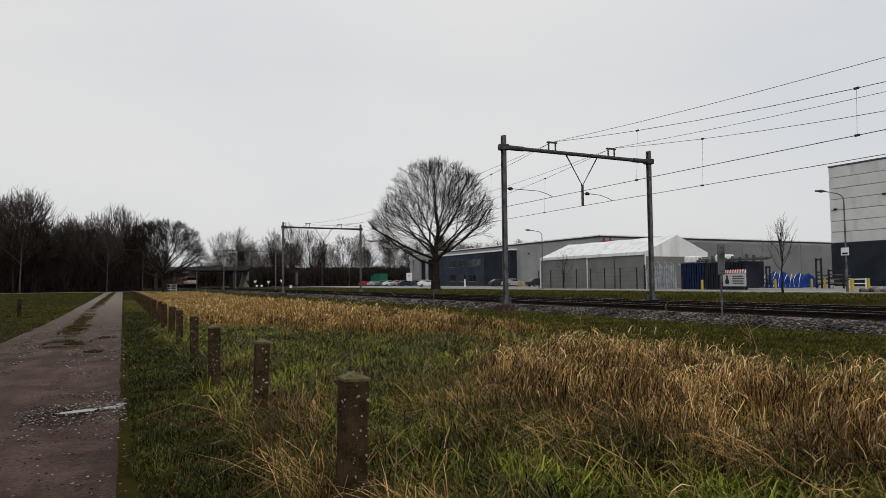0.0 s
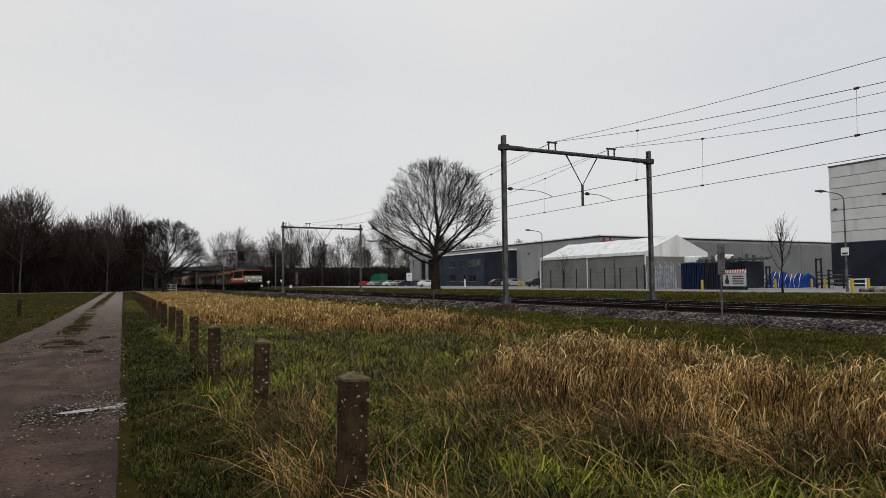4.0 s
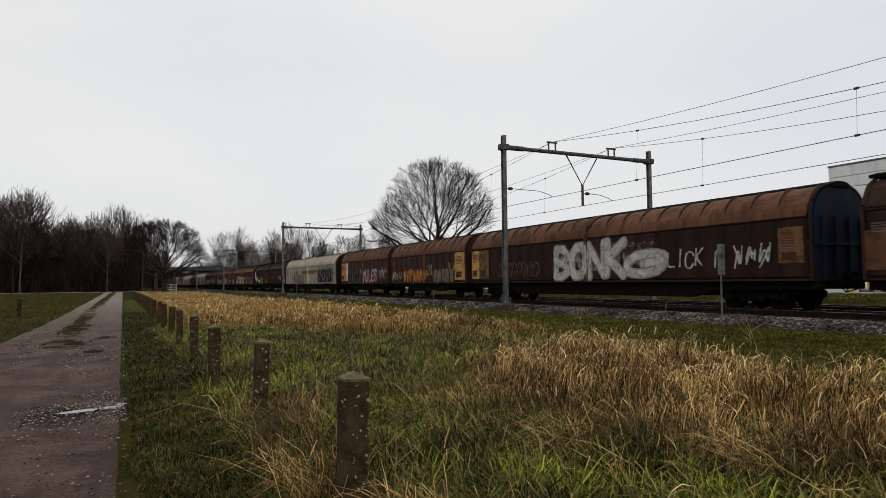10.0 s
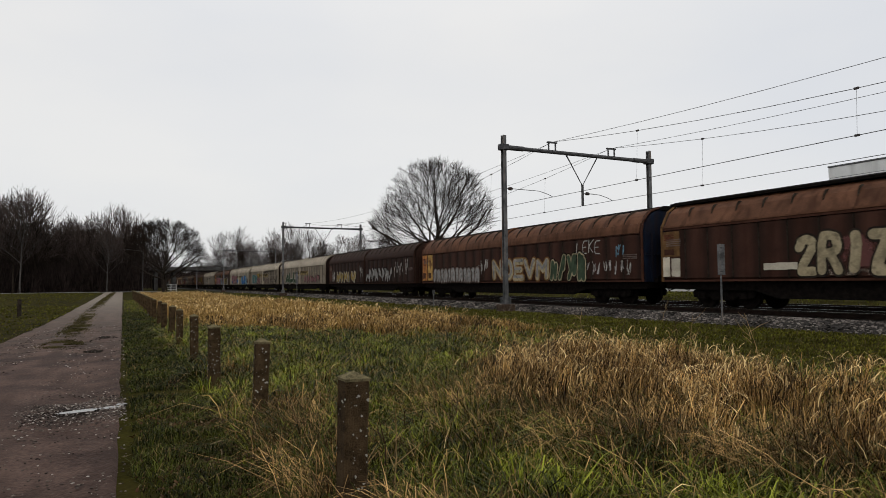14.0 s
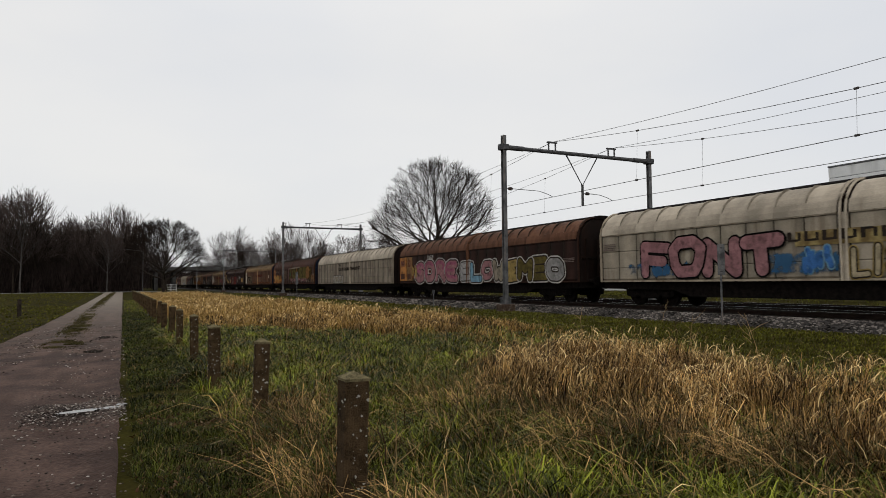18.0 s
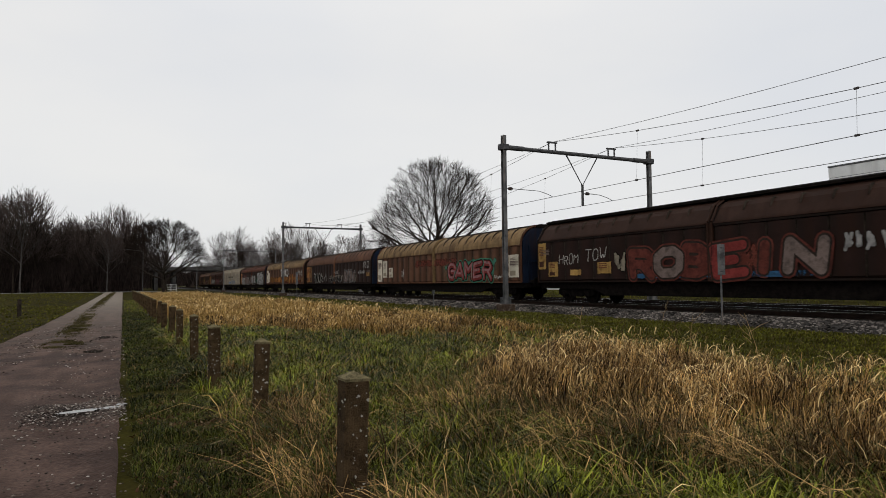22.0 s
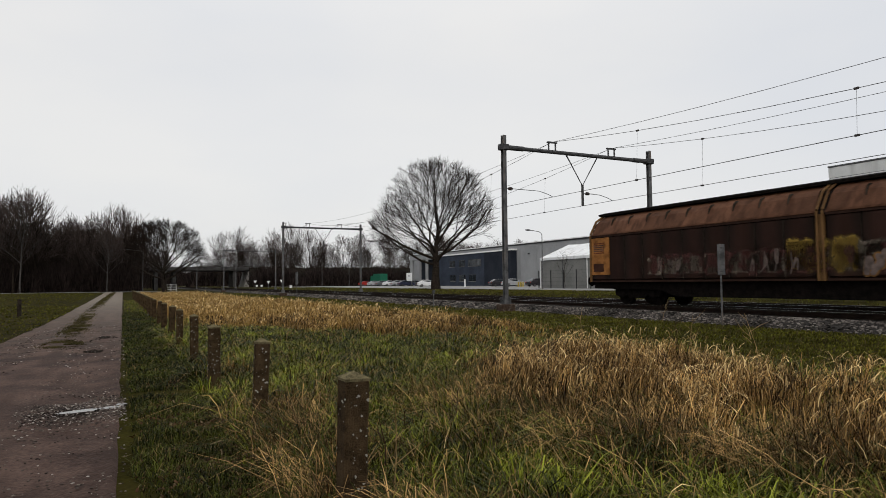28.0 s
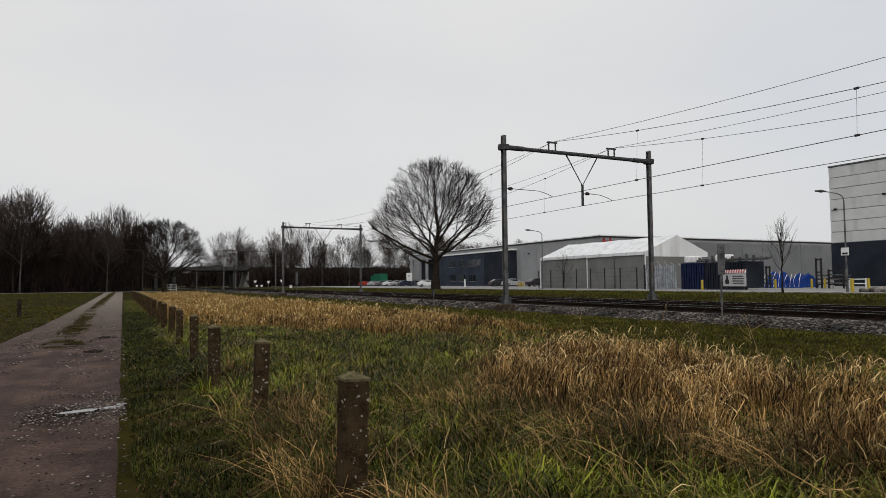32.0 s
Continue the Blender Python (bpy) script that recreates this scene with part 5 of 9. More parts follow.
    (rear(26), LONG, "brownwall", "tan", "blue", "faded brown covered wagon with tan roof and dark letters", [
        ("patch", 0.005, 0.05, 0.05, 0.97, "pale"), ("smear", 0.06, 0.3, 0.0, 0.2, "pale"), ("smear", 0.075, 0.285, 0.0, 0.62, "pale"), ("piece", 0.085, 0.27, 0.03, 0.62, "black", "cream", "NOFUN", None, None, 0, 0.145), ("scrawl", 0.06, 0.10, 0.02, 0.06, "white", 0.03), ("smear", 0.46, 0.68, 0.5, 0.8, "red"), ("name", 0.46, 0.68, 0.66, 0.26, "red"), ("patch", 0.885, 0.915, 0.45, 0.62, "pale"), ("smear", 0.3, 0.98, 0.0, 0.15, "rust")]),
    (rear(27), LONG_ANG, "black", "dark", "black", "dark brown covered wagon with red and white letters", [
        ("patch", 0.005, 0.035, 0.30, 0.99, "yellow"), ("patch", 0.045, 0.08, 0.10, 0.48, "yellow"), ("patch", 0.125, 0.16, 0.12, 0.26, "yellow"), ("scrawl", 0.085, 0.155, 0.38, 0.66, "white", 0.026, "HROM"), ("scrawl", 0.175, 0.245, 0.45, 0.78, "white", 0.026, "TOW"), ("patch", 0.215, 0.255, 0.15, 0.42, "yellow"),
        ("smear", 0.42, 0.60, 0.1, 0.7, "red"), ("smear", 0.30, 0.70, 0.0, 0.15, "blue"), ("piece", 0.265, 0.31, 0.2, 0.62, "dusty", "black"), ("piece", 0.31, 0.70, 0.02, 0.68, ("red", "faded", "red", "crimson", "red", "faded"), "ink", "ROBEIN", None, "red", 0, 0.17), ("scrawl", 0.72, 0.83, 0.4, 0.7, "silver", 0.07), ("patch", 0.85, 0.92, 0.18, 0.52, "yellow")]),
    (rear(28), LONG, "brownwall", "tan", "blue", "faded brown covered wagon with red and green letters", [
        ("patch", 0.005, 0.05, 0.03, 0.97, "pale"), ("patch", 0.06, 0.10, 0.2, 0.9, "pale"), ("patch", 0.12, 0.155, 0.2, 0.6, "pale"), ("smear", 0.34, 0.68, 0.5, 0.85, "red"), ("name", 0.36, 0.66, 0.66, 0.26, "red"), ("scrawl", 0.24, 0.26, 0.1, 0.55, "white", 0.02), ("smear", 0.56, 0.90, 0.0, 0.8, "seagreen"), ("piece", 0.60, 0.86, 0.02, 0.66, "crimson", "black", "GAMER", "rose", "seagreen", 0, 0.18), ("scrawl", 0.87, 0.92, 0.08, 0.18, "white", 0.02), ("patch", 0.94, 0.985, 0.1, 0.75, "pale")]),
    (rear(29), LONG, "black", "rust", "blue", "blackened covered wagon with orange end panels and white tags", [
        ("patch", 0.005, 0.055, 0.05, 0.95, "orange"), ("patch", 0.06, 0.10, 0.05, 0.95, "ochre"), ("piece", 0.145, 0.31, 0.03, 0.56, "black", "white", None, None, None, 1, 0.17), ("scrawl", 0.33, 0.40, 0.1, 0.5, "silver", 0.03), ("piece", 0.42, 0.50, 0.02, 0.26, "black", "silver"), ("scrawl", 0.50, 0.57, 0.45, 0.62, "white", 0.02, "HOSK"), ("piece", 0.46, 0.62, 0.02, 0.36, "black", "silver", None, None, None, 0), ("smear", 0.4, 0.85, 0.0, 0.5, "pale"), ("piece", 0.64, 0.80, 0.02, 0.60, "faded", "black", None, None, "silver", 0),
        ("scrawl", 0.84, 0.93, 0.40, 0.58, "white", 0.02), ("scrawl", 0.90, 0.98, 0.68, 0.97, "white", 0.045, "RO"), ("patch", 0.94, 0.975, 0.3, 0.48, "yellow")]),
    (rear(30), LONG, "brownwall", "tan", "black", "rusty brown covered wagon with orange scrawls and white letters", [
        ("patch", 0.005, 0.06, 0.05, 0.97, "pale"), ("patch", 0.065, 0.10, 0.1, 0.8, "pale"), ("smear", 0.1, 0.95, 0.0, 0.5, "orange"), ("piece", 0.13, 0.36, 0.02, 0.48, "ochre", "red", None, None, None, 0, 0.13), ("smear", 0.4, 0.97, 0.0, 0.25, "red"), ("piece", 0.40, 0.62, 0.0, 0.48, "ochre", "red", None, "orange", None, 1), ("piece", 0.44, 0.645, 0.44, 1.0, "white", "black", "THIKO", None, None, 0, 0.19), ("piece", 0.62, 0.90, 0.0, 0.6, ("ochre", "orange"), "red", None, None, None, 0, 0.15), ("scrawl", 0.88, 0.97, 0.45, 0.85, "white", 0.025), ("patch", 0.95, 0.985, 0.1, 0.4, "ochre")]),
    (rear(31), LONG, "dark", "red", "blue", "dark brown covered wagon with white outlined letters", [
        ("patch", 0.005, 0.055, 0.05, 0.95, "orange"), ("smear", 0.06, 0.28, 0.2, 0.95, "pink"), ("scrawl", 0.09, 0.20, 0.5, 0.9, "faded", 0.03), ("piece", 0.06, 0.19, 0.0, 0.52, "silver", "black", "SKUN", None, "white", 0, 0.19), ("piece", 0.215, 0.41, 0.0, 0.55, "faded", "black", "SERA", None, "silver", 2, 0.2), ("piece", 0.45, 0.65, 0.0, 0.62, ("faded", "silver"), "black", "BOMX", None, "white", 0, 0.2), ("smear", 0.66, 0.74, 0.0, 0.6, "seagreen"), ("piece", 0.715, 0.945, 0.0, 0.82, "silver", "black", "TSEC", None, "white", 0, 0.22), ("patch", 0.955, 0.985, 0.35, 0.55, "red")]),
    (rear(32), LONG, "cream", "cream", "black", "cream covered wagon with small blue and white letters", BRAND_PLAIN + [("piece", 0.40, 0.54, 0.0, 0.25, "blue", "white"), ("piece", 0.56, 0.76, 0.0, 0.35, "silver", "blue")]),
    (rear(33), LONG, "brown", "brown", "dark", "brown covered wagon with pink and white graffiti", [
        ("patch", 0.005, 0.07, 0.05, 0.97, "orange"), ("patch", 0.08, 0.12, 0.05, 0.97, "yellow"), ("piece", 0.13, 0.45, 0.02, 0.62, "white", "black"), ("piece", 0.50, 0.80, 0.02, 0.62, "rose", "red"), ("scrawl", 0.82, 0.96, 0.1, 0.6, "white", 0.03)]),
    (rear(34), LONG_ANG, "dark", "rust", "black", "dark brown covered wagon with pale smeared graffiti at the train's end", [
        ("patch", 0.008, 0.062, 0.12, 0.98, "orange"), ("smear", 0.12, 0.9, 0.0, 0.6, "pink"), ("smear", 0.14, 0.5, 0.0, 0.55, "pale"), ("smear", 0.2, 0.3, 0.02, 0.5, "pale"), ("smear", 0.3, 0.6, 0.0, 0.6, "pale"), ("scrawl", 0.19, 0.25, 0.1, 0.45, "faded", 0.03), ("scrawl", 0.38, 0.47, 0.05, 0.5, "faded", 0.025), ("smear", 0.44, 0.56, 0.0, 0.75, "yellow"), ("smear", 0.5, 0.9, 0.0, 0.7, "pale"), ("piece", 0.56, 0.68, 0.02, 0.5, "faded", "ochre"), ("scrawl", 0.72, 0.84, 0.2, 0.6, "faded", 0.035), ("patch", 0.86, 0.91, 0.1, 0.4, "ochre"), ("patch", 0.92, 0.985, 0.1, 0.5, "ochre")]),
]
for at, kind, body, roof, end, label, items in CONSIST:
    w = wagon(at - kind["half"], body, roof, label, end=end, kind=kind, post="ochre" if body in ("brown", "dark") and roof == "rust" and kind is LONG_ANG else None)
    dress(w, kind["half"], items)
    TRAIN.append((w, at - kind["half"]))
# ---- the engine ----
M_ORANGE = surface("orange_engine_paint", (0.40, 0.060, 0.006), (0.52, 0.082, 0.009), 1.5, 0.38, 0, 0.04, 30, stain=(0.24, 0.05, 0.014), streak=True, stain_at=0.62, spec=0.12)
M_CREAM = surface("cream_engine_stripe", (0.58, 0.54, 0.44), (0.70, 0.66, 0.56), 1.5, 0.4, 0, 0.04, 30, stain=(0.35, 0.31, 0.25), streak=True, stain_at=0.64, spec=0.3)
M_EGREY = surface("grey_engine_skirt", (0.014, 0.015, 0.017), (0.03, 0.031, 0.033), 2, 0.6, 0, 0.05)
M_ROOF = surface("grey_engine_roof", (0.032, 0.032, 0.033), (0.07, 0.07, 0.07), 2, 0.7, 0, 0.05)
M_BAND = surface("black_side_band", (0.004, 0.004, 0.005), (0.009, 0.009, 0.010), 2, 0.5, 0, 0.03, spec=0.05)
M_NOSE = surface("nose_cream", (0.25, 0.24, 0.21), (0.36, 0.345, 0.30), 3, 0.55, 0, 0.05, stain=(0.14, 0.13, 0.11), streak=True, stain_at=0.6)
M_CABGLASS = surface("black_cab_glass", (0.004, 0.004, 0.005), (0.008, 0.008, 0.009), 2, 0.12, 0, 0, spec=0.22)
M_DARKRED = plain("dark_red_paint", (0.10, 0.012, 0.01), 0.5)
M_LAMP = glow("lit_headlight", (1.0, 0.93, 0.80), 1.4)


SHORTER = 0.92


def engine():
    y0 = 234.55
    e = thing("electric_locomotive", "orange and cream electric locomotive with black window band", "locomotive", pose(TRACK, y0, 0))
    W = 1.46

    def profile(z_low, z_high):
        """Cab profile (distance from the middle, height) between two heights, both ends mirrored."""
        ends = [(8.46, 1.05), (8.62, 1.20), (8.66, 1.95), (8.36, 2.28), (7.62, 2.46), (8.05, 3.40), (7.96, 3.52)]
        pts = [p for p in ends if z_low < p[1] < z_high]
        at = lambda z: float(np.interp(z, [p[1] for p in ends], [p[0] for p in ends]))
        pts = [(at(z_low), z_low)] + pts + [(at(z_high), z_high)]
        return [(-a, b) for a, b in pts] + [(a, b) for a, b in reversed(pts)]

    def slab(name, z0, z1, mat, label, inset=0.0):
        s = Soup()
        o = profile(z0, z1)
        n = len(o)
        v = []
        for x, shrink in ((-W + inset, 0.0), (-W + inset + 0.14, 0.12), (W - inset - 0.14, 0.12), (W - inset, 0.0)):
            for a, b in o:
                k = 0.0 if x in (-W + inset, W - inset) else shrink
                v.append((x, a + (k if a > 0 else -k), b))
        f = []
        for r in range(3):
            f += [(r * n + i, r * n + (i + 1) % n, (r + 1) * n + (i + 1) % n, (r + 1) * n + i) for i in range(n)]
        f += [tuple(range(n - 1, -1, -1)), tuple(range(3 * n, 4 * n))]
        s.add(v, f)
        return part(name, s, e, label, mat=mat)

    slab("skirt", 1.02, 1.38, M_EGREY, "dark grey skirt", 0.01)
    slab("lower_body", 1.38, 1.80, M_ORANGE, "orange lower side")
    slab("stripe", 1.80, 2.14, M_CREAM, "cream stripe")
    slab("upper_body", 2.14, 3.40, M_ORANGE, "orange upper side")
    slab("roof_edge", 3.40, 3.485, M_ORANGE, "orange roof edge", -0.01)
    slab("roof_line", 3.485, 3.52, surface("pale_pink_line", (0.42, 0.25, 0.2), (0.55, 0.36, 0.30), 3, 0.5, 0, 0.04), "thin pale pink line at the roof", -0.014)
    for sgn in (-1, 1):      # cream noses
        nose = Soup()
        o = [(8.645, 1.36), (8.675, 1.97), (8.39, 2.31), (7.70, 2.50), (7.70, 1.36)]
        wide = 0.012 if sgn < 0 else -0.05
        cols = ((-W - wide, 0.0), (-W + 0.13, 0.13), (W - 0.13, 0.13), (W + wide, 0.0))
        n = len(o)
        nose.add([(x, sgn * (a + (k if a > 8 else 0)), b) for x, k in cols for a, b in o], [(r * n + i, r * n + (i + 1) % n, (r + 1) * n + (i + 1) % n, (r + 1) * n + i) for r in range(3) for i in range(n)] + [tuple(range(n)), tuple(range(3 * n, 4 * n))])
        part("nose", nose, e, "dull grey cream nose", mat=M_NOSE)
        block = Soup()           # black glazed band round the cab
        g = [(6.45, 2.53), (7.665, 2.53), (8.04, 3.385), (6.45, 3.385)]
        cols = ((-W - 0.008, 0.0), (-W + 0.14, 0.13), (W - 0.14, 0.13), (W + 0.008, 0.0))
        block.add([(x, sgn * (a + (k if a > 7 else 0)), b) for x, k in cols for a, b in g], [(r * 4 + i, r * 4 + (i + 1) % 4, (r + 1) * 4 + (i + 1) % 4, (r + 1) * 4 + i) for r in range(3) for i in range(4)] + [(0, 1, 2, 3), (12, 13, 14, 15)])
        part("cab_band", block, e, "black band round the cab windows", mat=M_BAND)
        q = [(7.70, 2.58), (8.035, 3.33), (8.06, 3.325), (7.725, 2.57)]
        for a, b in ((-1.32, -0.05), (0.05, 1.32)):
            s = Soup().prism([(sgn * (y + 0.14), z) for y, z in q], a, b, "x")
            part("windscreen", s, e, "dark windscreen", mat=M_CABGLASS)
        part("visor", Soup().prism([(sgn * a, b) for a, b in [(7.9, 3.45), (8.18, 3.44), (8.19, 3.49), (8.05, 3.55), (7.8, 3.55)]], -1.38, 1.38, "x"), e, mat=M_ROOF)
        for x in (-0.95, 0.95):
            case = Soup()
            for d in (-0.10, 0.10):
                case.tube([(x + d, sgn * 8.70, 1.62), (x + d, sgn * 8.83, 1.62)], 0.15, 16)
            ring = part("headlight", case, e, "black double lamp housing", mat=M_BLACK)
            for d in (-0.10, 0.10):
                lit = sgn < 0 and d > 0
                part("lens", Soup().tube([(x + d, sgn * 8.82, 1.62), (x + d, sgn * 8.845, 1.62)], 0.085, 12), ring, "lit lamp" if lit else "dark lamp", mat=M_LAMP if lit else M_GLASS)
        top = part("headlight", Soup().tube([(-0.0, sgn * 8.20, 2.36), (0.0, sgn * 8.60, 2.27)], 0.12, 14), e, mat=M_BLACK)
        part("lens", Soup().tube([(0.0, sgn * 8.59, 2.27), (0.0, sgn * 8.62, 2.265)], 0.075, 12), top, mat=M_LAMP if sgn < 0 else M_GLASS)
        part("number_plate", Soup().box(-0.28, 0.28, sgn * 8.80 - 0.02, sgn * 8.80 + 0.02, 1.55, 1.68), e, mat=M_STEEL)
        part("buffer_beam", Soup().box(-1.30, 1.30, min(sgn * 8.2, sgn * 8.68), max(sgn * 8.2, sgn * 8.68), 0.72, 1.24, 0.03), e, mat=M_BLACKGREASE)
        part("snow_plough", Soup().box(-1.25, 1.25, min(sgn * 8.3, sgn * 8.42), max(sgn * 8.3, sgn * 8.42), 0.22, 0.72, 0.02), e, mat=M_BLACKGREASE)
        rot = pose(0, 0, 0, 0, 0, 0 if sgn > 0 else 180)
        for x in (-0.875, 0.875):
            part("buffer", GEAR["buffer"], e, m=rot @ pose(x, 8.62, 0))
        part("coupling", GEAR["coupling"], e, m=rot @ pose(0, 8.6, 0))
        for side in (-1, 1):     # cab side window, door, steps
            xs = side * W
            out = lambda a, b: (min(xs, xs + side * a), max(xs, xs + side * a))
            win = Soup().prism([(sgn * 7.60, 2.60), (sgn * 6.60, 2.60), (sgn * 6.60, 3.30), (sgn * 7.90, 3.30)], xs - 0.016, xs + 0.016, "x")
            part("cab_window", win, e, "black cab window", mat=M_CABGLASS)
            door = part("cab_door", Soup().prism([(sgn * 6.35, 1.42), (sgn * 5.72, 1.42), (sgn * 5.72, 3.34), (sgn * 6.35, 3.34)], xs - 0.01, xs + 0.01, "x"), e, "orange cab door", mat=M_ORANGE)
            part("door_window", Soup().prism([(sgn * 6.25, 2.58), (sgn * 5.82, 2.58), (sgn * 5.82, 3.24), (sgn * 6.25, 3.24)], xs - 0.02, xs + 0.02, "x"), door, mat=M_GLASS)
            part("door_stripe", Soup().prism([(sgn * 6.35, 1.80), (sgn * 5.72, 1.80), (sgn * 5.72, 2.14), (sgn * 6.35, 2.14)], xs - 0.014, xs + 0.014, "x"), door, mat=M_CREAM)
            for y in (6.42, 5.65):
                part("handrail", Soup().tube([(xs + side * 0.05, sgn * y, 1.35), (xs + side * 0.05, sgn * y, 2.5)], 0.018, 5), e, mat=M_STEEL)
            part("step", Soup().box(*out(0.10, 0), min(sgn * 5.75, sgn * 6.3), max(sgn * 5.75, sgn * 6.3), 0.62, 0.66), e, mat=M_BLACKGREASE)
    for side in (-1, 1):
        xs = side * W
        part("window_band", Soup().prism([(-5.1, 2.16), (5.1, 2.16), (5.1, 3.385), (-5.1, 3.385)], xs - 0.012, xs + 0.012, "x"), e, "black grille band", mat=M_BAND)
        gr = Soup()
        for k in range(9):
            y = -4.3 + k * 1.075
            gr.prism([(y - 0.46, 2.34), (y + 0.46, 2.34), (y + 0.46, 3.22), (y - 0.46, 3.22)], xs - 0.02, xs + 0.02, "x")
        part("grille", gr, e, mat=M_BAND)
        for y in (-6.03, 6.03):
            part("cab_number", letter("2", M_DARKRED, 0.44, 0.02), e, "dark red digit", pose(xs + side * 0.016, y, 2.36, 90, 0, 90 * side))
        txt = Soup()
        rnd = random.Random(8)
        y = -2.6
        while y < 0.0:
            b = rnd.uniform(0.09, 0.16)
            txt.box(min(xs, xs + side * 0.008), max(xs, xs + side * 0.008), y, y + b, 1.92, 2.03)
            y += b + 0.05
        part("lettering", txt, e, mat=M_BLACK)
    for sgn in (-1, 1):
        bog = Soup()
        for side in (-1, 1):
            x = side * 1.06
            bog.prism([(-2.1, 0.95), (2.1, 0.95), (2.2, 0.6), (1.7, 0.42), (0.9, 0.5), (0.7, 0.34), (-0.7, 0.34), (-0.9, 0.5), (-1.7, 0.42), (-2.2, 0.6)], x - 0.09, x + 0.09, "x")
            for y in (-1.6, -0.4, 0.4, 1.6):
                bog.tube([(x + side * 0.08, y, 0.45), (x + side * 0.08, y, 1.0)], 0.11, 8)
        b = part("bogie", bog, e, "sooty engine bogie", pose(0, sgn * 4.65, 0), M_BLACKGREASE)
        for d in (-1.3, 1.3):
            part("wheelset", GEAR["wheelset"], b, m=pose(0, d, 0.0) @ Matrix.Diagonal((1, 1.25, 1.25, 1)))
    part("equipment_box", Soup().box(-1.3, 1.3, -2.4, 2.4, 0.35, 1.05, 0.04), e, mat=M_BLACKGREASE)
    roof = Soup()
    roof.prism([(-1.44, 3.52), (-1.30, 3.66), (-0.9, 3.76), (0.9, 3.76), (1.30, 3.66), (1.44, 3.52)], -7.9, 7.9)
    part("roof", roof, e, "grey roof", mat=M_ROOF)
    lv = Soup()              # raised louvre housing
    lv.prism([(-1.12, 3.70), (-0.94, 4.02), (0.94, 4.02), (1.12, 3.70)], -3.75, 3.75)
    house = part("louvre_housing", lv, e, mat=M_ROOF)
    for side in (-1, 1):
        for k in range(7):
            y = -3.21 + k * 1.07
            s = Soup()
            for j in range(6):
                z = 3.74 + j * 0.05
                xx = side * (1.10 - (z - 3.70) * 0.55)
                s.box(xx - 0.02, xx + 0.03, y - 0.44, y + 0.44, z, z + 0.022)
            part("louvre", s, house, mat=M_STEEL)
    for sgn in (-1, 1):
        ac = Soup().prism([(sgn * 5.95, 3.72), (sgn * 5.98, 4.04), (sgn * 6.1, 4.12), (sgn * 7.2, 4.10), (sgn * 7.32, 4.0), (sgn * 7.36, 3.70)], -0.8, 0.8, "x")
        part("air_conditioner", ac, e, "black cab roof unit", mat=M_BLACK)
        base = Soup()
        for x in (-0.55, 0.55):
            base.box(x - 0.05, x + 0.05, sgn * 4.75 - 0.6, sgn * 4.75 + 0.6, 3.9, 3.97)
            for y in (-0.5, 0.5):
                base.tube([(x, sgn * 4.75 + y, 3.72), (x, sgn * 4.75 + y, 3.92)], 0.06, 8)
        pan = part("pantograph", base, e, "black single-arm pantograph", mat=M_STEEL_DARK)
        yb = sgn * 4.75
        up = sgn > 0
        arm = Soup()
        if up:
            kx, kz, hx, hz = yb - 0.95, 4.62, yb + 0.25, 5.42
        else:
            kx, kz, hx, hz = yb - 0.95, 4.30, yb + 0.45, 4.52
        for x in (-0.25, 0.25):
            arm.tube([(x * 1.6, yb + 0.45, 3.97), (x * 0.6, kx, kz)], 0.07, 6)
            arm.tube([(x * 0.6, kx, kz), (x * 1.9, hx, hz - 0.08)], 0.04, 6)
        part("arm", arm, pan, mat=M_STEEL_DARK)
        head = Soup()
        for y in (-0.2, 0.2):
            head.tube([(-0.92, hx + y, hz - 0.22), (-0.72, hx + y, hz - 0.03), (-0.5, hx + y, hz + 0.03), (0.5, hx + y, hz + 0.03), (0.72, hx + y, hz - 0.03), (0.92, hx + y, hz - 0.22)], 0.03, 6)
        for x in (-0.5, 0.5):
            head.tube([(x, hx - 0.3, hz - 0.06), (x, hx + 0.3, hz - 0.06)], 0.022, 5)
        part("collector_head", head, pan, mat=M_STEEL_DARK)
    shared = ("buffer", "coupling", "bogie", "cab_number")      # the body is 8 % shorter than its drawing
    for c in list(e.children) + [g for c in e.children for g in c.children]:
        if c.name.split(".")[0] in shared or c.parent.name.startswith("bogie"):
            if c.parent is e and not c.name.startswith("bogie"):
                c.location.y *= SHORTER
        else:
            for v in c.data.vertices:
                v.co.y *= SHORTER
    return e, y0


ENGINE = engine()
TRAIN.append(ENGINE)
# ---- trees and shrubs ----
M_BARK = surface("dark_bark", (0.012, 0.009, 0.007), (0.034, 0.027, 0.021), 5, 0.95, 0, 0.6, 40)
M_TWIG = blades("bare_twigs", (0.008, 0.0055, 0.004), (0.024, 0.017, 0.013), 0.9)
M_TWIG_RED = blades("reddish_bare_twigs", (0.036, 0.027, 0.024), (0.095, 0.073, 0.065), 0.9)
M_BIRCH = surface("birch_bark", (0.03, 0.027, 0.025), (0.10, 0.094, 0.088), 3, 0.8, 0, 0.2, 30, stain=(0.04, 0.035, 0.03), stain_at=0.60)


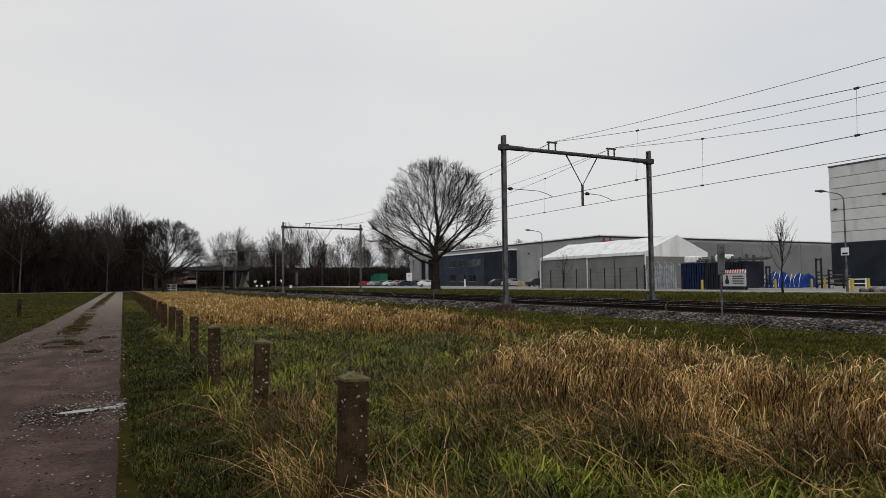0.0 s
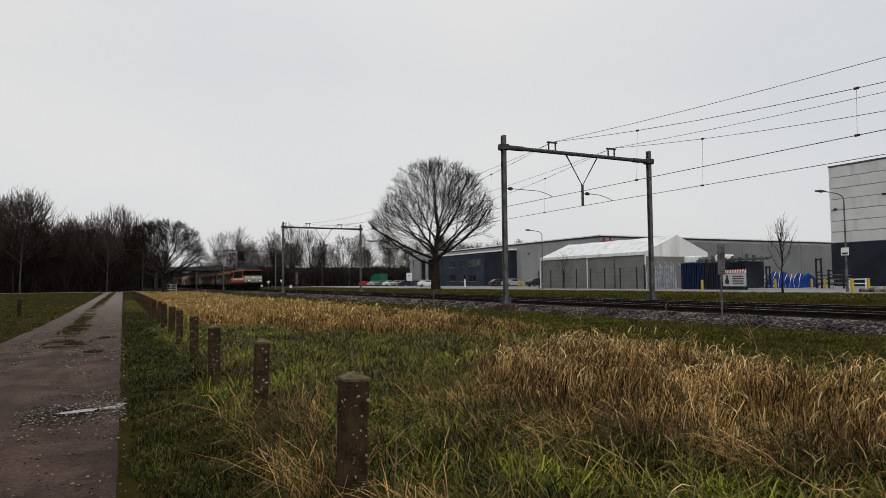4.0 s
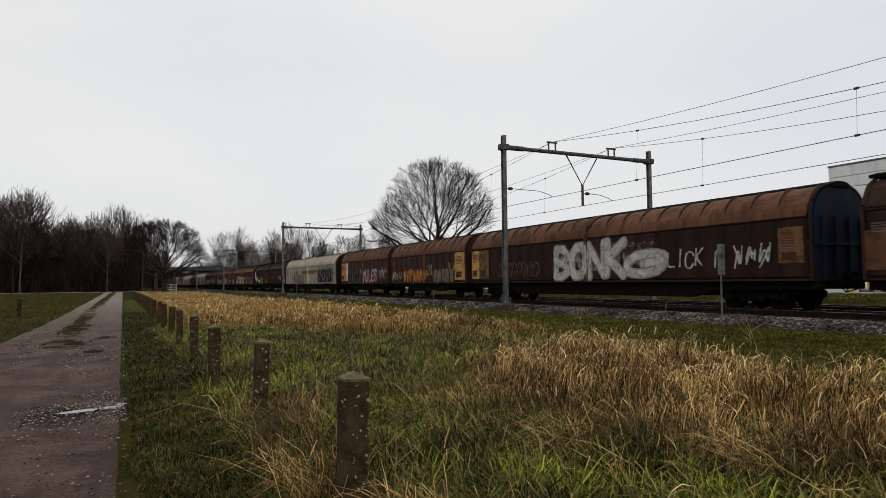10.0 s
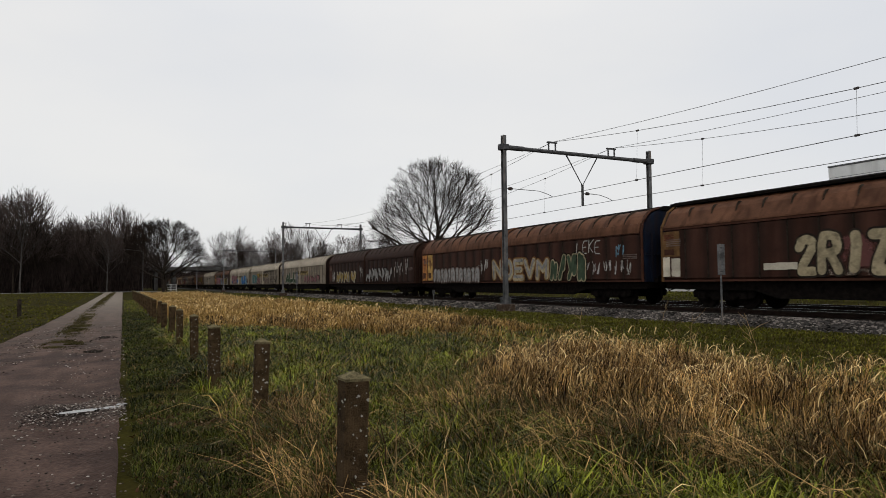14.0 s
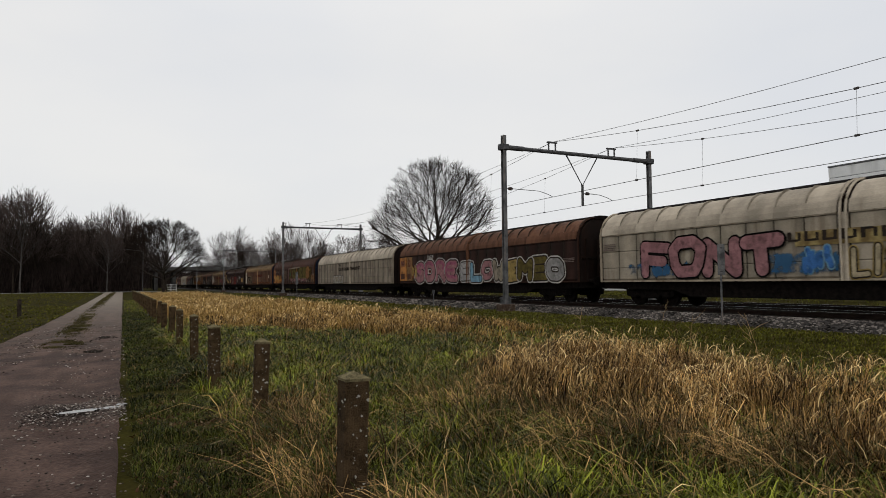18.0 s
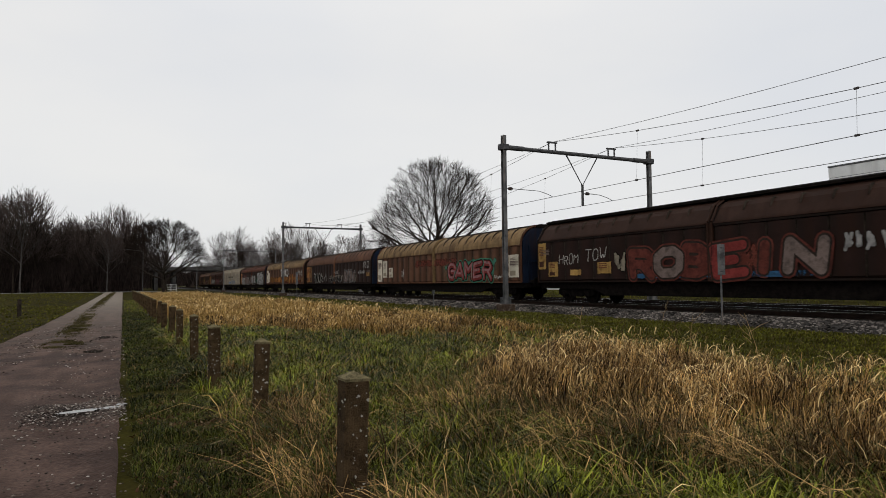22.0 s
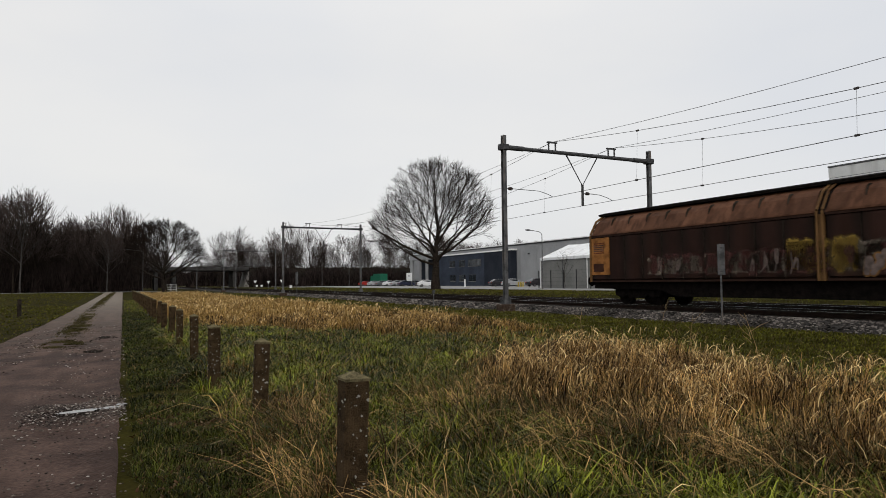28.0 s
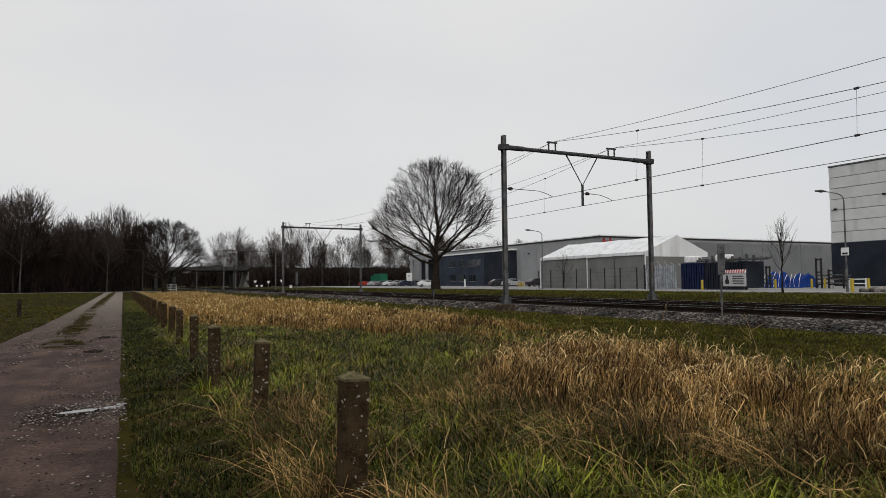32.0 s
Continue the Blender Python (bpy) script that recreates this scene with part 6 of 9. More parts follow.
class Wood:
    """Grows bare branches as chains of tapered tubes into two lots: limbs and twigs."""

    def __init__(self, seed):
        self.rng = np.random.default_rng(seed)
        self.lots = {"limb": ([], []), "twig": ([], [])}
        self.n = {"limb": 0, "twig": 0}
        self.dome, self.least = None, 0.006

    def room(self, p, d):
        """Way left from p along d to the edge of the crown."""
        if self.dome is None:
            return 99.0
        c, rx, ru, rd = self.dome
        k = 1.0 + 0.14 * noise.noise(Vector((d[0] * 2.2 + p[0] * 0.15, d[1] * 2.2 + p[1] * 0.15, d[2] * 2.2 + rx)))
        rx, ru = rx * k, ru * k
        q = p - c
        rz = ru if q[2] > 0 else rd
        s = np.array([rx, rx, rz])
        a, b = q / s, d / s
        A, B, C = b @ b, 2 * a @ b, a @ a - 1
        if C > 0:
            return self.rng.uniform(0.0, 0.35)
        return (-B + math.sqrt(max(0, B * B - 4 * A * C))) / (2 * A)

    def seg(self, lot, a, b, ra, rb):
        sides = 6 if ra > 0.08 else 3
        d = b - a
        d = d / (np.linalg.norm(d) + 1e-9)
        h = np.array([0, 0, 1.0]) if abs(d[2]) < 0.9 else np.array([1.0, 0, 0])
        u = np.cross(d, h)
        u /= np.linalg.norm(u)
        w = np.cross(d, u)
        t = np.arange(sides) * 2 * np.pi / sides
        ring = np.outer(np.cos(t), u) + np.outer(np.sin(t), w)
        V, F = self.lots[lot]
        n = self.n[lot]
        V.append(a + ring * ra)
        V.append(b + ring * rb)
        F += [(n + k, n + (k + 1) % sides, n + sides + (k + 1) % sides, n + sides + k) for k in range(sides)]
        self.n[lot] += 2 * sides

    def grow(self, p, d, length, r, level, top, spread, kids, up=0.12):
        rng = self.rng
        lot = "limb" if level <= 2 else "twig"
        length = min(length, self.room(np.array(p, float), np.array(d, float)) * rng.uniform(0.80, 1.04))
        if length < 0.22:
            return
        steps = 4 if level < 2 else 3 if level < 4 else 2
        tip = max(r * (0.45 if level < top else 0.3), self.least * 0.7)
        q, dirn = np.array(p, float), np.array(d, float)
        kid_list = []
        for s in range(steps):
            dirn = dirn + rng.normal(0, 0.13, 3) + np.array([0, 0, up if level else 0.02])
            dirn /= np.linalg.norm(dirn)
            e = q + dirn * length / steps
            ra, rb = r + (tip - r) * s / steps, r + (tip - r) * (s + 1) / steps
            self.seg(lot, q, e, ra, rb)
            kid_list.append((e.copy(), dirn.copy(), rb))
            q = e
        if level >= top:
            return
        n = kids[level]
        for k in range(n):
            f = (k + rng.uniform(0.3, 1.0)) / n
            f = 0.32 + 0.68 * f if level else 0.35 + 0.65 * f
            i = min(steps - 1, int(f * steps))
            base, bd, br = kid_list[i]
            if i > 0:
                base = kid_list[i - 1][0] + (base - kid_list[i - 1][0]) * (f * steps - i)
            ang = rng.uniform(0.5, 1.0) * spread * (1.25 - 0.55 * f)
            az = k * 2.4 + rng.uniform(-0.5, 0.5)
            h = np.array([0, 0, 1.0]) if abs(bd[2]) < 0.95 else np.array([1.0, 0, 0])
            u = np.cross(bd, h)
            u /= np.linalg.norm(u)
            w = np.cross(bd, u)
            nd = bd * math.cos(ang) + (u * math.cos(az) + w * math.sin(az)) * math.sin(ang)
            ll = length * rng.uniform(0.55, 0.8) * (1.0 - 0.35 * f if level == 0 else 1.0 - 0.2 * f)
            self.grow(base, nd, ll, max(self.least, br * rng.uniform(0.45, 0.7)), level + 1, top, spread, kids, up)

    def mesh(self, lot, name, mat):
        V, F = self.lots[lot]
        big = [f for f in F]
        return raw_mesh(name, np.concatenate(V), big, mat, 4)


def bare_tree(name, seed, height, trunk_r, kids, top, spread, label, first=0.38, bark=None, twig=None, at=(0, 0, 0), up=0.12, limb_r=0.6, category="tree", group="", steep=1.0, twig_r=0.007, lean=(0, 0), dome=None):
    """A leafless tree: one mesh of trunk and limbs, one of fine twigs."""
    w = Wood(seed)
    t = thing(name, label, category, pose(*at), group)
    rng = w.rng
    w.least = twig_r
    if dome:
        w.dome = (np.array([0, 0, dome[0]]), dome[1], dome[2], dome[3])
    trunk_top = height * (0.58 if dome else 0.78)
    pts = [np.array([0, 0, -0.1]), np.array([rng.normal(0, 0.05), rng.normal(0, 0.05), height * 0.10])]
    for k in range(1, 7):
        pts.append(np.array([rng.normal(0, 0.02 * height) * k / 6 + lean[0] * k / 6, rng.normal(0, 0.02 * height) * k / 6 + lean[1] * k / 6, height * 0.1 + (trunk_top - height * 0.1) * k / 6]))
    rad = [trunk_r * 1.35, trunk_r] + [trunk_r * (1 - 0.13 * k) for k in range(1, 7)]
    for k in range(len(pts) - 1):
        w.seg("limb", pts[k], pts[k + 1], rad[k], rad[k + 1])
    n = kids[0]
    for k in range(n):
        f = first + (1 - first) * (k + rng.uniform(0, 0.8)) / n
        z = f * trunk_top
        i = max(0, min(len(pts) - 2, np.searchsorted([p[2] for p in pts], z) - 1))
        u = (z - pts[i][2]) / (pts[i + 1][2] - pts[i][2])
        base = pts[i] + (pts[i + 1] - pts[i]) * u
        g = (f - first) / (1 - first)
        ang = (1.15 - (0.75 if dome else 0.85) * g) * spread * steep
        az = k * 2.4 + rng.uniform(-0.4, 0.4)
        d = np.array([math.cos(az) * math.sin(ang), math.sin(az) * math.sin(ang), math.cos(ang)])
        ll = height * (0.40 - 0.17 * g) * rng.uniform(0.85, 1.1) if not dome else dome[1] * rng.uniform(0.85, 1.1)
        w.grow(base, d, ll, max(0.02, rad[min(i + 1, 7)] * limb_r * rng.uniform(0.7, 1)), 1, top, 0.75, kids, up)
    part("trunk", w.mesh("limb", "trunk", bark or M_BARK), t, "bare trunk and limbs")
    if w.n["twig"]:
        part("crown", w.mesh("twig", "crown", twig or M_TWIG), t, "leafless crown of fine twigs")
    return t
# the large bare tree by the street
bare_tree("tree", 11, 16.6, 0.50, [26, 7, 6, 5, 4], 4, 1.05, "large bare deciduous tree with a broad rounded crown", first=0.28, at=(35.6, 73.6, YARD - 0.05), up=0.08, limb_r=0.58, twig_r=0.017, dome=(7.2, 8.4, 9.6, 4.2))
# the round tree at the end of the track
bare_tree("tree", 8, 15.2, 0.55, [26, 7, 5, 5, 3], 4, 1.05, "bare round-crowned tree beside the viaduct", first=0.26, at=(8.0, 150.0, GROUND), up=0.06, limb_r=0.55, twig_r=0.030, dome=(7.0, 8.9, 8.9, 4.6))

# woods: a few kinds of bare tree, repeated and turned
KINDS = [
    bare_tree("tree", 21, 21, 0.24, [14, 5, 5, 3], 3, 0.75, "slender bare woodland tree", twig_r=0.042, first=0.30, at=(-26, 186, GROUND), group="woodland trees", up=0.12, twig=M_TWIG_RED),
    bare_tree("tree", 22, 23, 0.28, [15, 6, 4, 3], 3, 0.85, "tall bare woodland tree with an open crown", twig_r=0.042, first=0.28, at=(-36, 181, GROUND), group="woodland trees", up=0.1, twig=M_TWIG_RED),
    bare_tree("tree", 23, 18, 0.20, [13, 5, 4, 4], 3, 0.8, "bare young woodland tree", twig_r=0.042, first=0.2, at=(-12, 190, GROUND), group="woodland trees", up=0.1, twig=M_TWIG),
]
BIRCH = bare_tree("birch_tree", 31, 22, 0.2, [18, 6, 5, 4], 3, 0.7, "bare birch with a pale trunk", twig_r=0.02, first=0.35, bark=M_BIRCH, twig=M_TWIG_RED, at=(-21.0, 174, GROUND), group="birches", up=0.06)
rnd = random.Random(77)


def plant(kind, x, y, k, z=GROUND):
    return copy_thing(kind, pose(x, y, z, 0, 0, rnd.uniform(0, 360)) @ Matrix.Diagonal((k, k, k, 1)))


for j in range(150):
    y = rnd.uniform(178, 240)
    x = rnd.uniform(-46, 3.5) * y / 185
    plant(rnd.choice(KINDS), x, y, rnd.uniform(0.58, 0.84))
for x, y, k in ((-24.0, 180, 0.96), (-21.0, 183, 1.0), (-18.5, 179, 0.96), (-26.5, 184, 0.9), (-22.5, 176, 0.9), (-4.2, 182, 0.84), (-2.0, 186, 0.9), (0.6, 180, 0.86), (2.4, 184, 0.82), (-12.5, 181, 0.8), (-10.5, 186, 0.78)):
    plant(KINDS[1] if k > 0.85 else KINDS[0], x, y, k)
plant(BIRCH, -3.4, 172, 0.66)
# beyond the viaduct
for j in range(40):
    plant(rnd.choice(KINDS), rnd.uniform(-10, 16) if j % 2 else rnd.uniform(34, 80), rnd.uniform(262, 330), rnd.uniform(0.6, 0.85))
# trees behind the embankment, beyond the street
for j in range(70):
    x = 34 + j * 1.7 + rnd.uniform(-1.5, 1.5)
    plant(rnd.choice(KINDS), x, rnd.uniform(236, 275), rnd.uniform(0.62, 0.92) * (1.0 if x > 45 else 1.1), YARD)
for j in range(14):
    plant(rnd.choice(KINDS), 150 + j * 7 + rnd.uniform(-3, 3), rnd.uniform(240, 300), rnd.uniform(0.7, 1.0), YARD)
plant(KINDS[0], 52, 222, 0.95, YARD)

# the young street tree
bare_tree("young_tree", 41, 4.9, 0.07, [18, 5, 4], 2, 0.5, "young bare street tree", first=0.35, at=(39.0, 28.0, YARD - 0.03), up=0.12, limb_r=0.45)
bare_tree("young_tree", 42, 4.6, 0.045, [8, 4, 3], 2, 0.7, "thin bare sapling by the fence", first=0.35, at=(47.4, 62.5, YARD), up=0.15, limb_r=0.45)


def thicket(name, x0, x1, y0, y1, h0, h1, n, seed, mat, label, base=GROUND, width=0.03):
    """Dense undergrowth: upright and crossing twigs as thin three-sided blades."""
    rng = np.random.default_rng(seed)
    x, y = rng.uniform(x0, x1, n), rng.uniform(y0, y1, n)
    h = rng.uniform(h0, h1, n) * (0.75 + 0.25 * np.sin(x * 0.6) * np.cos(x * 0.23 + 1))
    lean = rng.normal(0, 0.28, (n, 2)) * h[:, None]
    a = np.stack([x, y, np.full(n, base - 0.1)], 1)
    tip = a + np.stack([lean[:, 0], lean[:, 1], h], 1)
    side = np.stack([rng.normal(0, 1, n), rng.normal(0, 1, n), rng.normal(0, 0.3, n)], 1)
    side = side / np.linalg.norm(side, axis=1, keepdims=True) * (width * rng.uniform(0.6, 2.5, n))[:, None]
    mid = a + (tip - a) * 0.5 + rng.normal(0, 0.18, (n, 3))
    V = np.stack([a - side, a + side, mid + side * 0.8, mid - side * 0.8, tip], 1).reshape(-1, 3)
    k = np.arange(n)[:, None] * 5
    F = np.concatenate([k + [0, 1, 2], k + [0, 2, 3], k + [3, 2, 4]], 0)
    return tagged(new(name, raw_mesh(name, V, F, mat)), label, "undergrowth", kind="stuff")


M_BRUSH = blades("dark_undergrowth", (0.008, 0.006, 0.0052), (0.040, 0.029, 0.026), 0.95)
thicket("undergrowth", -62, 4.5, 178, 235, 4, 12.5, 120000, 3, M_BRUSH, "dense dark leafless undergrowth of the wood", width=0.045)
thicket("shrubs", 36, 150, 226, 236, 2.0, 7.5, 16000, 4, M_BRUSH, "dense dark leafless shrubs on the embankment", base=YARD, width=0.12)
thicket("far_thicket", -40, 16.5, 330, 350, 6, 15, 12000, 14, M_BRUSH, "distant dark leafless wood beyond the viaduct", width=0.25)
thicket("far_thicket_east", 29, 160, 330, 350, 6, 15, 14000, 15, M_BRUSH, "distant dark leafless wood beyond the viaduct", width=0.25)
thicket("track_thicket", 20, 60, 560, 600, 8, 16, 5000, 16, M_BRUSH, "distant dark wood where the railway bends away", width=0.4)
# ---- buildings, yard and street ----
M_CLAD = surface("light_grey_cladding", (0.22, 0.225, 0.23), (0.29, 0.295, 0.30), 0.25, 0.6, 0, 0.03, 12, stain=(0.20, 0.20, 0.20), streak=True, stain_at=0.66)
M_CLAD2 = surface("mid_grey_cladding", (0.15, 0.155, 0.16), (0.20, 0.205, 0.21), 0.25, 0.6, 0, 0.03, 12)
M_WHITECLAD = surface("white_panel_cladding", (0.50, 0.51, 0.50), (0.60, 0.60, 0.59), 0.3, 0.55, 0, 0.02, 10, stain=(0.42, 0.42, 0.41), streak=True, stain_at=0.66)
M_NAVY = surface("slate_blue_cladding", (0.024, 0.030, 0.043), (0.042, 0.051, 0.070), 0.4, 0.6, 0, 0.03, 12)
M_NAVYDARK = surface("dark_slate_cladding", (0.014, 0.017, 0.024), (0.026, 0.030, 0.040), 0.4, 0.6, 0, 0.03, 12)
M_TENT = surface("white_tent_fabric", (0.66, 0.67, 0.68), (0.78, 0.79, 0.79), 0.5, 0.5, 0, 0.1, 8, stain=(0.55, 0.55, 0.54), streak=True)
M_TENTWALL = surface("grey_tent_wall", (0.14, 0.142, 0.135), (0.20, 0.20, 0.19), 0.4, 0.55, 0, 0.1, 8, stain=(0.16, 0.16, 0.155), streak=True)
M_CONTAINER = surface("dark_blue_container", (0.010, 0.016, 0.045), (0.020, 0.030, 0.075), 1.5, 0.55, 0, 0.06, 20, stain=(0.03, 0.02, 0.018), streak=True, stain_at=0.66)
M_TARP = surface("blue_tarpaulin", (0.008, 0.026, 0.13), (0.018, 0.055, 0.24), 1.5, 0.4, 0, 0.5, 10)
M_GREENPAINT = plain("green_truck_paint", (0.015, 0.12, 0.07), 0.4)


def window(parent, x, y0, y1, z0, z1, mullions=1):
    """A window in a wall that faces the railway: frame, sill, panes."""
    w = part("window", Soup().box(x - 0.05, x + 0.03, y0, y1, z0, z1, 0.01), parent, "dark framed window", mat=M_BLACK)
    n = mullions + 1
    for k in range(n):
        a, b = y0 + (y1 - y0) * k / n + 0.07, y0 + (y1 - y0) * (k + 1) / n - 0.07
        part("pane", Soup().box(x - 0.062, x - 0.05, a, b, z0 + 0.08, z1 - 0.08), w, mat=M_GLASS)
    part("sill", Soup().box(x - 0.12, x - 0.04, y0 - 0.05, y1 + 0.05, z0 - 0.07, z0 - 0.01), w, mat=M_CONCRETE)
    return w


def warehouse():
    b = thing("warehouse", "long light grey clad warehouse with white roof edge", "warehouse", group="company buildings")
    x0, x1, y0, y1, h = 75.0, 142.0, 88.6, 172.0, 9.0
    wall = part("wall", Soup().box(x0, x1, y0, y1, YARD - 0.1, h), b, "light grey wall cladding", mat=M_CLAD)
    pn = Soup().box(x0 - 0.05, x0 - 0.005, 0.06, 5.92, 0.9, h - 0.75)
    me = pn.mesh("panel", M_CLAD)
    for k in range(13):
        part("panel", me, wall, m=pose(0, y0 + k * 6.4, 0))
    pe = Soup().box(0.06, 6.0, y0 - 0.05, y0 - 0.005, 0.9, h - 0.75).mesh("end_panel", M_CLAD2)
    for k in range(11):
        part("panel", pe, wall, "mid grey end panel" if k == 0 else "", pose(x0 + 0.06 + k * 6.05, 0, 0))
    roof = part("roof", Soup().box(x0 + 0.1, x1 - 0.1, y0 + 0.1, y1 - 0.1, h, h + 0.05), b, mat=M_STEEL_DARK)
    part("roof_edge", Soup().box(x0 - 0.14, x0 - 0.06, y0 - 0.14, y1, h - 0.06, h + 0.12).box(x0 - 0.14, x1, y0 - 0.14, y0 - 0.06, h - 0.06, h + 0.12), roof, "white roof trim", mat=M_WHITE)
    part("gutter", Soup().box(x0 - 0.12, x0 - 0.06, y0 - 0.1, y1, h - 0.34, h - 0.07).box(x0 - 0.1, x1, y0 - 0.12, y0 - 0.06, h - 0.34, h - 0.07), roof, "black gutter", mat=M_BLACK)
    for ya, yb in ((99.0, 103.2), (93.0, 97.2), (88.9, 91.6)):
        door = part("loading_door", Soup().box(x0 - 0.09, x0 + 0.02, ya, yb, YARD, 2.9, 0.02), b, "dark loading door", mat=M_NAVYDARK)
        part("frame", Soup().box(x0 - 0.14, x0 - 0.06, ya - 0.3, ya, YARD, 3.15).box(x0 - 0.14, x0 - 0.06, yb, yb + 0.3, YARD, 3.15).box(x0 - 0.14, x0 - 0.06, ya - 0.3, yb + 0.3, 2.9, 3.2), door, mat=M_WHITE)
    sg = Soup()      # plain red strokes of a company sign on the end wall
    for k in range(4):
        x = 75.5 + k * 0.7
        sg.prism([(x, h - 1.35), (x + 0.26, h - 1.35), (x + 0.58 - 0.85 * (k % 2), h - 0.4), (x + 0.3 - 0.85 * (k % 2), h - 0.4)], y0 - 0.12, y0 - 0.06)
    part("company_sign", sg, b, "red company sign strokes", mat=M_RED)
    for y in (110.5, 101.0, 96.2):
        part("wall_lamp", Soup().box(x0 - 0.35, x0 - 0.05, y - 0.15, y + 0.15, 6.6, 6.85, 0.03), b, mat=M_BLACK)
    vent = Soup().tube([(83, 96, h), (83, 96, h + 0.5)], 0.25, 10).box(82.4, 83.6, 95.7, 96.3, h + 0.5, h + 0.62)
    part("roof_vent", vent, b, mat=M_STEEL)


def office():
    b = thing("office_building", "two-storey slate blue office with dark windows", "office building", group="company buildings")
    x0, k = 73.6, 1.0824
    up = lambda z: 1.05 + (z - 1.05) * k
    y0, y1, h = 106.5 * k, 141.0 * k, up(7.15)
    part("wall", Soup().box(x0, 75.1, y0, y1, YARD - 0.1, h), b, "slate blue wall", mat=M_NAVY)
    part("dark_wall", Soup().box(x0 - 0.04, 75.1, y0 - 0.02, 117.0 * k, YARD - 0.1, h - 0.02), b, "darker blue wall bay", mat=M_NAVYDARK)
    part("roof", Soup().box(x0 - 0.25, 75.1, y0 - 0.25, y1 + 0.2, h, h + 0.3, 0.02), b, "white roof band", mat=M_WHITE)
    for ya, yb, m in ((133.0, 130.2, 1), (128.4, 125.6, 1), (124.0, 118.3, 2)):
        window(b, x0, yb * k, ya * k, up(4.45), up(5.95), m)
    for ya, yb in ((132.8, 129.9), (128.2, 125.3), (123.7, 120.6)):
        window(b, x0, yb * k, ya * k, up(1.15), up(2.65), 1)
    part("entrance_canopy", Soup().box(x0 - 2.4, x0 + 1.4, 141.2 * k, 150.5 * k, up(6.6), up(7.3), 0.03), b, "pale grey entrance canopy", mat=M_CLAD)
    for y in (141.6, 145.6, 150.0):
        part("column", Soup().box(x0 - 2.3, x0 - 1.7, y * k - 0.3, y * k + 0.3, YARD, up(6.6), 0.02), b, "pale grey column", mat=M_CLAD)
    part("entrance_wall", Soup().box(x0 + 0.5, 75, 141 * k, 150.5 * k, YARD, up(6.6)), b, mat=M_NAVYDARK)


def tall_hall():
    b = thing("tall_hall", "tall hall with white panels over a dark plinth", "industrial hall", group="company buildings")
    x0, y1, h, split = 80.0, 50.6, 15.1, 5.5
    y0 = -10.0
    wall = part("wall", Soup().box(x0 + 0.1, 130, y0, y1 - 0.1, YARD - 0.1, h - 0.05), b, mat=M_CLAD2)
    n = 7
    ph = (h - split) / n
    for k in range(n):
        for j in range(4):
            part("panel", Soup().box(x0, x0 + 0.12, y1 - (j + 1) * 15.1, y1 - j * 15.1 - 0.03, split + k * ph, split + (k + 1) * ph - 0.07, 0.015), wall, "white wall panel" if k + j == 0 else "", mat=M_WHITECLAD)
    part("plinth", Soup().box(x0 - 0.02, x0 + 0.1, y0, y1 - 0.02, YARD - 0.1, split - 0.06), b, "dark blue plinth wall", mat=M_NAVYDARK)
    part("roof_edge", Soup().box(x0 - 0.08, 130, y0, y1, h - 0.02, h + 0.14), b, mat=M_STEEL)
    door = part("sectional_door", Soup().box(x0 - 0.1, x0 + 0.02, 35.0, 39.8, YARD, 5.3, 0.02), b, "grey sectional door with windows", mat=M_CLAD2)
    for r in range(4):
        for c in range(3):
            part("pane", Soup().box(x0 - 0.13, x0 - 0.1, 35.3 + c * 1.5, 36.5 + c * 1.5, 2.3 + r * 0.75, 2.85 + r * 0.75), door, mat=M_GLASS)
    for y, z in ((49.8, 9.6), (44.0, 10.8)):
        part("wall_lamp", Soup().box(x0 - 0.3, x0, y - 0.15, y + 0.15, z, z + 0.2, 0.02), b, mat=M_BLACK)


